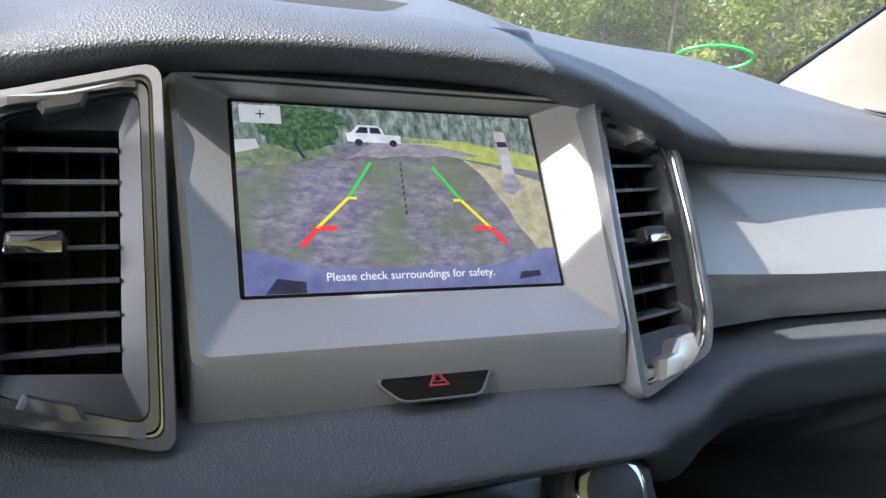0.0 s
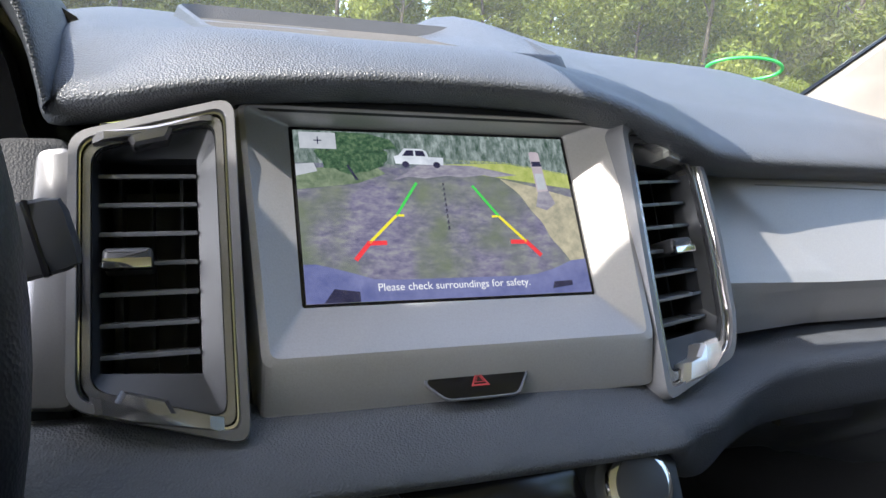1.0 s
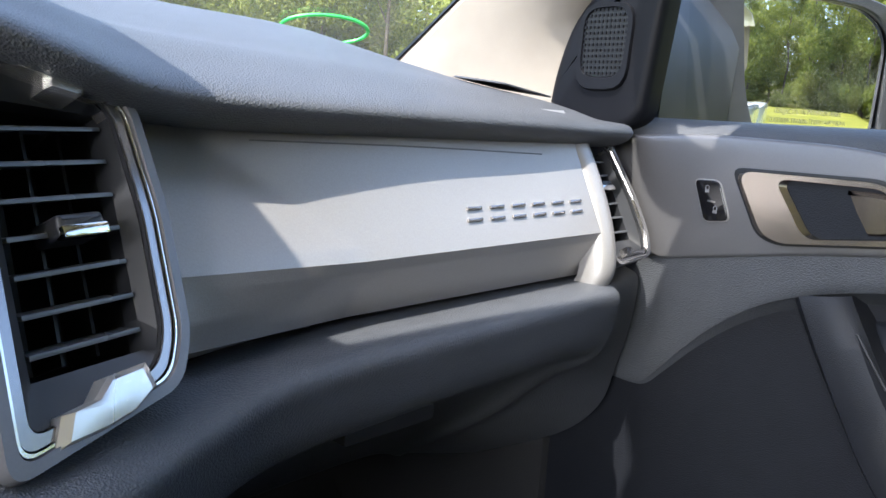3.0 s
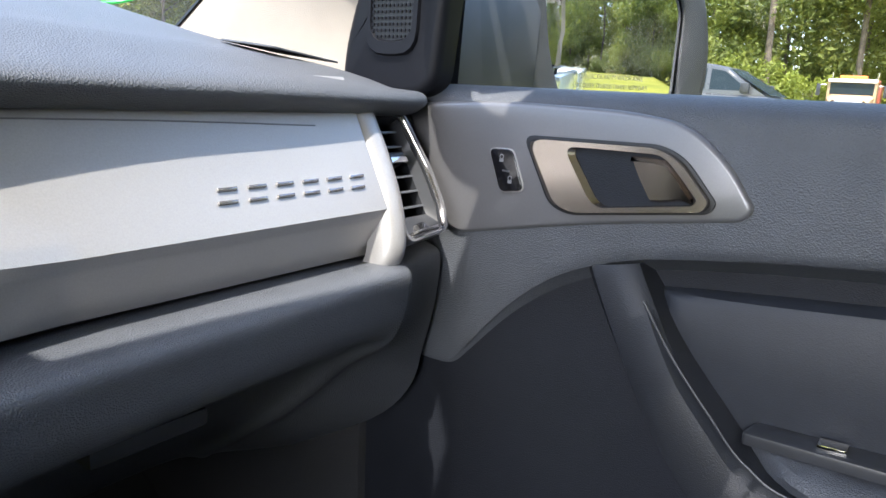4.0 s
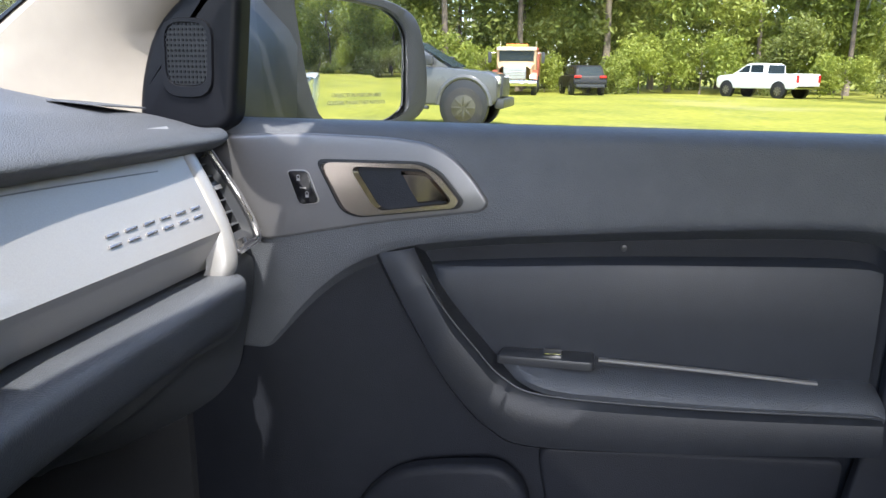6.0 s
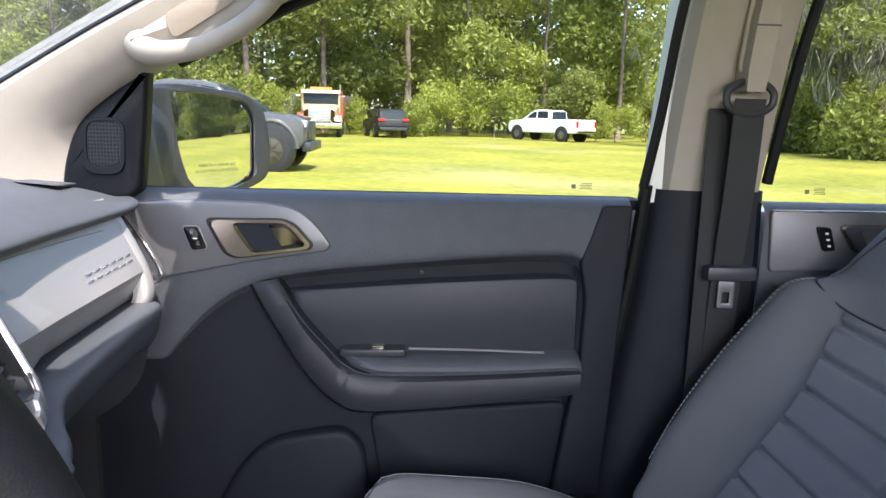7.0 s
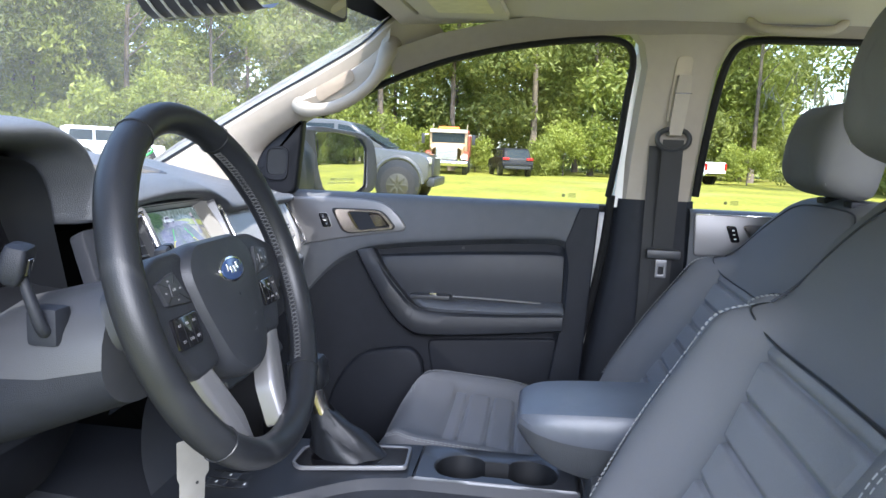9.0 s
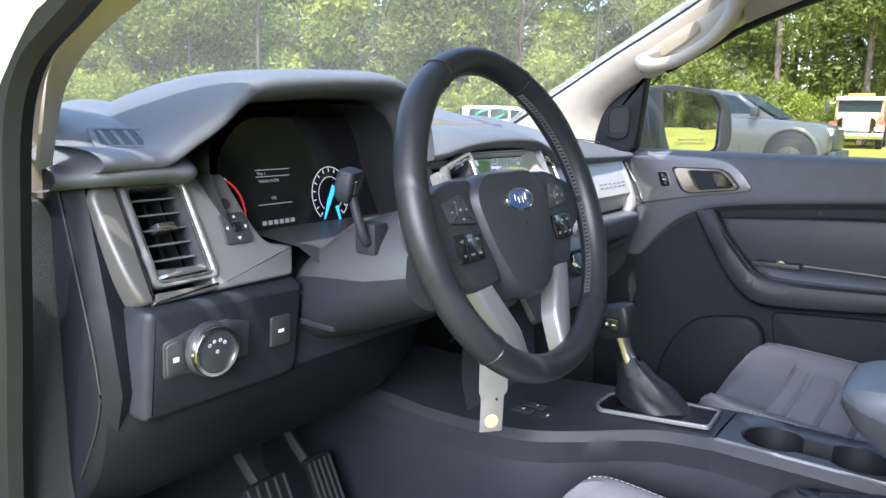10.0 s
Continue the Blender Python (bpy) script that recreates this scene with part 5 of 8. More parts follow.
pd("window_switch", box(-0.010, 0.010, -0.008, 0.004, 0.009, 0.0145, 0.002, pod), CHROME, "bright window switch")
pd("armrest_strip", tube(spline([(0.714, -0.326, 1.0065), (0.713, -0.44, 1.0055), (0.712, -0.546, 1.0030)], 14), 0.0042, 8, 0.5), SILVER, "bright silver strip along the armrest")
pd("screw_cover", disc(0.0035, 0.001, 16, 0.0004, Matrix.Translation((0.7345, -0.345, 1.128)) @ SIDE), SMOOTH)
# lower pocket with a raised edge
pd("map_pocket", flat([(-0.01, 0.60), (0.02, 0.74), (0.055, 0.805), (0.095, 0.845), (0.15, 0.860), (0.226, 0.870), (0.256, 0.84), (0.28, 0.62)], 0.722, 0.022, 0.010, 0.03), LOWER, "dark storage pocket")
pd("lower_panel", flat([(0.262, 0.885), (0.595, 0.912), (0.57, 0.62), (0.31, 0.62)], 0.742, 0.012, 0.006, 0.02), LOWER)

# mirror triangle with its tweeter
sail = thing("tweeter_panel", "black triangular mirror cover with a round-holed speaker grille", "speaker", at=(0.70, 0.12, 1.3))
sp2 = oparts(sail)
sp2("cover", flat([(-0.195, 1.245), (-0.190, 1.290), (-0.170, 1.352), (-0.120, 1.394), (-0.060, 1.436), (-0.066, 1.36), (-0.078, 1.255), (-0.10, 1.240)], 0.712, 0.028, 0.010, [0.02, 0.03, 0.04, 0.03, 0.01, 0.03, 0.01, 0.02], 3), CAP, "black plastic cover")
sp2("speaker_rim", ring_plate(rounded([(-0.158, 1.278), (-0.098, 1.278), (-0.094, 1.362), (-0.156, 1.362)], 0.022), rounded([(-0.152, 1.292), (-0.104, 1.292), (-0.100, 1.357), (-0.150, 1.357)], 0.018), 0.006, Matrix.Translation((0.686, 0, 0)) @ SIDE, 0.003), CAP)
sp2("speaker_mesh", flat([(-0.152, 1.292), (-0.104, 1.292), (-0.100, 1.357), (-0.150, 1.357)], 0.6835, 0.001, 0, 0.018), DEEP)
wire = bmesh.new()
for i in range(11):
    for j in range(12):
        a, b = -0.1495 + i * 0.0047, 1.295 + j * 0.0055
        box(0.6808, 0.6824, -a - 0.0012, -a + 0.0012, b - 0.0012, b + 0.0012, 0, bm=wire)
sp2("grille_studs", wire, CAP)

# door mirror outside the glass
mirror = thing("door_mirror", "grey-capped door mirror with a clear glass", "mirror", at=(0.9, 0.06, 1.3))
mp2 = oparts(mirror)
MM = basis((0.858, 0.148, 1.236), (0.848, -0.530, 0), (0, 0, 1))
glass_out = rounded([(0.072, 0.170), (0.153, 0.172), (0.244, 0.163), (0.280, 0.135), (0.281, 0.006), (0.226, -0.008), (0.168, -0.014), (0.118, -0.008), (0.090, 0.054)], [0.012, 0.03, 0.03, 0.03, 0.02, 0.03, 0.03, 0.02, 0.05], 4)
hous = rounded([(0.018, 0.180), (0.086, 0.187), (0.252, 0.175), (0.304, 0.154), (0.325, 0.079), (0.322, 0.007), (0.262, -0.014), (0.172, -0.023), (0.045, -0.016)], [0.02, 0.03, 0.04, 0.04, 0.04, 0.03, 0.03, 0.03, 0.03], 4)
mp2("housing", loft([[MM @ Vector((0.17 + (q[0] - 0.17) * k, 0.085 + (q[1] - 0.085) * k, w)) for q in hous] for w, k in ((-0.11, 0.35), (-0.09, 0.72), (-0.05, 0.95), (-0.01, 1.0), (0.006, 0.995), (0.010, 0.97))], True), DARKGREY, "dark grey mirror housing")
mp2("rim", ring_plate([q[:2] for q in hous], [q[:2] for q in glass_out], 0.006, MM @ Matrix.Translation((0, 0, 0.004)), 0.002), DARKGREY)
MIRROR = material("mirror_silver", (0.86, 0.87, 0.86), 0.015, metal=1.0, vary=0.0, wear=0.0)
# the glass bulges a little, as wide-angle mirrors do
gc = Vector((0.18, 0.085))
bulge = lambda x, y: 0.006 - ((x - gc.x) ** 2 + (y - gc.y) ** 2) / 2.6
rows = [[MM @ Vector((x, y, bulge(x, y))) for x, y in ((gc.x + (q[0] - gc.x) * k, gc.y + (q[1] - gc.y) * k) for q in glass_out)] for k in (1.0, 0.85, 0.7, 0.55, 0.4, 0.25, 0.1, 0.01)]
mg = mp2("mirror_glass", loft(rows, True, True), MIRROR, "clear slightly bulging mirror glass")
mp2("mirror_arm", loft([[Vector((x, y + dy, z)) for dy, z in ((0.02, 1.235), (-0.03, 1.24), (-0.035, 1.34), (0.0, 1.405), (0.03, 1.385))] for x, y in ((0.76, 0.135), (0.83, 0.135), (0.905, 0.13))], True, True), SMOOTH, "black mirror foot")
for k, txt in enumerate(("OBJECTS IN MIRROR ARE", "CLOSER THAN THEY APPEAR")):
    words("mirror_text", txt, 0.0082, Matrix.Translation(-Vector(mirror.location)) @ MM @ Matrix.Translation((0.182, 0.037 - k * 0.011, 0.0064)), material("etched_print", (0.16, 0.17, 0.08), 0.5), mirror, 0.00005)

# ---- rear passenger door, seen past the pillar ----
rdoor = thing("rear_door", "closed rear door with silver panel and black trim", "car door", at=(0.72, -1.2, 0.9))
rp = oparts(rdoor)
rows = [[Vector((x, y, z)) for x, z in ((0.768, 1.252), (0.735, 1.2555), (0.716, 1.252), (0.706, 1.240), (0.703, 1.20), (0.705, 1.10), (0.72, 0.95), (0.73, 0.56))] for y in (-0.885, -1.1, -1.4, -1.65)]
rp("door_panel", loft([spline(r, 24) for r in rows]), PAD)
rp("handle_panel", flat([(0.892, 1.246), (1.30, 1.25), (1.32, 1.20), (1.20, 1.16), (0.898, 1.146)], 0.705, 0.008, 0.003, 0.01), GUNMETAL, "satin grey panel")
rp("bright_strip", flat([(0.895, 1.2465), (1.30, 1.2505), (1.30, 1.2475), (0.895, 1.2435)], 0.699, 0.003, 0.001, 0.001), CHROME)
rp("window_switch", flat([(0.965, 1.222), (0.988, 1.221), (1.000, 1.184), (0.980, 1.182)], 0.6975, 0.006, 0.002, 0.005), PIANO)
for i in range(3):
    rp("switch_mark", box(0.6905, 0.6913, -0.984 - i * 0.003, -0.979 - i * 0.003, 1.210 - i * 0.010, 1.213 - i * 0.010, 0), PRINT)
rp("handle_bezel", ring_plate(rounded([(1.000, 1.225), (1.13, 1.228), (1.16, 1.19), (1.03, 1.18)], 0.014), rounded([(1.035, 1.218), (1.11, 1.220), (1.13, 1.195), (1.055, 1.188)], 0.010), 0.010, Matrix.Translation((0.698, 0, 0)) @ SIDE, 0.004), BRUSHED, "satin metal handle surround")
rp("outer_skin", box(0.80, 0.86, -1.68, -0.74, 0.55, 1.235, 0.02), WHITE)
part("c_pillar_trim", loft([[Vector((x, y, z)) for x, y in ((0.74, yf), (0.712, yf - 0.02), (0.70, yf - 0.10), (0.70, yf - 0.25))] for z, yf in ((1.24, -1.56), (1.45, -1.545), (1.66, -1.52))]), BEIGE, kind="structure", label="beige rear corner pillar trim")

# ---- seat belt on the middle pillar ----
belt = thing("seat_belt", "black seat belt hanging from a beige height adjuster", "seat belt", at=(0.70, -0.82, 1.2))
bp2 = oparts(belt)
bp2("adjuster_slot", flat([(0.806, 1.45), (0.846, 1.45), (0.858, 1.605), (0.820, 1.605)], 0.679, 0.006, 0.002, 0.016), material("shaded_trim", (0.42, 0.37, 0.31), 0.6))
bp2("height_adjuster", loft([[Vector((x, -a + s * w, z)) for s, x in ((-1, 0.690), (-0.85, 0.652), (0.85, 0.652), (1, 0.690))] for a, z, w in ((0.826, 1.425, 0.016), (0.829, 1.46, 0.019), (0.836, 1.53, 0.019), (0.839, 1.560, 0.017))], False), BEIGE, "beige plastic slider")
bp2("adjuster_joint", box(0.6508, 0.6525, -0.854, -0.818, 1.518, 1.5205, 0), DARKGREY)
ringp = [Vector((0.664, -0.824 + 0.036 * math.cos(a * math.pi / 12), 1.418 + 0.022 * math.sin(a * math.pi / 12) - (0.004 if a > 12 else 0))) for a in range(24)]
bp2("guide_loop", tube(ringp, 0.006, 8, up=(1, 0, 0), closed=True), SMOOTH, "black plastic belt guide")
rows = [[Vector((x + dx, y - w, z)), Vector((x + dx, y + w, z))] for x, dx, y, z, w in ((0.662, 0, -0.824, 1.415, 0.0235), (0.666, 0, -0.823, 1.30, 0.0235), (0.680, 0, -0.822, 1.16, 0.0235), (0.688, 0, -0.822, 1.05, 0.0235), (0.692, 0, -0.824, 0.90, 0.0235), (0.695, 0, -0.826, 0.70, 0.0235))]
bp2("webbing", thick(loft([list(c) for c in zip(*[spline([r[k] for r in rows], 30) for k in range(2)])]), 0.0015), WEBBING, "black woven webbing")
bp2("webbing_back", thick(loft([[Vector((0.690, -0.795 + s * 0.02, z)) for s in (-1, 1)] for z in (1.40, 1.2, 0.9)]), 0.0015), WEBBING)
bp2("tongue_body", box(0.660, 0.684, -0.862, -0.784, 1.138, 1.160, 0.006), SMOOTH, "black plastic belt tongue")
tg = ring_plate(rounded([(0.808, 1.092), (0.834, 1.092), (0.834, 1.135), (0.808, 1.135)], 0.003), rounded([(0.815, 1.100), (0.827, 1.100), (0.827, 1.118), (0.815, 1.118)], 0.002), 0.0025, Matrix.Translation((0.676, 0, 0)) @ SIDE, 0.0006)
bp2("tongue_blade", tg, GUNMETAL, "bright steel tongue")

# ---- grab handle on the windscreen pillar ----
grab = thing("grab_handle", "beige grab handle on the windscreen pillar", "grab handle", at=(0.64, -0.05, 1.52))
gp = oparts(grab)
path = spline([(0.640, 0.050, 1.462), (0.600, 0.028, 1.452), (0.574, -0.005, 1.449), (0.563, -0.055, 1.458), (0.560, -0.105, 1.484), (0.563, -0.138, 1.514), (0.570, -0.156, 1.545), (0.592, -0.164, 1.580), (0.640, -0.164, 1.610)], 36)
gp("handle_bar", tube(path, [0.0145 + 0.010 * (abs(i - 18) / 18) ** 2 for i in range(37)], 14, 0.9), BEIGE, "beige moulded grip")
base = [(0.052, 1.480, 1.452), (0.01, 1.506, 1.456), (-0.04, 1.532, 1.466), (-0.09, 1.562, 1.490), (-0.14, 1.604, 1.530), (-0.168, 1.655, 1.585)]
rows = [[Vector((x, y, z)) for x, z in ((0.668, zt + 0.004), (0.640, zt + 0.002), (0.608, zt - 0.010), (0.600, (zt + zb) / 2), (0.606, zb + 0.010), (0.640, zb), (0.668, zb))] for y, zt, zb in base]
gp("handle_base", loft([list(c) for c in zip(*[spline([r[k] for r in rows], 20) for k in range(7)])]), BEIGE)
# flat slab in a darker beige that carries the recess's shade
gp("finger_recess", slab(rounded([(0.0, -0.017), (0.100, -0.014), (0.108, 0.014), (0.006, 0.017)], 0.013), 0.002, 0.0005, basis((0.6005, 0.004, 1.482), (-0.02, -0.86, 0.50), (-0.05, 0.5, 0.86))), material("shaded_beige", (0.30, 0.25, 0.20), 0.7), "brown recess behind the grip")

# ---- rear-view mirror, sensor cover and sun visors ----
rv = thing("rear_view_mirror", "black framed rear-view mirror on the windscreen", "mirror", at=(0, -0.1, 1.6))
rvp = oparts(rv)
RM2 = basis((0.0, -0.150, 1.615), (1, -0.38, -0.12), (0.12, 0.1, 1))
out = rounded([(-0.125, -0.034), (0.125, -0.036), (0.128, 0.036), (-0.128, 0.036)], 0.016, 5)
rvp("shell", loft([[RM2 @ Vector((q[0] * k, q[1] * k, w)) for q in out] for w, k in ((-0.032, 0.45), (-0.026, 0.80), (-0.010, 0.98), (0.002, 1.0), (0.004, 0.97))], True, True), SMOOTH, "black plastic shell")
rvp("mirror_glass", slab([(q[0] * 0.94, q[1] * 0.9) for q in out], 0.0015, 0, RM2 @ Matrix.Translation((0, 0, 0.004))), MIRROR)
rvp("stalk", tube([(0.0, -0.12, 1.60), (0.0, -0.08, 1.63), (0.0, -0.02, 1.645)], 0.011, 10), SMOOTH)
cv = thing("sensor_cover", "grey ribbed sensor cover behind the mirror", "cover", at=(0, 0.0, 1.6))
cvp = oparts(cv)
cvp("shell", loft([[Vector((x * w, y, z - 0.02 * (1 - x * x))) for x in (-1, -0.6, 0, 0.6, 1)] for y, z, w in ((0.075, 1.570, 0.050), (0.03, 1.574, 0.060), (-0.03, 1.580, 0.066), (-0.10, 1.590, 0.068))]), SMOOTH)
for i in range(7):
    cvp("rib", tube(spline([(-0.056, 0.055 - i * 0.021, 1.568 + i * 0.0022), (0, 0.055 - i * 0.021, 1.549 + i * 0.0022), (0.056, 0.055 - i * 0.021, 1.568 + i * 0.0022)], 8), 0.0022, 5), PRINT)


def visor(cx, label):
    v = thing("sun_visor", label, "sun visor", "sun visors", at=(cx, -0.3, 1.69))
    f = oparts(v)
    f("board", slab(rounded([(cx - 0.19, -0.42), (cx + 0.19, -0.44), (cx + 0.19, -0.25), (cx - 0.19, -0.23)], 0.03), 0.018, 0.006, Matrix.Translation((0, 0, 1.662)), 3), LINING, "cream fabric board")
    f("label_patch", slab(rounded([(cx - 0.08, -0.40), (cx + 0.10, -0.41), (cx + 0.10, -0.29), (cx - 0.08, -0.28)], 0.008), 0.0008, 0, Matrix.Translation((0, 0, 1.6612))), material("cream_label", (0.66, 0.62, 0.42), 0.6), "pale yellow warning label")
    f("hinge", tube([(cx + 0.17, -0.235, 1.672), (cx - 0.17, -0.22, 1.672)], 0.007, 8), BEIGE)
    return v


visor(0.42, "cream sun visor folded up against the roof")
visor(-0.42, "cream sun visor folded up against the roof")
for y in (-1.05,):
    g2 = thing("roof_handle", "beige folding grab handle on the roof edge", "grab handle", at=(0.62, y, 1.67))
    f = oparts(g2)
    f("grip", tube(spline([(0.61, y + 0.10, 1.675), (0.60, y + 0.07, 1.655), (0.598, y, 1.650), (0.60, y - 0.07, 1.655), (0.61, y - 0.10, 1.675)], 20), 0.010, 10), BEIGE)
# toll-style oval mark low on the windscreen
sticker = thing("windscreen_sticker", "green oval outline drawn on the windscreen", "sticker", at=(0.48, 0.43, 1.30))
GREENP = material("green_marker", (0.05, 0.62, 0.12), 0.5)
f = oparts(sticker)
wm = basis((0.566, 0.432, 1.334), (1, -0.13, 0), (0, -1.62, 1))
f("oval_line", tube([wm @ Vector((0.055 * math.cos(a * math.pi / 20), 0.026 * math.sin(a * math.pi / 20), 0)) for a in range(40)], 0.0022, 6, closed=True), GREENP)

# small printed marks low on the door windows
for gy, gz in ((-0.60, 1.272), (-0.985, 1.272)):
    mk = thing("glass_etching", "small grey maker's marks printed on the window glass", "marking", "window marks", at=(0.745, gy, gz))
    f = oparts(mk)
    for k, (a, b, w, h) in enumerate(((-0.020, 0.0, 0.010, 0.010), (0.010, 0.007, 0.026, 0.0016), (0.008, 0.003, 0.030, 0.0016), (0.010, -0.001, 0.024, 0.0016), (0.009, -0.005, 0.030, 0.0016))):
        f("printed_bar", box(0.7440, 0.7446, gy - (a + w / 2) * 0.7, gy - (a - w / 2) * 0.7, gz + (b - h / 2) * 0.7, gz + (b + h / 2) * 0.7, 0), material("etched_grey", (0.20, 0.23, 0.10), 0.6))

# ---- seats ----
def seat(cx, dy, dz, head_up, label, slide=0.0, sink=0.0, lean=0.0, ahead=0.0):
    s = thing("front_seat", label, "car seat", "front seats", at=(cx, -0.5 + dy, 0.58 + dz))
    o = Vector((0, -0.5, 0.58))

    def put(name, bm, mat, lab="", parent=None):
        bmesh.ops.translate(bm, verts=bm.verts, vec=-o)
        return part(name, bm, mat, parent or s, lab)

    def top(u, v):
        """Cushion surface: u across (-1 to 1), v from the front (0) to the back (1)."""
        w = (0.262 - 0.012 * (1 - v)) * (1 - 0.62 * (max(0.0, 0.26 - v) / 0.26) ** 2.6)
        bol = 0.040 * math.exp(-((abs(u) - 0.80) / 0.16) ** 2) * min(1, v / 0.2 + 0.35)
        edge = -0.055 * max(0.0, abs(u) - 0.88) / 0.12
        lip = -0.085 * max(0.0, 0.16 - v) ** 2 / 0.0256
        return Vector((u * w, slide - 0.215 - (0.50 + slide) * v - 0.03 * u * u * max(0, 0.3 - v), 0.818 - sink - 0.035 * v - 0.075 * (max(0.0, v - 0.48) / 0.45) ** 2 + bol + edge + lip))
    us = [-1, -0.96, -0.9, -0.84, -0.77, -0.7, -0.6, -0.3, 0, 0.3, 0.6, 0.7, 0.77, 0.84, 0.9, 0.96, 1]
    rows = []
    for i in range(25):
        v = i / 24
        t2 = [top(u, v) for u in us]
        rows.append([Vector((t2[0].x * 0.97, t2[0].y, 0.66))] + t2 + [Vector((t2[-1].x * 0.97, t2[-1].y, 0.66))])
    first = [Vector((p.x * 0.96, p.y - 0.02, 0.66)) for p in rows[0]]
    put("cushion", loft([first] + rows), CLOTH, "charcoal cloth cushion")
    # ribbed centre of the cushion
    rows = []
    n = 120
    for i in range(n + 1):
        v = 0.30 + 0.66 * i / n
        groove = 0.006 * math.exp(-((((v - 0.30) / 0.11) % 1.0 - 0.5) / 0.10) ** 2)
        rows.append([top(u, v) + Vector((0, 0, 0.005 - groove - (0.006 if abs(u) > 0.59 else 0))) for u in (-0.62, -0.58, -0.3, 0, 0.3, 0.58, 0.62)])
    put("cushion_centre", loft(rows), INSERT, "grey ribbed cloth")
    put("cushion_front", loft([[top(u, 0.05 + 0.235 * i / 8) + Vector((0, 0, 0.003 if 0 < i < 8 and abs(u) < 0.7 else -0.001)) for u in (-0.74, -0.7, -0.3, 0, 0.3, 0.7, 0.74)] for i in range(9)]), CLOTH)
    for off in (0.0, 0.016):
        path = [top(-0.86 + off, 0.95 - 0.85 * i / 20) + Vector((0, 0, 0.0015)) for i in range(21)] + [top(-0.84 + 1.68 * i / 20, 0.085 + off * 0.8) + Vector((0, 0, 0.0015)) for i in range(21)] + [top(0.86 - off, 0.1 + 0.85 * i / 20) + Vector((0, 0, 0.0015)) for i in range(21)]
        put("stitching", dashes(path, 0.0050, 0.0028, 0.0007), STITCH, "pale double stitching")
    put("seat_base", box(-0.22, 0.22, -0.66, -0.28, 0.59, 0.70, 0.02), SMOOTH, "black seat base")
    put("side_cover", box(-0.275, -0.245, -0.70, -0.30, 0.60, 0.73, 0.012), SMOOTH)
    put("side_cover", box(0.245, 0.275, -0.70, -0.30, 0.60, 0.73, 0.012), SMOOTH)
    for x in (-0.2, 0.2):
        put("seat_rail", box(x - 0.02, x + 0.02, -0.75, -0.2, 0.565, 0.605, 0.004), DARKGREY)

    # backrest
    foot, head = Vector((0, -0.740, 0.815)), Vector((0, -1.112 + lean, 1.318 + lean * 0.5))
    d = (head - foot).normalized()
    nrm = Vector((0, d.z, -d.y))
    foot, head = foot + nrm * ahead, head + nrm * ahead

    def ease(k):
        k = max(0.0, min(1.0, k))
        return k * k * (3 - 2 * k)

    def wid(v):
        v = max(v, -0.12)
        pts = [(-0.12, 0.20), (-0.04, 0.238), (0.12, 0.272), (0.3, 0.284), (0.52, 0.276), (0.62, 0.265), (0.70, 0.270), (0.80, 0.264), (0.88, 0.238), (0.94, 0.200), (1.0, 0.150)]
        for (a, wa), (b, wb) in zip(pts, pts[1:]):
            if v <= b:
                f2 = (v - a) / (b - a)
                f2 = f2 * f2 * (3 - 2 * f2)
                return wa + (wb - wa) * f2
        return pts[-1][1]

    def front(u, v):
        """Face of the backrest: u across (-1 to 1), v up from the foot; the side bolsters end below the shoulders."""
        x = u * wid(v)
        bol = 0.052 * ease((abs(x) - 0.105) / 0.125) * ease((0.675 - v) / 0.12)
        edge = -0.050 * max(0.0, (abs(u) - 0.84) / 0.16) ** 2
        topr = -0.03 * max(0.0, v - 0.9) ** 2 / 0.01
        return foot + d * (v * (head - foot).length) + nrm * (bol + edge + topr + 0.012 * math.sin(max(v, 0.0) * math.pi)) + Vector((x, 0, 0))

    def at(x, v, out=0.0):
        return front(x / wid(v), v) + nrm * out
    us = [-1, -0.985, -0.96, -0.93, -0.89, -0.85, -0.80, -0.75, -0.69, -0.62, -0.55, -0.48, -0.40, -0.25, 0]
    us = us + [-u for u in us[-2::-1]]
    rows = []
    for i in range(55):
        v = -0.12 + 1.12 * i / 54
        f2 = [front(u, v) for u in us]
        th = 0.115 - 0.05 * max(0, v - 0.7) / 0.3
        back = [front(u * 0.93, v) - nrm * (th + 0.03 * (1 - u * u)) for u in (1, 0.6, 0, -0.6, -1)]
        rows.append(f2 + back)
    put("backrest", loft(rows, True, True), CLOTH, "charcoal cloth backrest")
    rows = []
    for i in range(161):
        v = 0.03 + 0.545 * i / 160
        groove = 0.007 * math.exp(-((((v - 0.03) / 0.080) % 1.0 - 0.5) / 0.08) ** 2)
        half = 0.104 + 0.034 * ease((v - 0.32) / 0.26)
        rows.append([at(q * half, v, 0.007 - groove - (0.008 if abs(q) > 0.98 else 0)) for q in (-1.03, -0.97, -0.7, -0.35, 0, 0.35, 0.7, 0.97, 1.03)])
    put("backrest_centre", loft(rows), INSERT, "grey cloth with horizontal ribs")
    # seams round the shoulder panel and along the side bolsters
    put("shoulder_seam", tube(spline([at(x, v, 0.0012) for x, v in ((-0.246, 0.648), (-0.228, 0.624), (-0.205, 0.604), (-0.15, 0.582), (-0.07, 0.579), (0, 0.580), (0.07, 0.579), (0.15, 0.582), (0.205, 0.604), (0.228, 0.624), (0.246, 0.648))], 60), 0.0015, 6), DEEP)
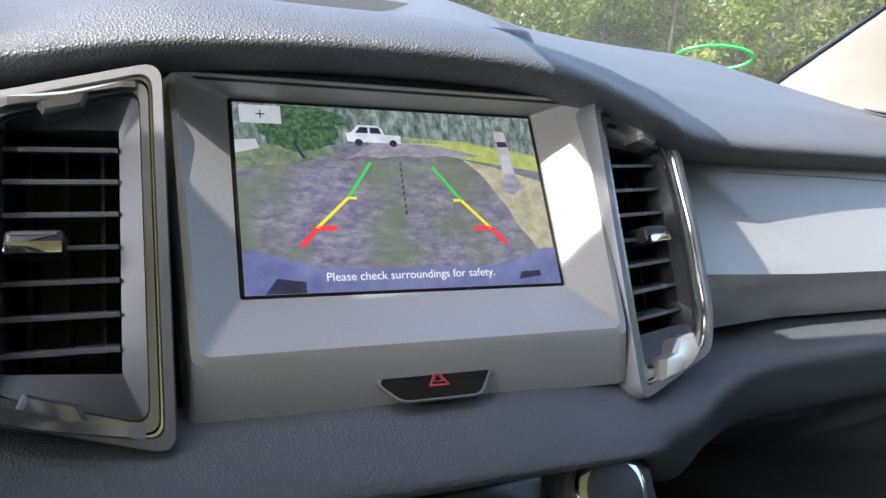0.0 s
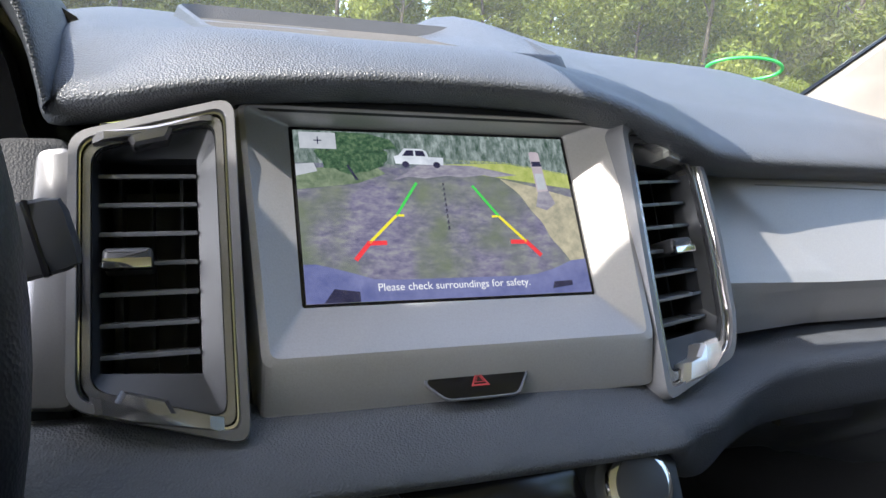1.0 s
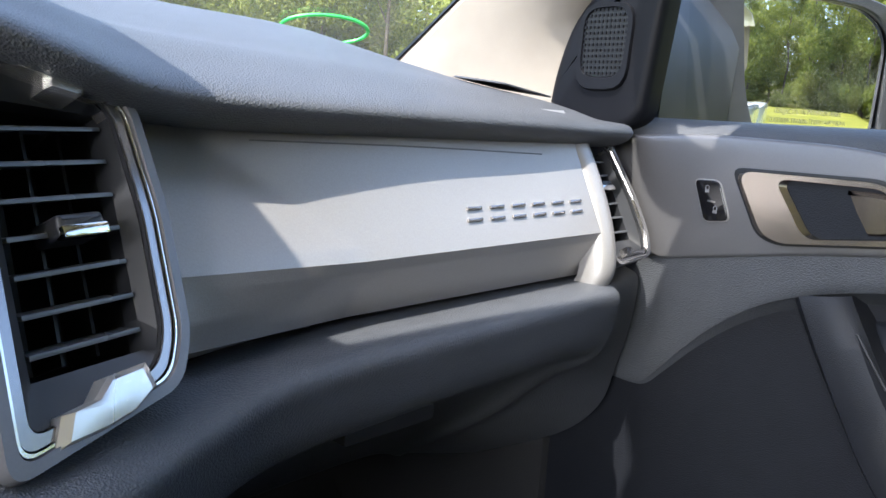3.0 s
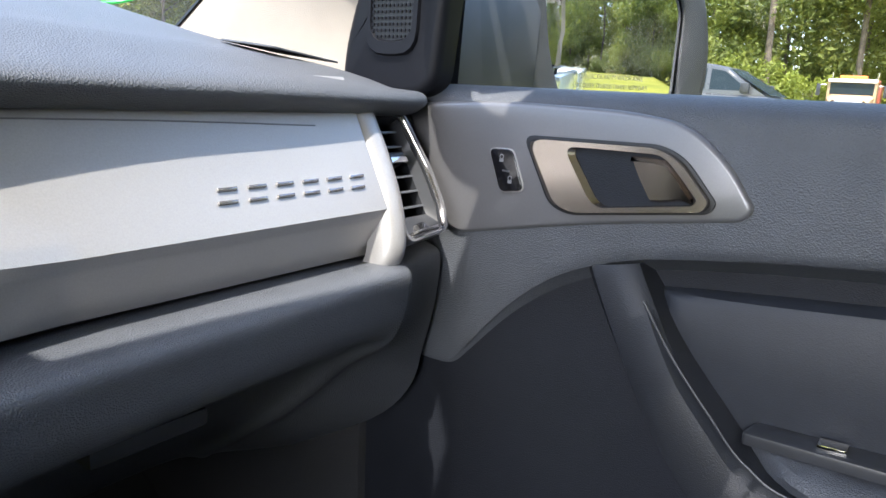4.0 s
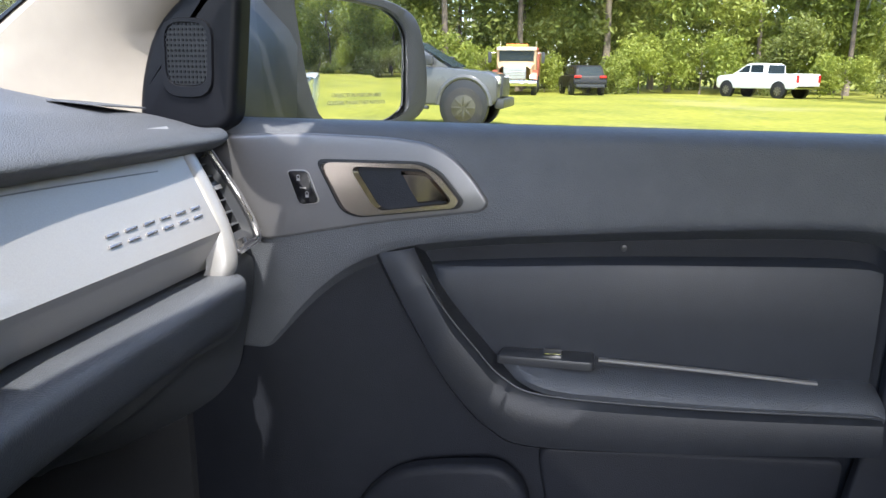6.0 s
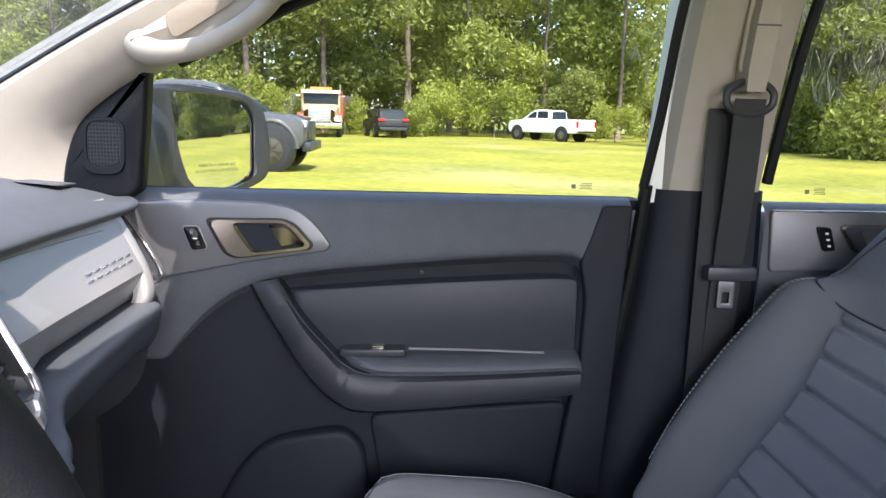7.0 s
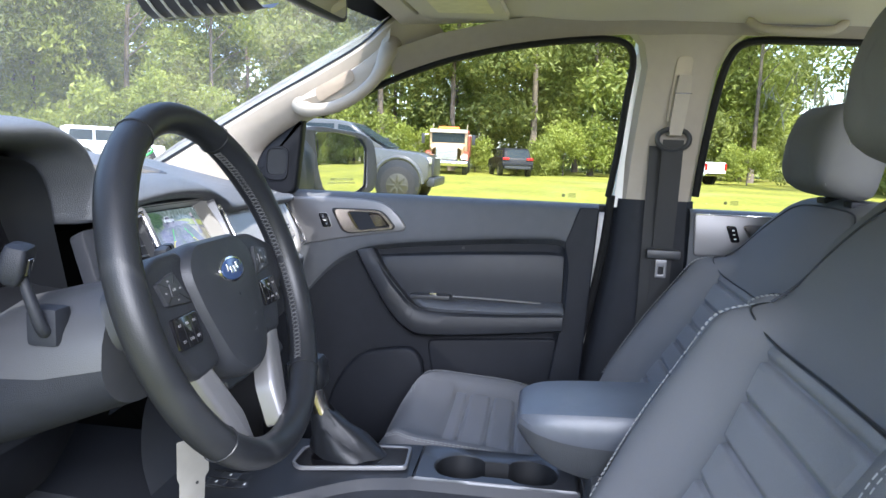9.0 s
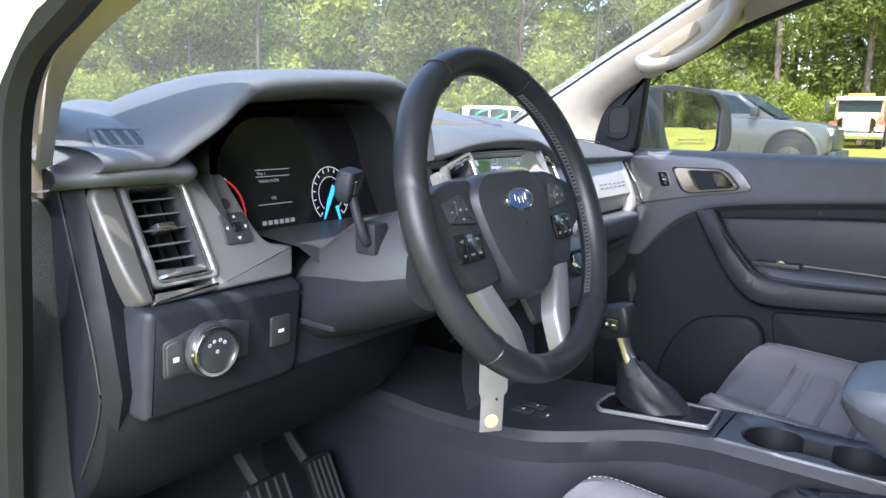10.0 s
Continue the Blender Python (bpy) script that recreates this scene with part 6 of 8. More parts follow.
    put("shoulder_piping", tube(spline([at(x, v, 0.0006) for x, v in ((-0.226, 0.640), (-0.222, 0.70), (-0.205, 0.79), (-0.180, 0.865), (-0.150, 0.905), (-0.10, 0.925), (0, 0.930), (0.10, 0.925), (0.150, 0.905), (0.180, 0.865), (0.205, 0.79), (0.222, 0.70), (0.226, 0.640))], 80), 0.0019, 8), VINYL, "dark piping round the shoulder panel")
    for sx in (-1, 1):
        put("bolster_seam", tube(spline([at(sx * x, v, -0.0002) for x, v in ((0.262, 0.06), (0.268, 0.25), (0.266, 0.45), (0.258, 0.58), (0.252, 0.640))], 40), 0.0014, 6), DEEP)
        for off in (0.0, 0.0062):
            put("stitching", dashes(spline([at(sx * (x - off), v, 0.0030) for x, v in ((0.226, 0.03), (0.242, 0.15), (0.246, 0.30), (0.242, 0.45), (0.232, 0.56), (0.230, 0.62))], 60), 0.0050, 0.0028, 0.0007), STITCH, "pale double stitching")
    # headrest on two posts
    for x in (-0.065, 0.065):
        put("headrest_post", tube([Vector((x, -1.100 + lean + ahead, 1.24)), Vector((x, -1.104 + lean, 1.36 + head_up))], 0.0062, 10), SMOOTH)
        put("post_collar", box(x - 0.02, x + 0.02, -1.118 + lean, -1.078 + lean, 1.296 + lean * 0.5, 1.309 + lean * 0.5, 0.005), LOWER)
    hm = basis(Vector((0, -1.088 + lean, 1.392 + head_up)), (1, 0, 0), (0, -0.20, 1))
    rows = []
    for w, k in [(0.060 * math.sin(radians(a)), math.cos(radians(a)) ** 0.30) for a in (-86, -80, -70, -58, -44, -28, -10, 10, 28, 44, 58, 70, 80, 86)]:
        ring = rounded([(-0.122, -0.082), (0.122, -0.082), (0.140, 0.02), (0.118, 0.092), (-0.118, 0.092), (-0.140, 0.02)], 0.045, 7)
        rows.append([hm @ Vector((q[0] * k, q[1] * k, w - 0.02 * (q[0] / 0.135) ** 2)) for q in ring])
    hr = put("headrest", loft(rows, True, True), CLOTH, "charcoal cloth headrest")
    for sx in (-1, 1):
        for off in (0.0, 0.008):
            pts = [hm @ Vector((sx * (0.098 + off), -0.068 + 0.14 * i / 12, -0.0680 + 0.014 * abs(i / 6 - 1) ** 3 + (0.002 if off else 0))) for i in range(13)]
            put("stitching", dashes(pts, 0.0050, 0.0028, 0.0007), STITCH)
    return s


seat(0.385, 0.0, 0.0, 0.0, "charcoal cloth passenger seat with ribbed centre and pale stitching", ahead=0.016)
seat(-0.385, 0.125, 0.045, 0.012, "charcoal cloth driver seat with ribbed centre and pale stitching", -0.085, 0.06, 0.06, -0.022)
# rear bench, mostly hidden behind the front seats
bench = thing("rear_bench", "dark cloth rear bench seat", "car seat", at=(0, -1.4, 0.6))
f = oparts(bench)
f("cushion", box(-0.62, 0.62, -1.62, -1.15, 0.62, 0.90, 0.05), CLOTH)
f("backrest", box(-0.62, 0.62, -1.76, -1.62, 0.82, 1.30, 0.05), CLOTH)

# ---- steering wheel ----
WC = Vector((-0.372, -0.208, 1.224))
wheel = thing("steering_wheel", "black leather steering wheel with silver spokes and buttons", "steering wheel", at=WC)
WT = radians(20)
WM = basis(WC, (1, 0, 0), (0, math.sin(WT), math.cos(WT)))
f = oparts(wheel)
rim = []
rad = []
for i in range(96):
    a = 2 * math.pi * i / 96
    deg = math.degrees(a)
    rim.append(WM @ Vector((0.177 * math.cos(a), 0.177 * math.sin(a), 0)))
    rad.append(0.0158 + 0.0014 * math.exp(-((deg - 40) / 14) ** 2) + 0.0014 * math.exp(-((deg - 140) / 14) ** 2))
f("rim", tube(rim, rad, 16, 1.08, up=WM.to_3x3() @ Vector((0, 0, 1)), closed=True), LEATHER, "black leather rim")
for deg in (62, 118, 228, 312):
    a = radians(deg)
    ring = [WM @ Vector(((0.177 + 0.0166 * math.cos(t)) * math.cos(a), (0.177 + 0.0166 * math.cos(t)) * math.sin(a), 0.018 * math.sin(t))) for t in [2 * math.pi * k / 16 for k in range(16)]]
    f("rim_seam", tube(ring, 0.0008, 4, closed=True), DEEP)
bm = bmesh.new()
for lo, hi in ((2, 60), (120, 178), (182, 226), (314, 358)):
    k = lo
    while k < hi:
        a0, a1 = radians(k), radians(k + 1.3)
        for s0, s1 in ((-0.004, 0.004), (0.004, -0.004)):
            p, q = (WM @ Vector((0.1603 * math.cos(a), 0.1603 * math.sin(a), z)) for a, z in ((a0, s0), (a1, s1)))
            tube([p, p.lerp(q, 0.5), q], 0.0006, 4, bm=bm)
        k += 1.9
tagged(f("rim_stitching", bm, material("grey_rim_thread", (0.06, 0.062, 0.066), 0.8)), "dark grey cross stitching inside the rim", kind="stuff")
WM = WM @ Matrix.Translation((0.002, 0, -0.014))  # the hub sits below the rim
hub_o = [(-0.080, 0.026), (-0.056, 0.050), (0.056, 0.050), (0.080, 0.026), (0.070, -0.025), (0.046, -0.080), (0.020, -0.098), (-0.020, -0.098), (-0.046, -0.080), (-0.070, -0.025)]
hub = rounded(hub_o, 0.022, 4)
f("airbag_cover", loft([[WM @ Vector((q[0] * k, -0.015 + (q[1] + 0.015) * k, w)) for q in hub] for w, k in ((-0.03, 0.96), (0.0, 1.0), (0.010, 0.985), (0.016, 0.93), (0.020, 0.7), (0.022, 0.3), (0.0222, 0.02))], True), HUB, "black grained airbag cover")
bd = [(0.027 * math.cos(2 * math.pi * k / 40), 0.0125 * math.sin(2 * math.pi * k / 40)) for k in range(40)]
BM2 = WM @ Matrix.Translation((0.0, 0.012, 0.0195))
f("badge_rim", slab([(x * 1.06, y * 1.1) for x, y in bd], 0.0035, 0.001, BM2), CHROME, "chrome oval rim")
f("badge_oval", slab([(x * 0.95, y * 0.9) for x, y in bd], 0.0042, 0.0006, BM2), material("blue_enamel", (0.035, 0.06, 0.14), 0.12), "dark blue oval badge")
bb = bmesh.new()
for a, b in ((-0.011, 0.003), (-0.004, 0.0), (0.004, 0.0), (0.011, 0.003)):
    box(a - 0.0016, a + 0.0016, b - 0.0040, b + 0.0030, 0.0040, 0.0046, 0, BM2, bb)
f("badge_bars", bb, CHROME, "plain bright bars")
words("airbag_text", "AIRBAG", 0.0075, Matrix.Translation(-WC) @ WM @ Matrix.Translation((0.012, -0.040, 0.0212)), SMOOTH, wheel)
words("airbag_text", "SRS", 0.0065, Matrix.Translation(-WC) @ WM @ Matrix.Translation((0.012, -0.056, 0.0208)), SMOOTH, wheel)
f("hub_back", loft([[WM @ Vector((q[0] * k, q[1] * k - 0.01, w)) for q in hub] for w, k in ((-0.10, 0.5), (-0.06, 0.75), (-0.03, 0.95))], True, True), SMOOTH)
for sx in (-1, 1):
    pod_o = rounded([(sx * 0.062, 0.046), (sx * 0.105, 0.046), (sx * 0.165, 0.024), (sx * 0.166, -0.018), (sx * 0.128, -0.040), (sx * 0.105, -0.076), (sx * 0.055, -0.072)], 0.012, 3)
    f("spoke_pod", slab(pod_o, 0.030, 0.007, WM @ Matrix.Translation((0, 0, -0.022)), 3), HUB, "charcoal button pod")
    sp_o = rounded([(sx * 0.078, -0.058), (sx * 0.104, -0.070), (sx * 0.066, -0.150), (sx * 0.052, -0.170), (sx * 0.036, -0.172), (sx * 0.040, -0.125)], 0.008, 3)
    f("lower_spoke", slab(sp_o, 0.022, 0.006, WM @ Matrix.Translation((0, 0, -0.016)), 3), GUNMETAL, "satin silver lower spoke")
    # five-way pad, one raised key with four joints and a middle button
    key = [(sx * 0.129, 0.0215), (sx * 0.096, 0.0280), (sx * 0.079, -0.0045), (sx * 0.122, -0.0010)]
    mid = Vector((sx * 0.105, 0.0118))
    f("pad_key", slab(rounded(key, 0.003), 0.005, 0.0015, WM @ Matrix.Translation((0, 0, 0.007))), SMOOTH, "black five-way key")
    for k in key:
        q = mid.lerp(Vector(k), 0.94)
        dq = (q - mid).normalized()
        side = Vector((-dq.y, dq.x)) * 0.0005
        f("key_joint", slab([(mid + side)[:], (q + side)[:], (q - side)[:], (mid - side)[:]], 0.0003, 0, WM @ Matrix.Translation((0, 0, 0.0120))), DEEP)
    f("ok_button", slab(rounded([(mid.x - 0.007, mid.y - 0.006), (mid.x + 0.006, mid.y - 0.0065), (mid.x + 0.007, mid.y + 0.006), (mid.x - 0.006, mid.y + 0.0065)], 0.002), 0.0012, 0.0004, WM @ Matrix.Translation((0, 0, 0.0118))), SMOOTH)
    words("button_text", "OK", 0.0040, Matrix.Translation(-WC) @ WM @ Matrix.Translation((mid.x, mid.y, 0.0131)), DIMPRINT, wheel, 0.0001)
    for a, k2 in zip((0, 1, 2, 3), range(4)):
        q = mid.lerp((Vector(key[k2]) + Vector(key[(k2 + 1) % 4])) / 2, 0.68)
        f("button_mark", box(q.x - 0.0014, q.x + 0.0014, q.y - 0.0008, q.y + 0.0008, 0.0119, 0.0123, 0, WM), DIMPRINT)
    qc = Vector((sx * 0.102, -0.0265, 0))
    f("cruise_pad", slab(rounded([(qc.x - 0.022, qc.y - 0.016), (qc.x + 0.020, qc.y - 0.016), (qc.x + 0.023, qc.y + 0.014), (qc.x - 0.022, qc.y + 0.014)], 0.004), 0.004, 0.001, WM @ Matrix.Translation((0, 0, 0.008))), PIANO, "gloss black cruise buttons")
    for k, txt in enumerate(("SET", "RES", "ON", "SET", "CAN", "OFF")):
        words("button_text", txt, 0.0036, Matrix.Translation(-WC) @ WM @ Matrix.Translation((qc.x - 0.0135 + (k % 3) * 0.0135, qc.y + (0.006 if k < 3 else -0.009), 0.0121)), DIMPRINT, wheel, 0.0001)
    for x in (-0.0075, 0.0075):
        f("button_gap", box(qc.x + x - 0.0004, qc.x + x + 0.0004, qc.y - 0.015, qc.y + 0.013, 0.0115, 0.0122, 0, WM), DEEP)

# column, stalk and ignition tag
col = thing("steering_column", "grey and black steering column cover with a stalk", "steering column", at=(-0.385, 0.0, 1.13))
f = oparts(col)
rows, rows2 = [], []
for y, z, w, h, dz in ((0.13, 1.055, 0.040, 0.060, 0.030), (0.07, 1.076, 0.062, 0.085, 0.045), (0.0, 1.100, 0.085, 0.105, 0.034), (-0.07, 1.128, 0.088, 0.095, 0.012), (-0.125, 1.150, 0.078, 0.084, 0.0)):
    a0 = math.asin((dz / (h * 0.95)) ** 1.25)
    rows.append([Vector((-0.385 + w * math.cos(a) * 1.05, y, z + h * 0.95 * math.sin(a) ** 0.8)) for a in [a0 + (math.pi - 2 * a0) * k / 14 for k in range(15)]])
    rows2.append([Vector((-0.385 + w * math.cos(a) * 1.04, y, z + (0.052 * math.sin(a) if math.sin(a) < 0 else h * 0.95 * abs(math.sin(a)) ** 0.8))) for a in [math.pi - a0 + (math.pi + 2 * a0) * k / 16 for k in range(17)]])
f("upper_cover", loft(rows), COLUMN, "satin dark grey upper cover")
f("lower_cover", loft(rows2), LOWER, "black lower cover")
f("front_cap", loft([rows[-1] + rows2[-1][1:-1]] + [[q * 0.5 + Vector((-0.385, -0.14, 1.20)) * 0.5 for q in rows[-1] + rows2[-1][1:-1]]], True), SMOOTH)
f("stalk_socket", box(-0.4735, -0.448, -0.085, -0.053, 1.170, 1.208, 0.006), LOWER)
f("stalk", tube(spline([(-0.460, -0.068, 1.186), (-0.476, -0.074, 1.188), (-0.483, -0.070, 1.210), (-0.484, -0.060, 1.240)], 14), [0.0072 - 0.00015 * i for i in range(15)], 10), LOWER, "black stalk")
SH = basis((-0.486, -0.056, 1.248), (1, 0.35, 0.05), (-0.35, 1, 0.25))
f("stalk_head", loft([[SH @ Vector((x * k, y * k, w)) for x, y in [q[:2] for q in rounded([(-0.019, -0.011), (0.019, -0.011), (0.017, 0.011), (-0.017, 0.011)], 0.007, 4)]] for w, k in ((-0.016, 0.55), (-0.011, 0.85), (0.0, 1.0), (0.014, 1.0), (0.020, 0.86), (0.022, 0.55))], True, True), LOWER, "black stalk head")
f("stalk_switch", box(-0.010, 0.002, -0.0135, -0.010, -0.004, 0.012, 0.0015, SH), PIANO)
f("wiper_stalk", tube(spline([(-0.300, -0.062, 1.168), (-0.268, -0.060, 1.180), (-0.240, -0.055, 1.202), (-0.222, -0.050, 1.214)], 14), [0.0095 - 0.0002 * i for i in range(15)], 10), SMOOTH, "black wiper stalk")
f("wiper_stalk_head", box(-0.010, 0.018, -0.015, 0.015, -0.010, 0.010, 0.007, basis((-0.205, -0.050, 1.217), (1, 0.1, 0.25), (-0.1, 0.2, 1))), SMOOTH, "black stalk head")
f("stalk_ring", box(0.003, 0.006, -0.0154, 0.0154, -0.0104, 0.0104, 0.006, basis((-0.205, -0.050, 1.217), (1, 0.1, 0.25), (-0.1, 0.2, 1))), PIANO)
f("release_lever", box(-0.455, -0.43, 0.0, 0.08, 1.060, 1.070, 0.004), LOWER, "black release lever")
tag = thing("key_tag", "white paper key tag with a yellow spot hanging from the ignition", "key tag", at=(-0.25, -0.11, 0.95))
f = oparts(tag)
TM = basis((-0.25, -0.108, 0.93), (0.75, -0.62, 0), (0.02, 0.0, 1))
f("card", slab(rounded([(-0.018, -0.042), (0.015, -0.042), (0.017, 0.012), (0.022, 0.016), (0.022, 0.065), (-0.020, 0.065), (-0.020, 0.016), (-0.017, 0.010)], 0.003), 0.0012, 0.0003, TM), material("clear_white_card", (0.17, 0.165, 0.15), 0.4), "translucent white card")
f("spot", disc(0.010, 0.0016, 20, 0, TM @ Matrix.Translation((-0.001, -0.026, 0))), material("pale_yellow_spot", (0.45, 0.36, 0.20), 0.6))
f("hole", disc(0.0022, 0.0016, 12, 0, TM @ Matrix.Translation((0.006, 0.006, 0))), DEEP)
f("cord", tube([TM @ Vector((0, 0.064, 0)), (-0.26, -0.09, 1.03), (-0.27, -0.06, 1.10)], 0.0015, 6), DARKGREY)

# ---- centre console ----
console = thing("centre_console", "dark grey centre console with cup holders", "console", at=(0.03, -0.3, 0.7))
f = oparts(console)
rows = []
for y, z, w0, w1 in ((0.50, 0.845, -0.150, 0.120), (0.20, 0.845, -0.154, 0.120), (0.08, 0.840, -0.156, 0.125), (-0.05, 0.846, -0.156, 0.128), (-0.12, 0.852, -0.146, 0.128), (-0.18, 0.857, -0.115, 0.122), (-0.24, 0.861, -0.072, 0.116), (-0.29, 0.864, -0.048, 0.112), (-0.355, 0.868, -0.042, 0.110)):
    rows.append([Vector((x, y, zz)) for x, zz in ((w0 + 0.003, z - 0.050), (w0 - 0.001, z - 0.014), (w0 + 0.010, z), (0.01, z + 0.003), (w1 - 0.012, z), (w1, z - 0.014), (w1 + 0.006, z - 0.06))])
f("console_body", loft([list(c) for c in zip(*[spline([r[k] for r in rows], 24) for k in range(7)])]), HUB, "satin black console top")
for sx, k in ((-1, 0), (1, 1)):
    f("console_side", loft([spline([(w[k] + sx * 0.014, y, 0.565), (w[k] + sx * 0.010, y, 0.70), (w[k] + sx * 0.005, y, zt - 0.085), (w[k] - sx * 0.003, y, zt - 0.048)], 8) for y, zt, w in ((0.50, 0.845, (-0.15, 0.12)), (0.20, 0.845, (-0.154, 0.12)), (0.08, 0.840, (-0.156, 0.125)), (-0.05, 0.846, (-0.156, 0.128)), (-0.12, 0.852, (-0.146, 0.128)), (-0.18, 0.857, (-0.115, 0.122)), (-0.24, 0.861, (-0.072, 0.116)), (-0.29, 0.864, (-0.048, 0.112)), (-0.355, 0.868, (-0.042, 0.110)), (-0.62, 0.868, (-0.040, 0.110)))]), LOWER)
# riser from the console up to the dashboard
f("console_riser", loft([spline([(x, 0.02, 0.840), (x, 0.035, 0.90), (x * 0.98, 0.03, 0.98), (x * 0.95, 0.0, 1.05)], 12) for x in (-0.12, -0.06, 0.02, 0.08, 0.125)]), SMOOTH, "black lower dashboard centre")
# gear selector plate
ring_o = rounded([(-0.014, -0.345), (0.068, -0.340), (0.074, -0.175), (0.055, -0.155), (-0.005, -0.155), (-0.026, -0.172)], 0.010, 4)
ring_i = rounded([(-0.009, -0.340), (0.063, -0.335), (0.069, -0.178), (0.052, -0.160), (-0.003, -0.160), (-0.021, -0.175)], 0.008, 4)
f("selector_frame", ring_plate(ring_o, ring_i, 0.006, Matrix.Translation((0, 0, 0.862)) @ Matrix.Rotation(radians(-4), 4, "X") @ Matrix.Translation((0, 0, -0.014)), 0.002), GUNMETAL, "satin grey frame round the selector")
f("selector_plate", slab(ring_i, 0.003, 0, Matrix.Translation((0, 0, 0.862)) @ Matrix.Rotation(radians(-4), 4, "X") @ Matrix.Translation((0, 0, -0.013))), PIANO)
for k in range(4):
    f("selector_mark", box(-0.016, -0.011, -0.20 - k * 0.028, -0.194 - k * 0.028, 0.8640 + k * 0.002, 0.8646 + k * 0.002, 0), PRINT)
for k, (a, b) in enumerate(((0, 0), (0.026, -0.012), (0.0, -0.045), (0.026, -0.057))):
    f("console_button", box(-0.085 + a, -0.063 + a, -0.075 + b, -0.045 + b, 0.846, 0.8525, 0.002), SMOOTH)
    f("button_mark", box(-0.077 + a, -0.071 + a, -0.062 + b, -0.059 + b, 0.8522, 0.8528, 0), PRINT)
for k in range(3):
    f("button_divider", box(-0.088 + k * 0.026, -0.0865 + k * 0.026, -0.10, -0.04, 0.8505, 0.8522, 0), CHROME)
# cup holders: a frame with two deep wells
cup_i = []
for cy, a0 in ((-0.430, -52), (-0.536, 128)):
    cup_i += [Vector((0.019 + 0.043 * math.cos(radians(a0 + 284 * k / 20)), cy + 0.043 * math.sin(radians(a0 + 284 * k / 20)), 0)) for k in range(21)]
cup_o = []
for q in cup_i:
    k = min((0.0765 if q.x > 0.019 else 0.053) / max(abs(q.x - 0.019), 1e-6), 0.127 / max(abs(q.y + 0.483), 1e-6))
    cup_o.append(Vector((0.019 + (q.x - 0.019) * k, -0.483 + (q.y + 0.483) * k, 0)))
for cx, cy in ((-0.034, -0.61), (0.0955, -0.61), (0.0955, -0.356), (-0.034, -0.356)):
    k = min(range(len(cup_o)), key=lambda i: (cup_o[i].x - cx) ** 2 + (cup_o[i].y - cy) ** 2)
    cup_o[k] = Vector((cx, cy, 0))
f("cup_frame", ring_plate(cup_o, cup_i, 0.010, Matrix.Translation((0, 0, 0.862)), 0.004), DARKGREY, "satin grey cup holder frame")
f("cup_well", loft([[Vector((0.0175 + (q[0] - 0.0175) * k, -0.483 + (q[1] + 0.483) * k, z)) for q in cup_i] for z, k in ((0.871, 1.0), (0.85, 0.985), (0.79, 0.95), (0.789, 0.02))], True), DEEP, "deep black wells")
f("cup_tab", box(-0.006, 0.006, -0.452, -0.438, 0.815, 0.845, 0.003), PRINT, "pale grey spring tab")
f("console_rear", box(-0.075, 0.115, -1.0, -0.612, 0.58, 0.872, 0.02), PLASTIC)
f("frame_side", loft([[Vector((x, y, z)) for x, z in ((-0.032, 0.8705), (-0.043, 0.855), (-0.039, 0.819), (-0.045, 0.78))] for y in (-0.350, -0.612)]), HUB)

# gear lever
gear = thing("gear_lever", "automatic gear lever with black knob and leather boot", "gear lever", at=(0.04, -0.23, 0.87))
f = oparts(gear)
rows = []
for y, z, a, b in ((-0.245, 0.868, 0.040, 0.066), (-0.235, 0.880, 0.037, 0.060), (-0.222, 0.900, 0.030, 0.046), (-0.206, 0.922, 0.022, 0.030), (-0.194, 0.942, 0.015, 0.018)):
    rows.append([Vector((0.036 + a * math.cos(t) * (1 + 0.10 * math.sin(5 * t + y * 60)), y + b * math.sin(t) * (1 + 0.10 * math.cos(4 * t + z * 80)), z + 0.004 * math.sin(3 * t + z * 90))) for t in [2 * math.pi * k / 28 for k in range(28)]])
f("boot", loft([list(c) for c in zip(*[spline([r[k] for r in rows], 18) for k in range(28)])], False), LEATHER, "crumpled black leather boot")
f("boot_back", loft([[q for q in r] for r in rows], True), LEATHER)
f("collar", tube([(0.035, -0.196, 0.930), (0.034, -0.187, 0.950), (0.033, -0.177, 0.980)], [0.016, 0.0135, 0.0155], 14), BRUSHED, "bright metal collar")
KM = basis((0.033, -0.170, 1.000), (1, 0, 0), (0, 0.25, 1))
f("knob", loft([[KM @ Vector((q[0] * k, w, q[1] * k)) for q in rounded([(-0.021, -0.034), (0.021, -0.034), (0.023, 0.030), (-0.023, 0.030)], 0.012, 4)] for w, k in ((-0.026, 0.70), (-0.020, 0.90), (0.0, 1.0), (0.016, 1.0), (0.024, 0.9), (0.028, 0.6))], True, True), LEATHER, "black leather knob")
f("side_button", slab(rounded([(-0.016, -0.012), (0.014, -0.012), (0.016, 0.010), (-0.016, 0.010)], 0.006), 0.004, 0.001, basis((0.0105, -0.168, 1.000), (0, -1, 0), (0, 0, 1))), PIANO)
f("button_mark", box(0.0060, 0.0066, -0.166, -0.160, 0.9985, 1.0000, 0), PRINT)
f("button_mark", box(0.0060, 0.0066, -0.164, -0.162, 0.9963, 1.0023, 0), PRINT)
f("button_mark", box(0.0060, 0.0066, -0.178, -0.172, 0.9985, 1.0000, 0), PRINT)

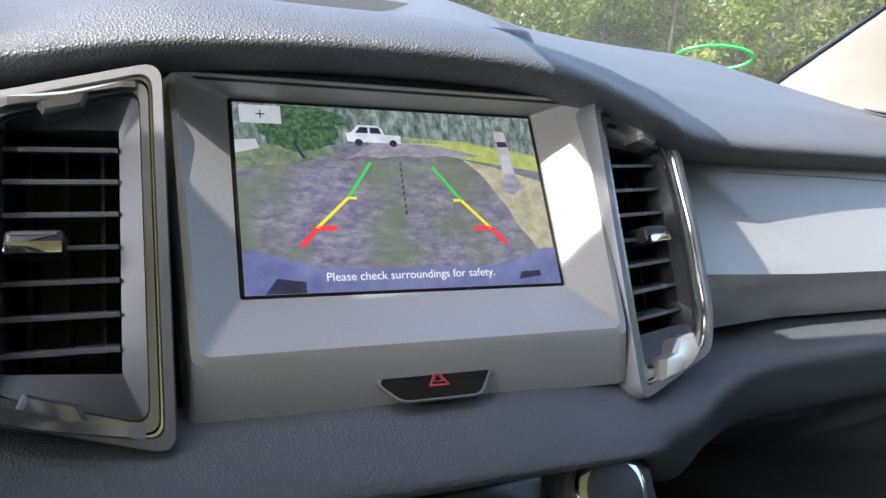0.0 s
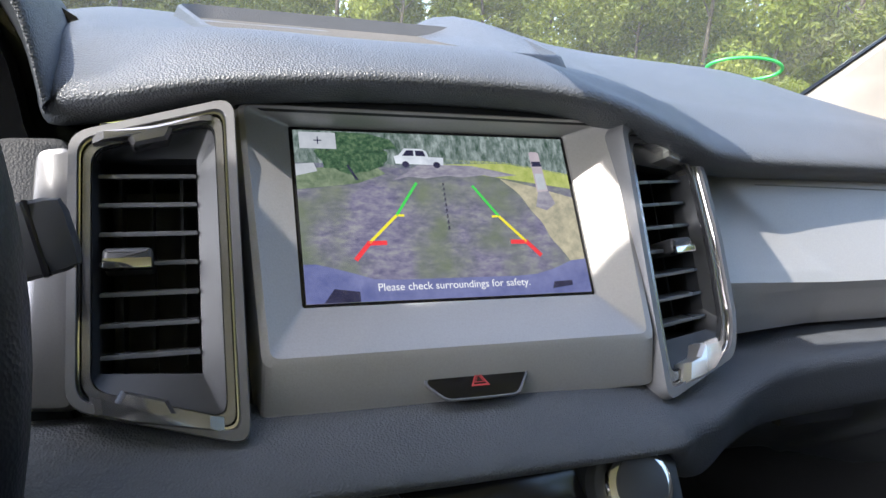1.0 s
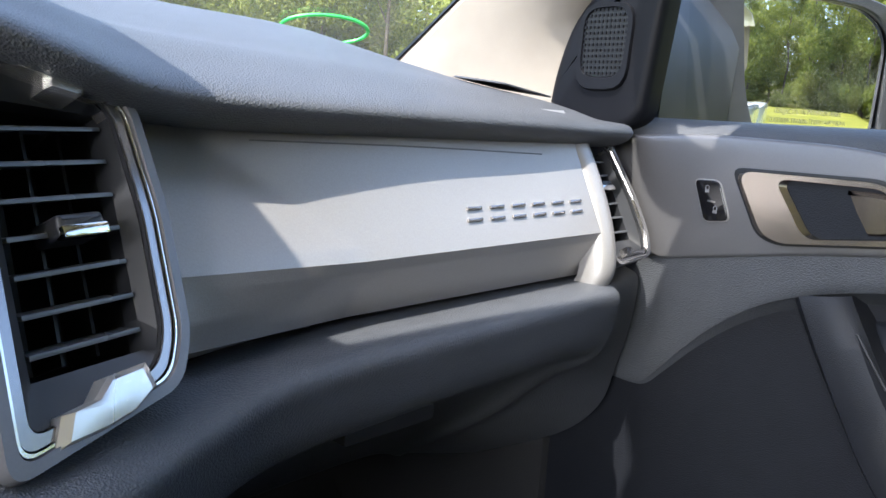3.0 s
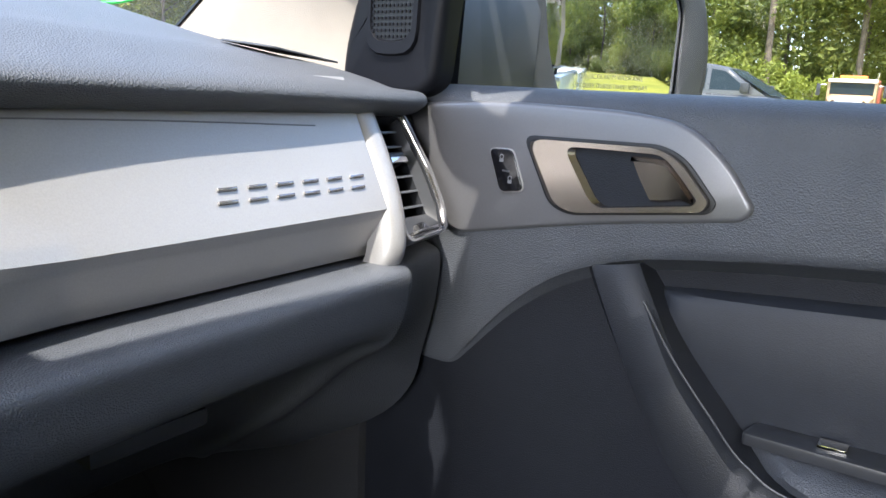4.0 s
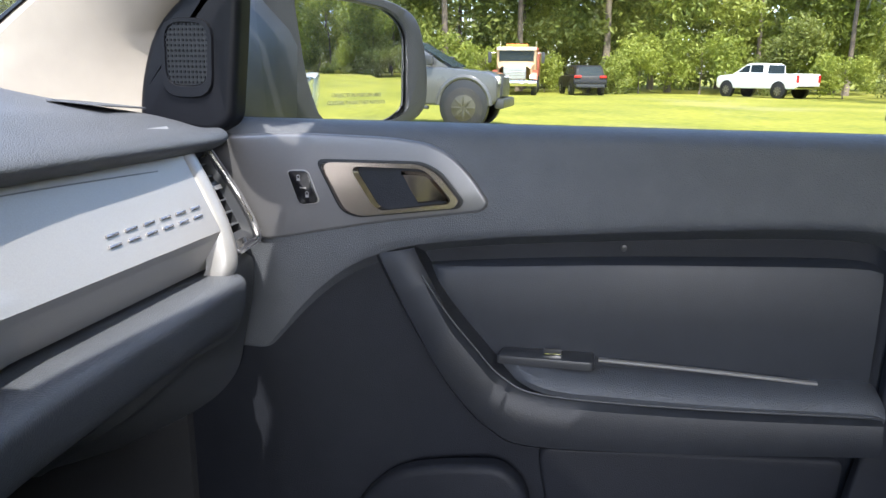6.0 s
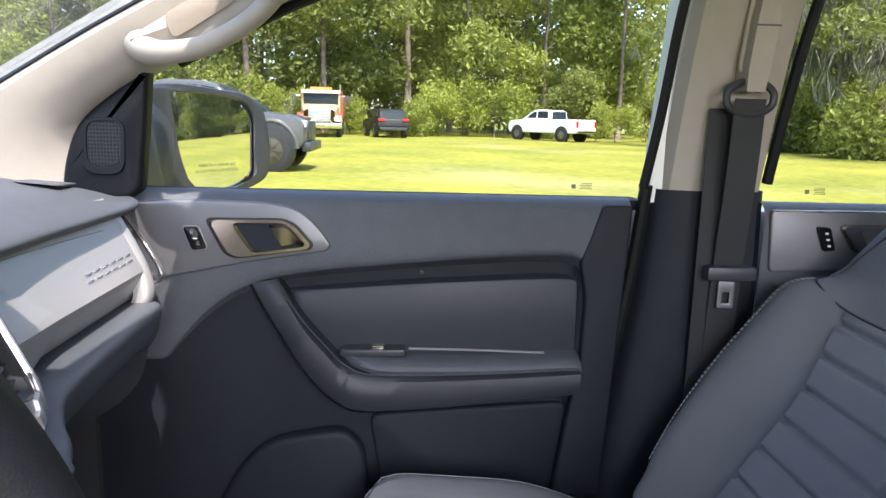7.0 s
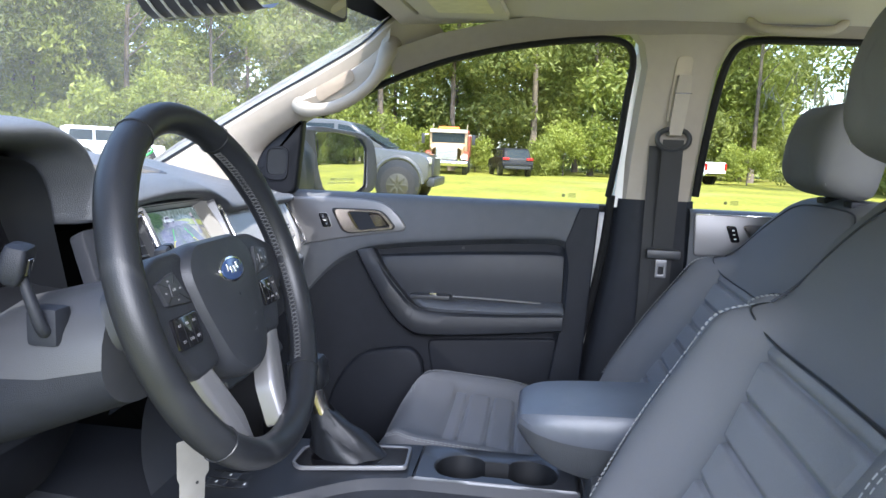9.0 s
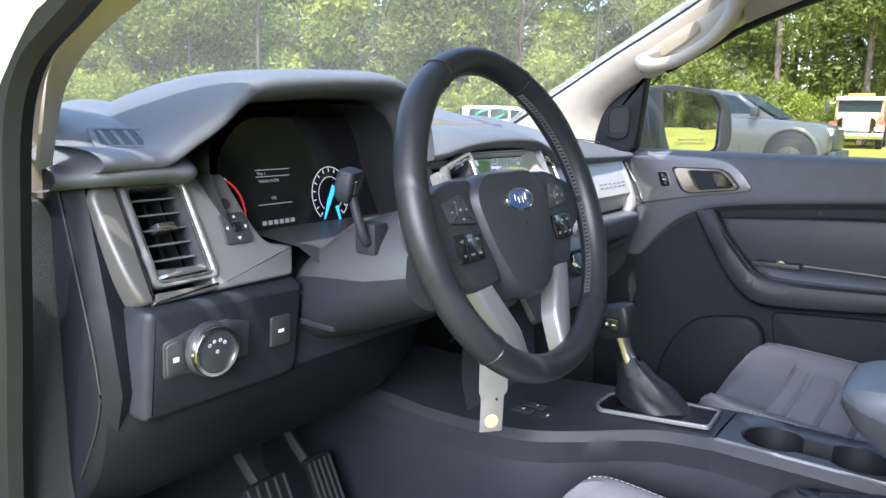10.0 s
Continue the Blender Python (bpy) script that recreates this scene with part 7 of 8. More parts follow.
# armrest box between the seats
arm = thing("armrest_box", "black padded armrest on the centre console", "armrest", at=(0, -0.7, 0.9))
f = oparts(arm)
rows = []
for y, zt, zb, w in ((-0.512, 0.980, 0.966, 0.056), (-0.518, 0.990, 0.955, 0.068), (-0.545, 0.998, 0.930, 0.086), (-0.60, 1.003, 0.905, 0.092), (-0.70, 1.008, 0.895, 0.094), (-0.80, 1.012, 0.890, 0.094), (-0.92, 1.014, 0.890, 0.094)):
    zm = zb + (zt - zb) * 0.52
    rows.append(([Vector((0.024 + x * w, y, z)) for x, z in ((-0.97, zm), (-1.0, zm + 0.010), (-0.98, zt - 0.014), (-0.9, zt - 0.003), (0, zt + 0.004), (0.9, zt - 0.003), (0.98, zt - 0.014), (1.0, zm + 0.010), (0.97, zm))], [Vector((0.024 + x * w, y, z)) for x, z in ((-0.96, zm), (-0.93, zm - 0.01), (-0.86, zb + 0.006), (-0.8, zb), (0.8, zb), (0.86, zb + 0.006), (0.93, zm - 0.01), (0.96, zm))]))
f("lid", loft([list(c) for c in zip(*[spline([r[0][k] for r in rows], 24) for k in range(9)])]), LID, "smooth blue-black armrest lid")
f("box", loft([list(c) for c in zip(*[spline([r[1][k] for r in rows], 24) for k in range(8)])]), PLASTIC, "grey box under the lid")
f("foot", box(-0.08, 0.10, -0.90, -0.62, 0.82, 0.91, 0.012), PLASTIC)
# handbrake boot beside the driver seat
hb2 = thing("handbrake", "black handbrake lever with a crumpled leather boot", "handbrake", at=(-0.075, -0.5, 0.87))
f = oparts(hb2)
rows = []
for y, z, a, b in ((-0.53, 0.800, 0.028, 0.090), (-0.527, 0.815, 0.026, 0.084), (-0.522, 0.830, 0.022, 0.070), (-0.515, 0.842, 0.017, 0.050), (-0.505, 0.850, 0.012, 0.028)):
    rows.append([Vector((-0.078 + a * math.cos(t), y + b * math.sin(t), z + 0.003 * math.sin(4 * t + 1))) for t in [2 * math.pi * k / 24 for k in range(24)]])
f("boot", loft(rows, True, True), LEATHER, "crumpled black leather boot")
f("lever", tube([(-0.078, -0.51, 0.842), (-0.078, -0.57, 0.858), (-0.078, -0.66, 0.88)], 0.013, 12), LEATHER)
# pedals and floor mat
mat2 = thing("floor_mat", "black ribbed rubber floor mat", "floor mat", at=(-0.4, 0.1, 0.56))
f = oparts(mat2)
f("mat", slab(rounded([(-0.62, -0.25), (-0.18, -0.25), (-0.18, 0.35), (-0.62, 0.35)], 0.05), 0.008, 0.003, Matrix.Translation((0, 0, 0.56))), RUBBER)
for nme, x0, x1, y, z in (("brake_pedal", -0.43, -0.34, 0.22, 0.73), ("accelerator_pedal", -0.27, -0.21, 0.24, 0.68)):
    p2 = thing(nme, "black pedal with ribbed rubber pad", "pedal", "pedals", at=(x0, y, z))
    f = oparts(p2)
    pm = basis(((x0 + x1) / 2, y, z), (1, 0, 0), (0, 0.5, 1))
    h2 = 0.06 if "acc" in nme else 0.03
    f("pad", slab(rounded([((x0 - x1) / 2, -h2), ((x1 - x0) / 2, -h2), ((x1 - x0) / 2, h2), ((x0 - x1) / 2, h2)], 0.008), 0.010, 0.003, pm), RUBBER)
    for k in range(5):
        f("rib", box((x0 - x1) / 2 * 0.8 + k * (x1 - x0) * 0.2 - 0.002, (x0 - x1) / 2 * 0.8 + k * (x1 - x0) * 0.2 + 0.002, -h2 * 0.85, h2 * 0.85, 0.009, 0.0125, 0.0008, pm), DARKGREY)
    f("arm", tube([(((x0 + x1) / 2), y + 0.01, z), ((x0 + x1) / 2, y + 0.12, z + 0.10), ((x0 + x1) / 2, y + 0.16, z + 0.25)], 0.009, 8), DARKGREY)

# ---- outside: field, cars and woods ----
GRASS = material("mown_grass", (0.195, 0.188, 0.034), 0.95, spec=0.08, vary=0.25, scale=3.5, second=(0.105, 0.125, 0.022), second_scale=0.25, grain=0.0)
gn, gl = GRASS.node_tree.nodes, GRASS.node_tree.links
sand = gn.new("ShaderNodeMix")
sand.data_type = "RGBA"
sand.inputs[7].default_value = (0.34, 0.29, 0.17, 1)
pat = gn.new("ShaderNodeTexNoise")
pat.inputs["Scale"].default_value, pat.inputs["Detail"].default_value = 0.09, 6
prm = gn.new("ShaderNodeMapRange")
prm.inputs[1].default_value, prm.inputs[2].default_value, prm.inputs[4].default_value = 0.58, 0.76, 0.40
gl.new(gn["Texture Coordinate"].outputs["Object"], pat.inputs["Vector"])
gl.new(pat.outputs[0], prm.inputs[0])
gl.new(prm.outputs[0], sand.inputs[0])
src = gn["Principled BSDF"].inputs["Base Color"].links[0].from_socket
gl.new(src, sand.inputs[6])
gl.new(sand.outputs[2], gn["Principled BSDF"].inputs["Base Color"])
bm = bmesh.new()
bmesh.ops.create_grid(bm, x_segments=80, y_segments=80, size=600)
for v in bm.verts:
    r = math.hypot(v.co.x, v.co.y)
    v.co.z = 0.0 if r < 25 else 0.25 * noise.noise(v.co * 0.02) * min(1, (r - 25) / 40)
ground = part("ground", bm, GRASS, kind="structure", label="sunlit mown grass field with sandy patches")

LEAF = []
for nm, c0, c1 in (("summer_leaves", (0.105, 0.15, 0.026), (0.35, 0.385, 0.075)), ("bright_leaves", (0.14, 0.19, 0.025), (0.36, 0.40, 0.07)), ("dark_leaves", (0.08, 0.112, 0.024), (0.265, 0.295, 0.065)), ("grey_moss", (0.10, 0.11, 0.075), (0.22, 0.23, 0.16))):
    m = bpy.data.materials.new(nm)
    m.use_nodes = True
    n, l = m.node_tree.nodes, m.node_tree.links
    b = n["Principled BSDF"]
    geo, mx, rp3 = n.new("ShaderNodeNewGeometry"), n.new("ShaderNodeMix"), n.new("ShaderNodeObjectInfo")
    mx.data_type = "RGBA"
    mx.inputs[6].default_value, mx.inputs[7].default_value = (*c0, 1), (*c1, 1)
    half = n.new("ShaderNodeMath")
    half.operation = "MULTIPLY_ADD"
    half.inputs[1].default_value, half.inputs[2].default_value = 0.65, 0.0
    l.new(geo.outputs["Random Per Island"], half.inputs[0])
    sc = n.new("ShaderNodeMath")
    sc.operation = "MULTIPLY"
    sc.inputs[1].default_value = 0.35
    l.new(rp3.outputs["Random"], sc.inputs[0])
    l.new(sc.outputs[0], half.inputs[2])
    l.new(half.outputs[0], mx.inputs[0])
    l.new(mx.outputs[2], b.inputs["Base Color"])
    b.inputs["Roughness"].default_value = 0.55
    tr, ms = n.new("ShaderNodeBsdfTranslucent"), n.new("ShaderNodeMixShader")
    l.new(mx.outputs[2], tr.inputs[0])
    ms.inputs[0].default_value = 0.45
    l.new(b.outputs[0], ms.inputs[1])
    l.new(tr.outputs[0], ms.inputs[2])
    l.new(ms.outputs[0], n["Material Output"].inputs[0])
    LEAF.append(m)
BARK = material("grey_bark", (0.13, 0.105, 0.08), 0.9, vary=0.35, scale=9, grain=0.5, grain_scale=20)


def leaf_mesh(name, seed, blobs, clumps, size, mat, hang=0.0):
    """A crown: clumps of small pointed leaves spread through soft blobs (centre, radii)."""
    rng = np.random.default_rng(seed)
    w = np.array([b[1][0] * b[1][1] * b[1][2] for b in blobs]) ** 0.66
    pick = rng.choice(len(blobs), clumps, p=w / w.sum())
    c = np.array([b[0] for b in blobs])[pick]
    r = np.array([b[1] for b in blobs])[pick]
    d = rng.normal(size=(clumps, 3))
    d /= np.linalg.norm(d, axis=1)[:, None]
    p = c + d * r * rng.uniform(0.45, 1.06, (clumps, 1))
    k = 4
    p = np.repeat(p, k, axis=0) + rng.normal(scale=size * 0.8, size=(clumps * k, 3))
    m = len(p)
    a = rng.normal(size=(m, 3))
    a[:, 2] -= hang * 4
    a /= np.linalg.norm(a, axis=1)[:, None]
    b = np.cross(a, rng.normal(size=(m, 3)))
    b /= np.linalg.norm(b, axis=1)[:, None]
    s = size * rng.uniform(0.55, 1.25, (m, 1))
    ln, wd = s * (1 + 3 * hang), s * (0.42 - 0.25 * hang)
    bend = np.cross(a, b) * s * 0.15
    v = np.stack((p - a * ln, p + b * wd + bend, p + a * ln, p - b * wd + bend), 1).reshape(-1, 3)
    me = bpy.data.meshes.new(name)
    me.from_pydata(v.tolist(), [], np.arange(m * 4).reshape(-1, 4).tolist())
    me.materials.append(mat)
    return me


def trunk_mesh(name, seed, height, r0, limbs):
    rnd = random.Random(seed)
    bm2 = bmesh.new()
    path = [Vector((rnd.uniform(-0.02, 0.02) * height * (i / 6), rnd.uniform(-0.02, 0.02) * height * (i / 6), height * i / 6)) for i in range(7)]
    tube(path, [r0 * (1 - 0.8 * i / 6) * (1.35 if i == 0 else 1) for i in range(7)], 9, up=(1, 0, 0), bm=bm2)
    for _ in range(limbs):
        k = rnd.uniform(0.3, 0.85)
        q = path[int(k * 6)].lerp(path[min(int(k * 6) + 1, 6)], k * 6 - int(k * 6))
        a, ln = rnd.uniform(0, 6.28), height * rnd.uniform(0.12, 0.24)
        e = q + Vector((math.cos(a) * ln, math.sin(a) * ln, ln * rnd.uniform(0.35, 0.9)))
        tube([q, q.lerp(e, 0.5) + Vector((0, 0, ln * 0.12)), e], [r0 * 0.42 * (1 - k * 0.6), r0 * 0.25 * (1 - k * 0.6), r0 * 0.08], 6, bm=bm2)
    me = bpy.data.meshes.new(name)
    bm2.to_mesh(me)
    bm2.free()
    me.polygons.foreach_set("use_smooth", [True] * len(me.polygons))
    me.materials.append(BARK)
    return me


def tree(name, trunk, crown, label, group, m):
    t = thing(name, label, "tree", group)
    for nm, me in (("trunk", trunk), ("crown", crown)):
        ob = new(nm, me)
        ob.parent = t
    t.matrix_basis = m
    return t


random.seed(11)
kinds = []
for k in range(6):
    h = (17, 21, 15, 19, 23, 13)[k]
    rnd = random.Random(40 + k)
    blobs = []
    for i in range(15):
        z = h * (0.14 + 0.82 * (i + rnd.random()) / 15)
        spread = h * 0.19 * math.sin(math.pi * min(0.97, (z / h + 0.06) / 1.1)) + 0.5
        a = rnd.uniform(0, 6.28)
        blobs.append(((math.cos(a) * spread * 0.75, math.sin(a) * spread * 0.75, z), (rnd.uniform(1.5, 2.6), rnd.uniform(1.5, 2.6), rnd.uniform(1.0, 1.8))))
    kinds.append((trunk_mesh("trunk", k, h * 0.96, 0.10 + 0.005 * h, 9), leaf_mesh("crown", 90 + k, blobs, 2300, 0.23, LEAF[(0, 2, 1, 0, 2, 0)[k]])))
shrubs = []
for k in range(4):
    rnd = random.Random(70 + k)
    blobs = [((rnd.uniform(-1.4, 1.4), rnd.uniform(-1.4, 1.4), rnd.uniform(0.5, 2.4 + k * 0.5)), (rnd.uniform(0.6, 1.2), rnd.uniform(0.6, 1.2), rnd.uniform(0.6, 1.1))) for _ in range(9)]
    shrubs.append((trunk_mesh("stem", 20 + k, 2.2, 0.05, 7), leaf_mesh("crown", 120 + k, blobs, 1300, 0.125, LEAF[(1, 0, 1, 2)[k]])))

labels = ("tall broadleaf tree at the edge of the woods", "tall dark-leaved tree at the edge of the woods", "bright young tree at the edge of the woods")
for ring, (r0, r1, step) in enumerate(((50, 58, 5.2), (60, 70, 6.0), (73, 85, 7.5))):
    a = 0.0
    while a < 360:
        gap = -27 < ((a + 180) % 360 - 180) < -19.5
        rr = random.uniform(r0, r1)
        behind = 110 < a % 360 < 258
        if not gap and not (behind and (ring or random.random() < 0.5)):
            k = random.randrange(6)
            s = random.uniform(0.85, 1.2)
            tree("tree", kinds[k][0], kinds[k][1], labels[(0, 1, 2, 0, 1, 0)[k]], "woods round the field", Matrix.Translation((rr * math.cos(radians(a)), rr * math.sin(radians(a)), -0.1)) @ Matrix.Rotation(random.uniform(0, 6.28), 4, "Z") @ Matrix.Diagonal((s, s, s * random.uniform(0.95, 1.1), 1)))
        a += math.degrees(step / rr) * random.uniform(0.8, 1.2)
a = 0.0
while a < 360:
    rr = random.uniform(46, 52) + (6 if 346 < a < 353 else 0)
    if 110 < a < 258:
        a += 3
        continue
    k = random.randrange(4)
    s = random.uniform(0.7, 1.6)
    t = tree("shrub", shrubs[k][0], shrubs[k][1], "leafy green shrub in front of the woods", "undergrowth of the woods", Matrix.Translation((rr * math.cos(radians(a)), rr * math.sin(radians(a)), -0.1)) @ Matrix.Rotation(random.uniform(0, 6.28), 4, "Z") @ Matrix.Diagonal((s, s, s, 1)))
    t["category"] = "shrub"
    a += math.degrees(3.0 / rr) * random.uniform(0.7, 1.3)

# the deep woods behind, one mass of leaves
blobs = []
rnd = random.Random(9)
a = -104.0
while a < 105:
    if not -27 < a < -19.5:
        rr = rnd.uniform(66, 92)
        for z in (1.5, 4.5, 8.0, 11.5, 15.0):
            blobs.append(((rr * math.cos(radians(a)), rr * math.sin(radians(a)), z), (3.4, 3.4, 2.6)))
    a += 2.0
far = new("far_woods", leaf_mesh("far_woods", 55, blobs, 27000, 0.45, LEAF[2]))
tagged(far, "dense green woods behind the first trees", "woods", kind="stuff")

# broad oak with hanging moss, and the bushes beneath it
rnd = random.Random(5)
blobs = [((rnd.uniform(-7, 7), rnd.uniform(-7, 7), rnd.uniform(5.5, 11)), (rnd.uniform(1.6, 2.8), rnd.uniform(1.6, 2.8), rnd.uniform(0.9, 1.5))) for _ in range(26)]
oak_t, oak_c = trunk_mesh("trunk", 77, 9.5, 0.55, 14), leaf_mesh("crown", 300, blobs, 4200, 0.20, LEAF[2])
moss = leaf_mesh("hanging_moss", 301, [((b[0][0], b[0][1], b[0][2] - 1.6), (b[1][0], b[1][1], 1.5)) for b in blobs], 900, 0.22, LEAF[3], 0.8)
for x, y, s in ((35, -23, 1.0), (27, -28, 1.1), (44, -34, 1.15), (-11.0, -19.0, 1.0)):
    o = tree("oak_tree", oak_t, oak_c, "spreading oak hung with grey moss", "old oaks", Matrix.Translation((x, y, -0.1)) @ Matrix.Rotation(x, 4, "Z") @ Matrix.Diagonal((s, s, s, 1)))
    ob = new("hanging_moss", moss)
    ob.parent = o
    o["category"] = "tree"
for i in range(9):
    k = i % 4
    s = random.uniform(0.9, 1.5)
    t = tree("shrub", shrubs[k][0], shrubs[1][1], "leafy shrub under the oak", "undergrowth under the oaks", Matrix.Translation((33 + random.uniform(-3, 9), -17 - i * 1.6 + random.uniform(-1, 1), -0.1)) @ Matrix.Rotation(random.uniform(0, 6.28), 4, "Z") @ Matrix.Diagonal((s, s, s, 1)))
    t["category"] = "shrub"

# ---- vehicles ----
AUTO_GLASS = material("dark_car_glass", (0.02, 0.03, 0.038), 0.25, spec=0.1)
TYRE = material("black_tyre", (0.018, 0.018, 0.019), 0.85, grain=0.3, grain_scale=60)
ALLOY = material("grey_alloy", (0.30, 0.29, 0.27), 0.35, metal=0.8)
DARKALLOY = material("dark_alloy", (0.08, 0.075, 0.06), 0.4, metal=0.7)
LAMP_R, LAMP_W = material("red_lamp", (0.45, 0.02, 0.02), 0.2), material("clear_lamp", (0.7, 0.7, 0.68), 0.15)


def vehicle(name, label, category, m, paint, lower, house, width, wheels, wheel_r, panes, rim=ALLOY, clad=None, group="parked vehicles"):
    """Side outlines in (forward, up) for the lower body and the cabin; panes are side-window outlines; wheels are places along it."""
    v = thing(name, label, category, group)

    def side(outline, half, bevel, r, mat, nm, lab="", lean=0.0):
        pts = rounded(outline, r, 3)
        cx, cz = sum(q[0] for q in pts) / len(pts), sum(q[1] for q in pts) / len(pts)
        z0, z1 = min(q[1] for q in pts), max(q[1] for q in pts)
        wx, wz = max(q[0] for q in pts) - cx, z1 - cz
        rings = []
        for sy, k in ((-1, 1.0), (-1, 0.45), (-1, 0.0), (1, 0.0), (1, 0.45), (1, 1.0)):
            d = bevel * k
            rings.append([Vector((cx + (q[0] - cx) * (1 - d / wx), sy * (half - bevel * (1 - math.sqrt(1 - (1 - k) ** 2)) * 0 - bevel * (0 if k == 1 else (0.12 if k > 0.1 else 0.7))) * (1 - lean * (q[1] - z0) / (z1 - z0)), cz + (q[1] - cz) * (1 - d / wz))) for q in pts])
        return part(nm, loft(rings, True, True), mat, v, lab)
    side(lower, width / 2, 0.05, 0.10, paint, "body")
    hw = width / 2 - 0.13
    side(house, hw, 0.07, 0.12, paint, "cabin", "", 0.10)
    zh0, zh1 = min(q[1] for q in house), max(q[1] for q in house)
    for p in panes:
        for sy in (-1, 1):
            part("side_window", thick(loft([[Vector((x, sy * (hw + 0.012) * (1 - 0.10 * (z - zh0) / (zh1 - zh0)), z)) for x, z in pr] for pr in ((p[0], p[-1]), (p[1], p[2]))]), 0.006), AUTO_GLASS, v, "dark side window")
    zt = max(q[1] for q in house)
    fx, bx = max(q[0] for q in house if q[1] > zt - 0.2), min(q[0] for q in house if q[1] > zt - 0.2)
    fb, bb2 = max(q[0] for q in house), min(q[0] for q in house)
    zb = min(q[1] for q in house) + 0.08
    for nm, x1, x0, s in (("windscreen", fx, fb, 1), ("rear_window", bx, bb2, -1)):
        part(nm, thick(loft([[Vector((x0 + s * 0.012, -hw + 0.16, zb)), Vector((x0 + s * 0.012, hw - 0.16, zb))], [Vector((x1 + s * 0.02, -hw + 0.22, zt - 0.10)), Vector((x1 + s * 0.02, hw - 0.22, zt - 0.10))]]), 0.01), AUTO_GLASS, v, "dark car glass")
    for wx in wheels:
        for sy in (-1, 1):
            wm = basis((wx, sy * (width / 2 - 0.20), wheel_r), (-sy, 0, 0), (0, 0, 1))
            part("wheel_arch", disc(wheel_r * 1.22, 0.222, 28, 0.02, wm @ Matrix.Translation((0, 0.04, 0))), clad or DEEP, v)
            w2 = part("wheel", disc(wheel_r, 0.235, 32, 0.05, wm), TYRE, v, "black tyre")
            r2 = bmesh.new()
            slab([(wheel_r * 0.62 * math.cos(2 * math.pi * k / 28), wheel_r * 0.62 * math.sin(2 * math.pi * k / 28)) for k in range(28)], 0.238, 0.01, wm, bm=r2)
            part("rim", r2, DARKALLOY, w2)
            sp3 = bmesh.new()
            for k in range(8):
                box(wheel_r * 0.12, wheel_r * 0.58, -0.028, 0.028, 0.236, 0.248, 0.006, wm @ Matrix.Rotation(k * math.pi / 4, 4, "Z"), sp3)
            part("spokes", sp3, rim, w2)
    v.matrix_basis = m
    return v


def vpart(v, nm, b2, mat, lab=""):
    return part(nm, b2, mat, v, lab)


GREYP = material("grey_truck_paint", (0.062, 0.064, 0.066), 0.3, coat=0.5, vary=0.03)
REDP = material("red_car_paint", (0.45, 0.03, 0.03), 0.3, coat=0.5, vary=0.03)
DARKP = material("charcoal_car_paint", (0.012, 0.013, 0.018), 0.5, spec=0.25, vary=0.03)
ORANGE = material("orange_paint", (0.75, 0.22, 0.04), 0.4)
pk_low = [(-2.9, 0.55), (2.6, 0.50), (2.78, 0.62), (2.78, 1.08), (2.60, 1.22), (1.5, 1.32), (-0.8, 1.36), (-2.95, 1.38), (-2.98, 0.75)]
pk_house = [(-0.75, 1.25), (1.70, 1.25), (1.55, 1.34), (0.75, 1.88), (0.4, 1.95), (-0.45, 1.95), (-0.75, 1.82)]
pk_panes = [[(0.45, 1.42), (1.28, 1.42), (0.74, 1.80), (0.45, 1.84)], [(-0.55, 1.42), (0.35, 1.42), (0.35, 1.85), (-0.50, 1.85)]]
tall = Matrix.Diagonal((1, 1, 1.04, 1))
lifted = vehicle("pickup_truck", "lifted matte grey crew-cab pickup parked on the grass", "pickup truck", Matrix.Translation((17.65, 4.90, 0)) @ Matrix.Rotation(radians(-90), 4, "Z") @ tall, GREYP, pk_low, pk_house, 2.15, (-1.75, 2.02), 0.46, pk_panes, rim=DARKALLOY)
for sy in (-1, 1):
    vpart(lifted, "headlight", box(2.66, 2.80, sy * 0.78 - 0.18, sy * 0.78 + 0.18, 0.98, 1.14, 0.03), LAMP_W, "clear headlight")
    for wx in (-1.75, 2.02):
        vpart(lifted, "fender_flare", tube([(wx + 0.60 * math.cos(a * math.pi / 12), sy * 1.06, 0.52 + 0.60 * math.sin(a * math.pi / 12)) for a in range(13)], 0.06, 8), GREYP)
vpart(lifted, "grille", box(2.74, 2.83, -0.55, 0.55, 0.70, 1.12, 0.03), SMOOTH, "black grille")
vpart(lifted, "bumper", box(2.70, 2.93, -0.95, 0.95, 0.45, 0.66, 0.05), SMOOTH)
vpart(lifted, "running_board", box(-1.2, 1.2, -1.12, -0.98, 0.42, 0.50, 0.02), SMOOTH)
for sy in (-1, 1):
    vpart(lifted, "side_mirror", box(1.15, 1.33, sy * 1.12 - 0.10, sy * 1.18 + 0.10, 1.36, 1.58, 0.04), SMOOTH)
vpart(lifted, "window_label", box(-0.45, -0.10, -0.967, -0.958, 1.50, 1.76, 0.0), PRINT, "white paper in the window")
pick = vehicle("pickup_truck", "white pickup truck parked by the woods", "pickup truck", Matrix.Translation((46.0, -9.0, 0)) @ Matrix.Rotation(radians(40), 4, "Z") @ Matrix.Diagonal((0.95, 0.95, 0.98, 1)), WHITE, pk_low, pk_house, 2.05, (-1.80, 1.95), 0.42, pk_panes)
for sy in (-1, 1):
    vpart(pick, "tail_lamp", box(-3.0, -2.9, sy * 0.92 - 0.09, sy * 0.92 + 0.09, 0.90, 1.30, 0.02), LAMP_R, "red tail lamp")
vpart(pick, "rear_bumper", box(-3.08, -2.9, -0.95, 0.95, 0.55, 0.72, 0.03), CHROME)
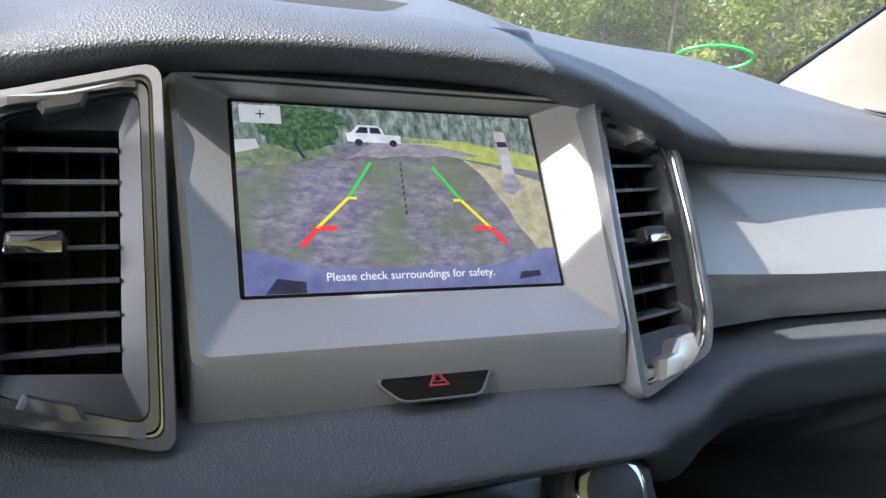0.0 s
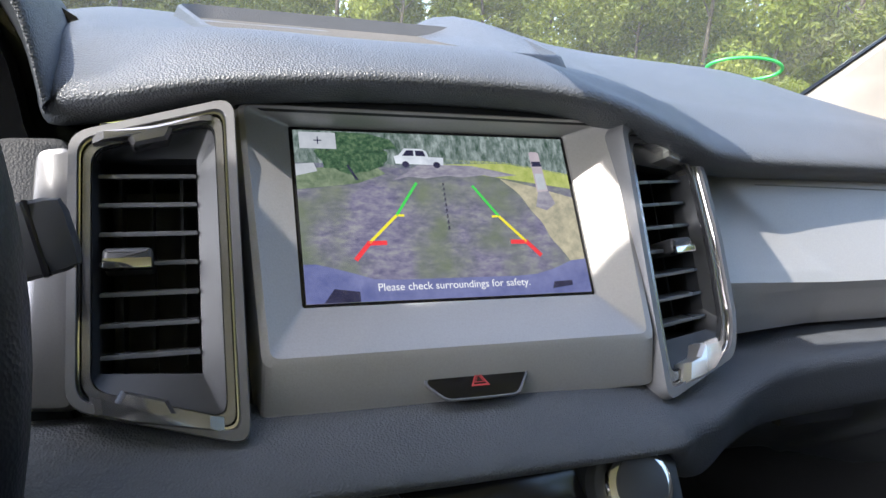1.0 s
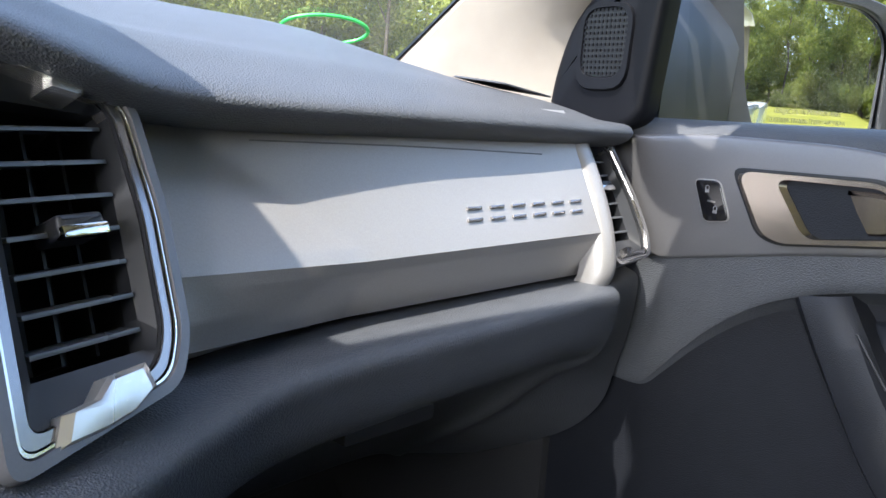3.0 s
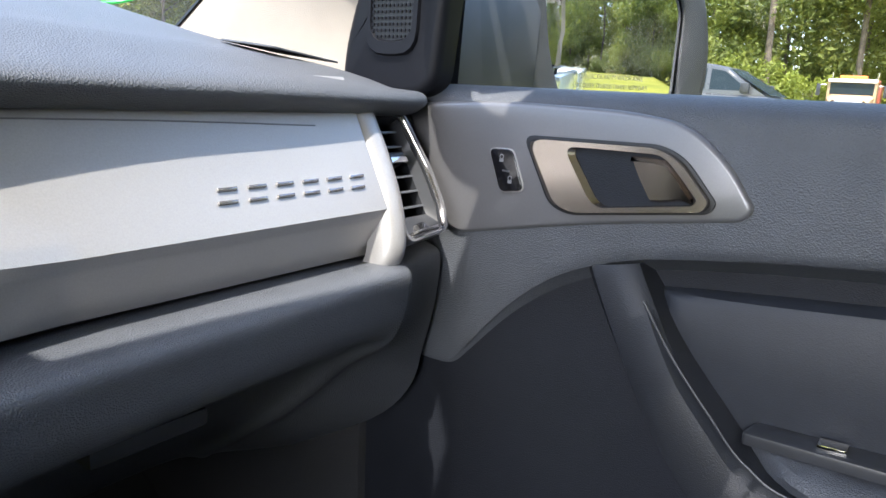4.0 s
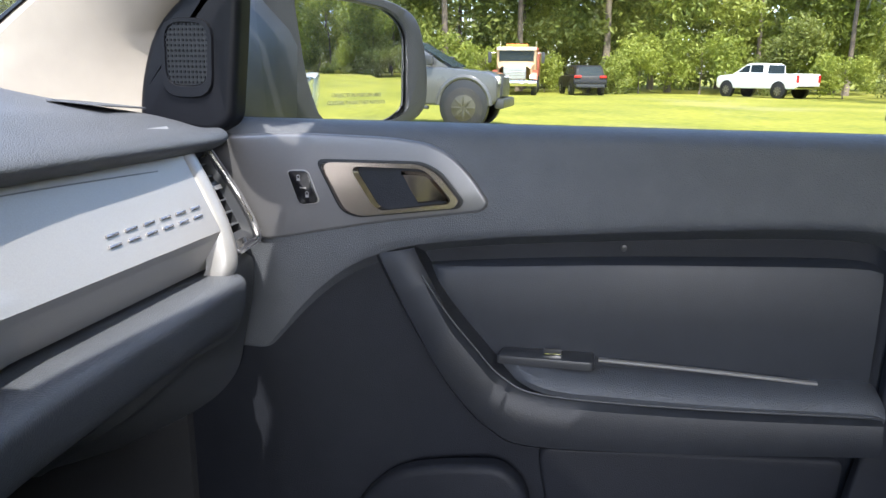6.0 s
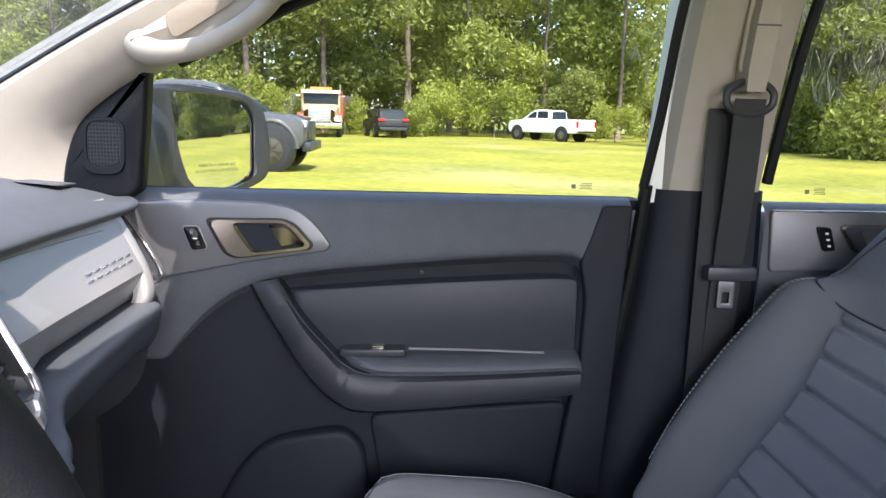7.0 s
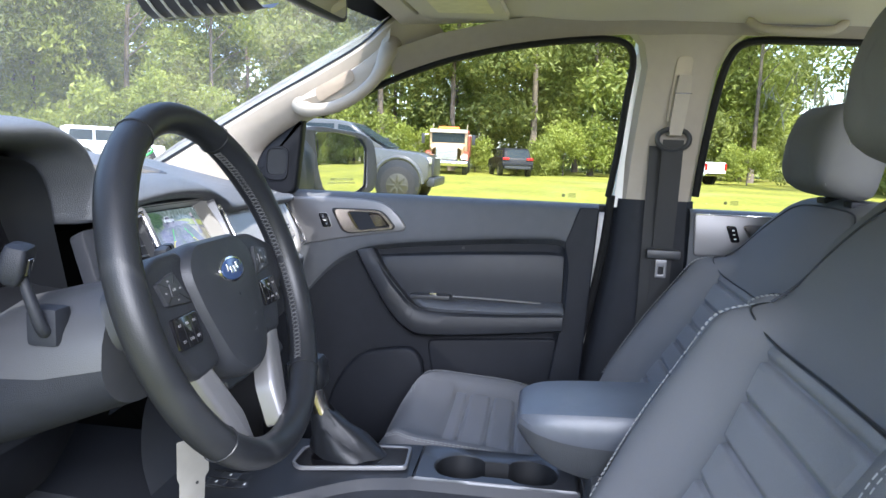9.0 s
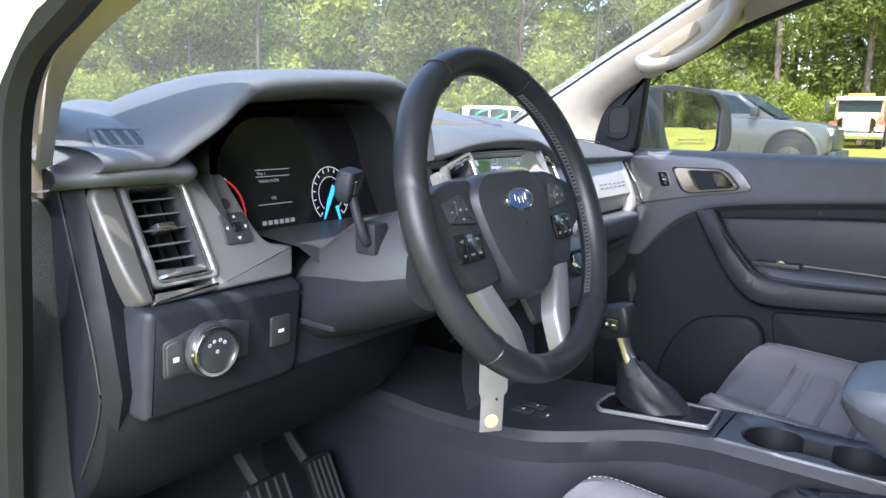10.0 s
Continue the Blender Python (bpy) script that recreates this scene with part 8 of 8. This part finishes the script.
suv_low = [(-2.3, 0.45), (2.25, 0.42), (2.4, 0.60), (2.35, 0.95), (1.2, 1.10), (-2.3, 1.12), (-2.4, 0.7)]
suv_house = [(-2.25, 1.0), (1.45, 1.0), (0.55, 1.60), (0.2, 1.68), (-1.7, 1.68), (-2.05, 1.50)]
suv_panes = [[(0.25, 1.16), (0.95, 1.16), (0.45, 1.52), (0.25, 1.55)], [(-0.75, 1.16), (0.15, 1.16), (0.15, 1.56), (-0.75, 1.56)], [(-1.75, 1.16), (-0.85, 1.16), (-0.85, 1.56), (-1.55, 1.54)]]
suv = vehicle("suv", "charcoal SUV parked with its tail to the field", "car", Matrix.Translation((45.2, 1.3, 0)) @ Matrix.Rotation(radians(14), 4, "Z"), DARKP, suv_low, suv_house, 1.9, (-1.4, 1.4), 0.36, suv_panes)
for sy in (-1, 1):
    vpart(suv, "tail_lamp", box(-2.41, -2.3, sy * 0.72 - 0.20, sy * 0.72 + 0.20, 0.98, 1.12, 0.02), LAMP_R, "red tail lamp")
vpart(suv, "rear_bumper", box(-2.46, -2.3, -0.8, 0.8, 0.45, 0.62, 0.03), SMOOTH)
box_low = [(-2.2, 0.5), (2.1, 0.45), (2.25, 0.6), (2.2, 1.02), (1.0, 1.10), (-2.25, 1.12), (-2.3, 0.7)]
box_house = [(-2.2, 1.0), (1.15, 1.0), (0.85, 1.62), (0.6, 1.80), (-2.0, 1.82), (-2.18, 1.7)]
box_panes = [[(0.2, 1.18), (0.85, 1.18), (0.65, 1.62), (0.2, 1.65)], [(-0.8, 1.18), (0.1, 1.18), (0.1, 1.66), (-0.8, 1.66)], [(-1.9, 1.18), (-0.9, 1.18), (-0.9, 1.66), (-1.85, 1.66)]]
box_car = vehicle("suv", "boxy white SUV parked at the edge of the field", "car", Matrix.Translation((31.5, 19.5, 0)) @ Matrix.Rotation(radians(-50), 4, "Z"), WHITE, box_low, box_house, 1.95, (-1.35, 1.35), 0.38, box_panes)
for sy in (-1, 1):
    vpart(box_car, "tail_lamp", box(-2.32, -2.2, sy * 0.85 - 0.08, sy * 0.85 + 0.08, 0.85, 1.10, 0.02), LAMP_R)
sed_low = [(-2.2, 0.35), (2.2, 0.32), (2.35, 0.5), (2.25, 0.75), (1.1, 0.92), (-1.5, 0.95), (-2.3, 0.92), (-2.35, 0.6)]
sed_house = [(-1.5, 0.85), (1.25, 0.85), (0.35, 1.36), (0.1, 1.42), (-0.75, 1.42), (-1.0, 1.36)]
sed_panes = [[(0.0, 0.98), (0.72, 0.98), (0.2, 1.28), (0.0, 1.30)], [(-0.9, 0.98), (-0.08, 0.98), (-0.08, 1.31), (-0.75, 1.30)]]
red = vehicle("sedan", "red sedan parked at the edge of the field", "car", Matrix.Translation((33.0, 14.5, 0)) @ Matrix.Rotation(radians(-60), 4, "Z"), REDP, sed_low, sed_house, 1.8, (-1.35, 1.4), 0.32, sed_panes)
for x, y, rz, pnt, lab in ((8.5, 46, 10, WHITE, "white sedan in the far row of parked cars"), (14, 46.5, 15, SILVER, "silver sedan in the far row of parked cars"), (19.0, 46, -8, WHITE, "white sedan in the far row of parked cars"), (23.5, 45.5, 5, WHITE, "white sedan in the far row of parked cars"), (2.5, 46.5, 5, GREYP, "grey sedan in the far row of parked cars"), (36.5, 41, 20, DARKP, "dark sedan in the far row of parked cars"), (42.5, 38, 25, DARKP, "dark sedan in the far row of parked cars")):
    vehicle("sedan", lab, "car", Matrix.Translation((x, y, 0)) @ Matrix.Rotation(radians(rz), 4, "Z"), pnt, sed_low, sed_house, 1.8, (-1.35, 1.4), 0.32, sed_panes, group="far row of parked cars")
vehicle("suv", "boxy white SUV in the far row of parked cars", "car", Matrix.Translation((43.5, 43.5, 0)) @ Matrix.Rotation(radians(160), 4, "Z"), WHITE, box_low, box_house, 1.95, (-1.35, 1.35), 0.38, box_panes, group="far row of parked cars")

# dump truck that faces the field
dump = thing("dump_truck", "cream and red dump truck with an orange light bar", "truck", "parked vehicles")
CREAM = material("cream_truck_paint", (0.42, 0.29, 0.17), 0.4)
RUST = material("red_brown_paint", (0.28, 0.07, 0.04), 0.5, vary=0.2)
vpart(dump, "hood", loft([[Vector((x, s * w, z)) for s, z in ((-1, 0.75), (-1, zt - 0.12), (-0.8, zt), (0.8, zt), (1, zt - 0.12), (1, 0.75))] for x, w, zt in ((0.0, 0.85, 1.55), (0.25, 0.95, 1.72), (1.6, 1.05, 1.85))], False), CREAM, "cream bonnet")
vpart(dump, "grille", box(-0.06, 0.06, -0.62, 0.62, 0.85, 1.55, 0.05), SILVER, "wide pale grille")
for k in range(7):
    vpart(dump, "grille_bar", box(-0.08, -0.05, -0.58, 0.58, 0.92 + k * 0.085, 0.95 + k * 0.085, 0.008), CHROME)
vpart(dump, "bumper", box(-0.25, 0.05, -1.25, 1.25, 0.50, 0.80, 0.04), CHROME)
vpart(dump, "cab", box(1.5, 3.2, -1.12, 1.12, 0.9, 2.62, 0.12), CREAM, "cream cab")
vpart(dump, "roof_visor", box(1.30, 1.70, -1.10, 1.10, 2.44, 2.62, 0.05), WHITE, "white visor over the windscreen")
vpart(dump, "windscreen", box(1.46, 1.52, -0.98, 0.98, 1.85, 2.42, 0.03), AUTO_GLASS, "blue-grey windscreen")
vpart(dump, "tipper_body", box(3.4, 8.0, -1.25, 1.25, 1.0, 2.45, 0.06), RUST, "red-brown tipper body")
vpart(dump, "canopy", box(2.2, 3.6, -1.2, 1.2, 2.45, 2.62, 0.05), RUST)
vpart(dump, "light_bar", box(1.7, 2.1, -0.62, 0.62, 2.62, 2.80, 0.05), ORANGE, "orange light bar")
for sy in (-1, 1):
    vpart(dump, "headlight", box(-0.08, 0.05, sy * 0.98 - 0.16, sy * 0.98 + 0.16, 0.90, 1.12, 0.03), LAMP_W)
    vpart(dump, "fender", loft([[Vector((x, sy * 0.85, z)), Vector((x, sy * 1.25, z - 0.05))] for x, z in ((-0.05, 0.9), (0.15, 1.25), (0.7, 1.40), (1.3, 1.25), (1.5, 0.9))]), RUST)
    vpart(dump, "side_mirror", box(1.35, 1.45, sy * 1.50 - 0.10, sy * 1.50 + 0.10, 1.75, 2.35, 0.03), SMOOTH)
    vpart(dump, "mirror_arm", tube([(1.5, sy * 1.15, 2.3), (1.4, sy * 1.5, 2.3)], 0.025, 6), CHROME)
    vpart(dump, "exhaust_stack", tube([(3.3, sy * 1.05, 1.0), (3.3, sy * 1.05, 3.0)], 0.07, 10), CHROME)
    for wx in (0.65, 5.4, 6.7):
        vpart(dump, "wheel", disc(0.52, 0.30, 28, 0.06, basis((wx, sy * 1.22, 0.52), (-sy, 0, 0), (0, 0, 1)) @ Matrix.Translation((0, 0, -0.30))), TYRE)
dump.matrix_basis = Matrix.Translation((41.2, 4.8, 0)) @ Matrix.Rotation(radians(4), 4, "Z")
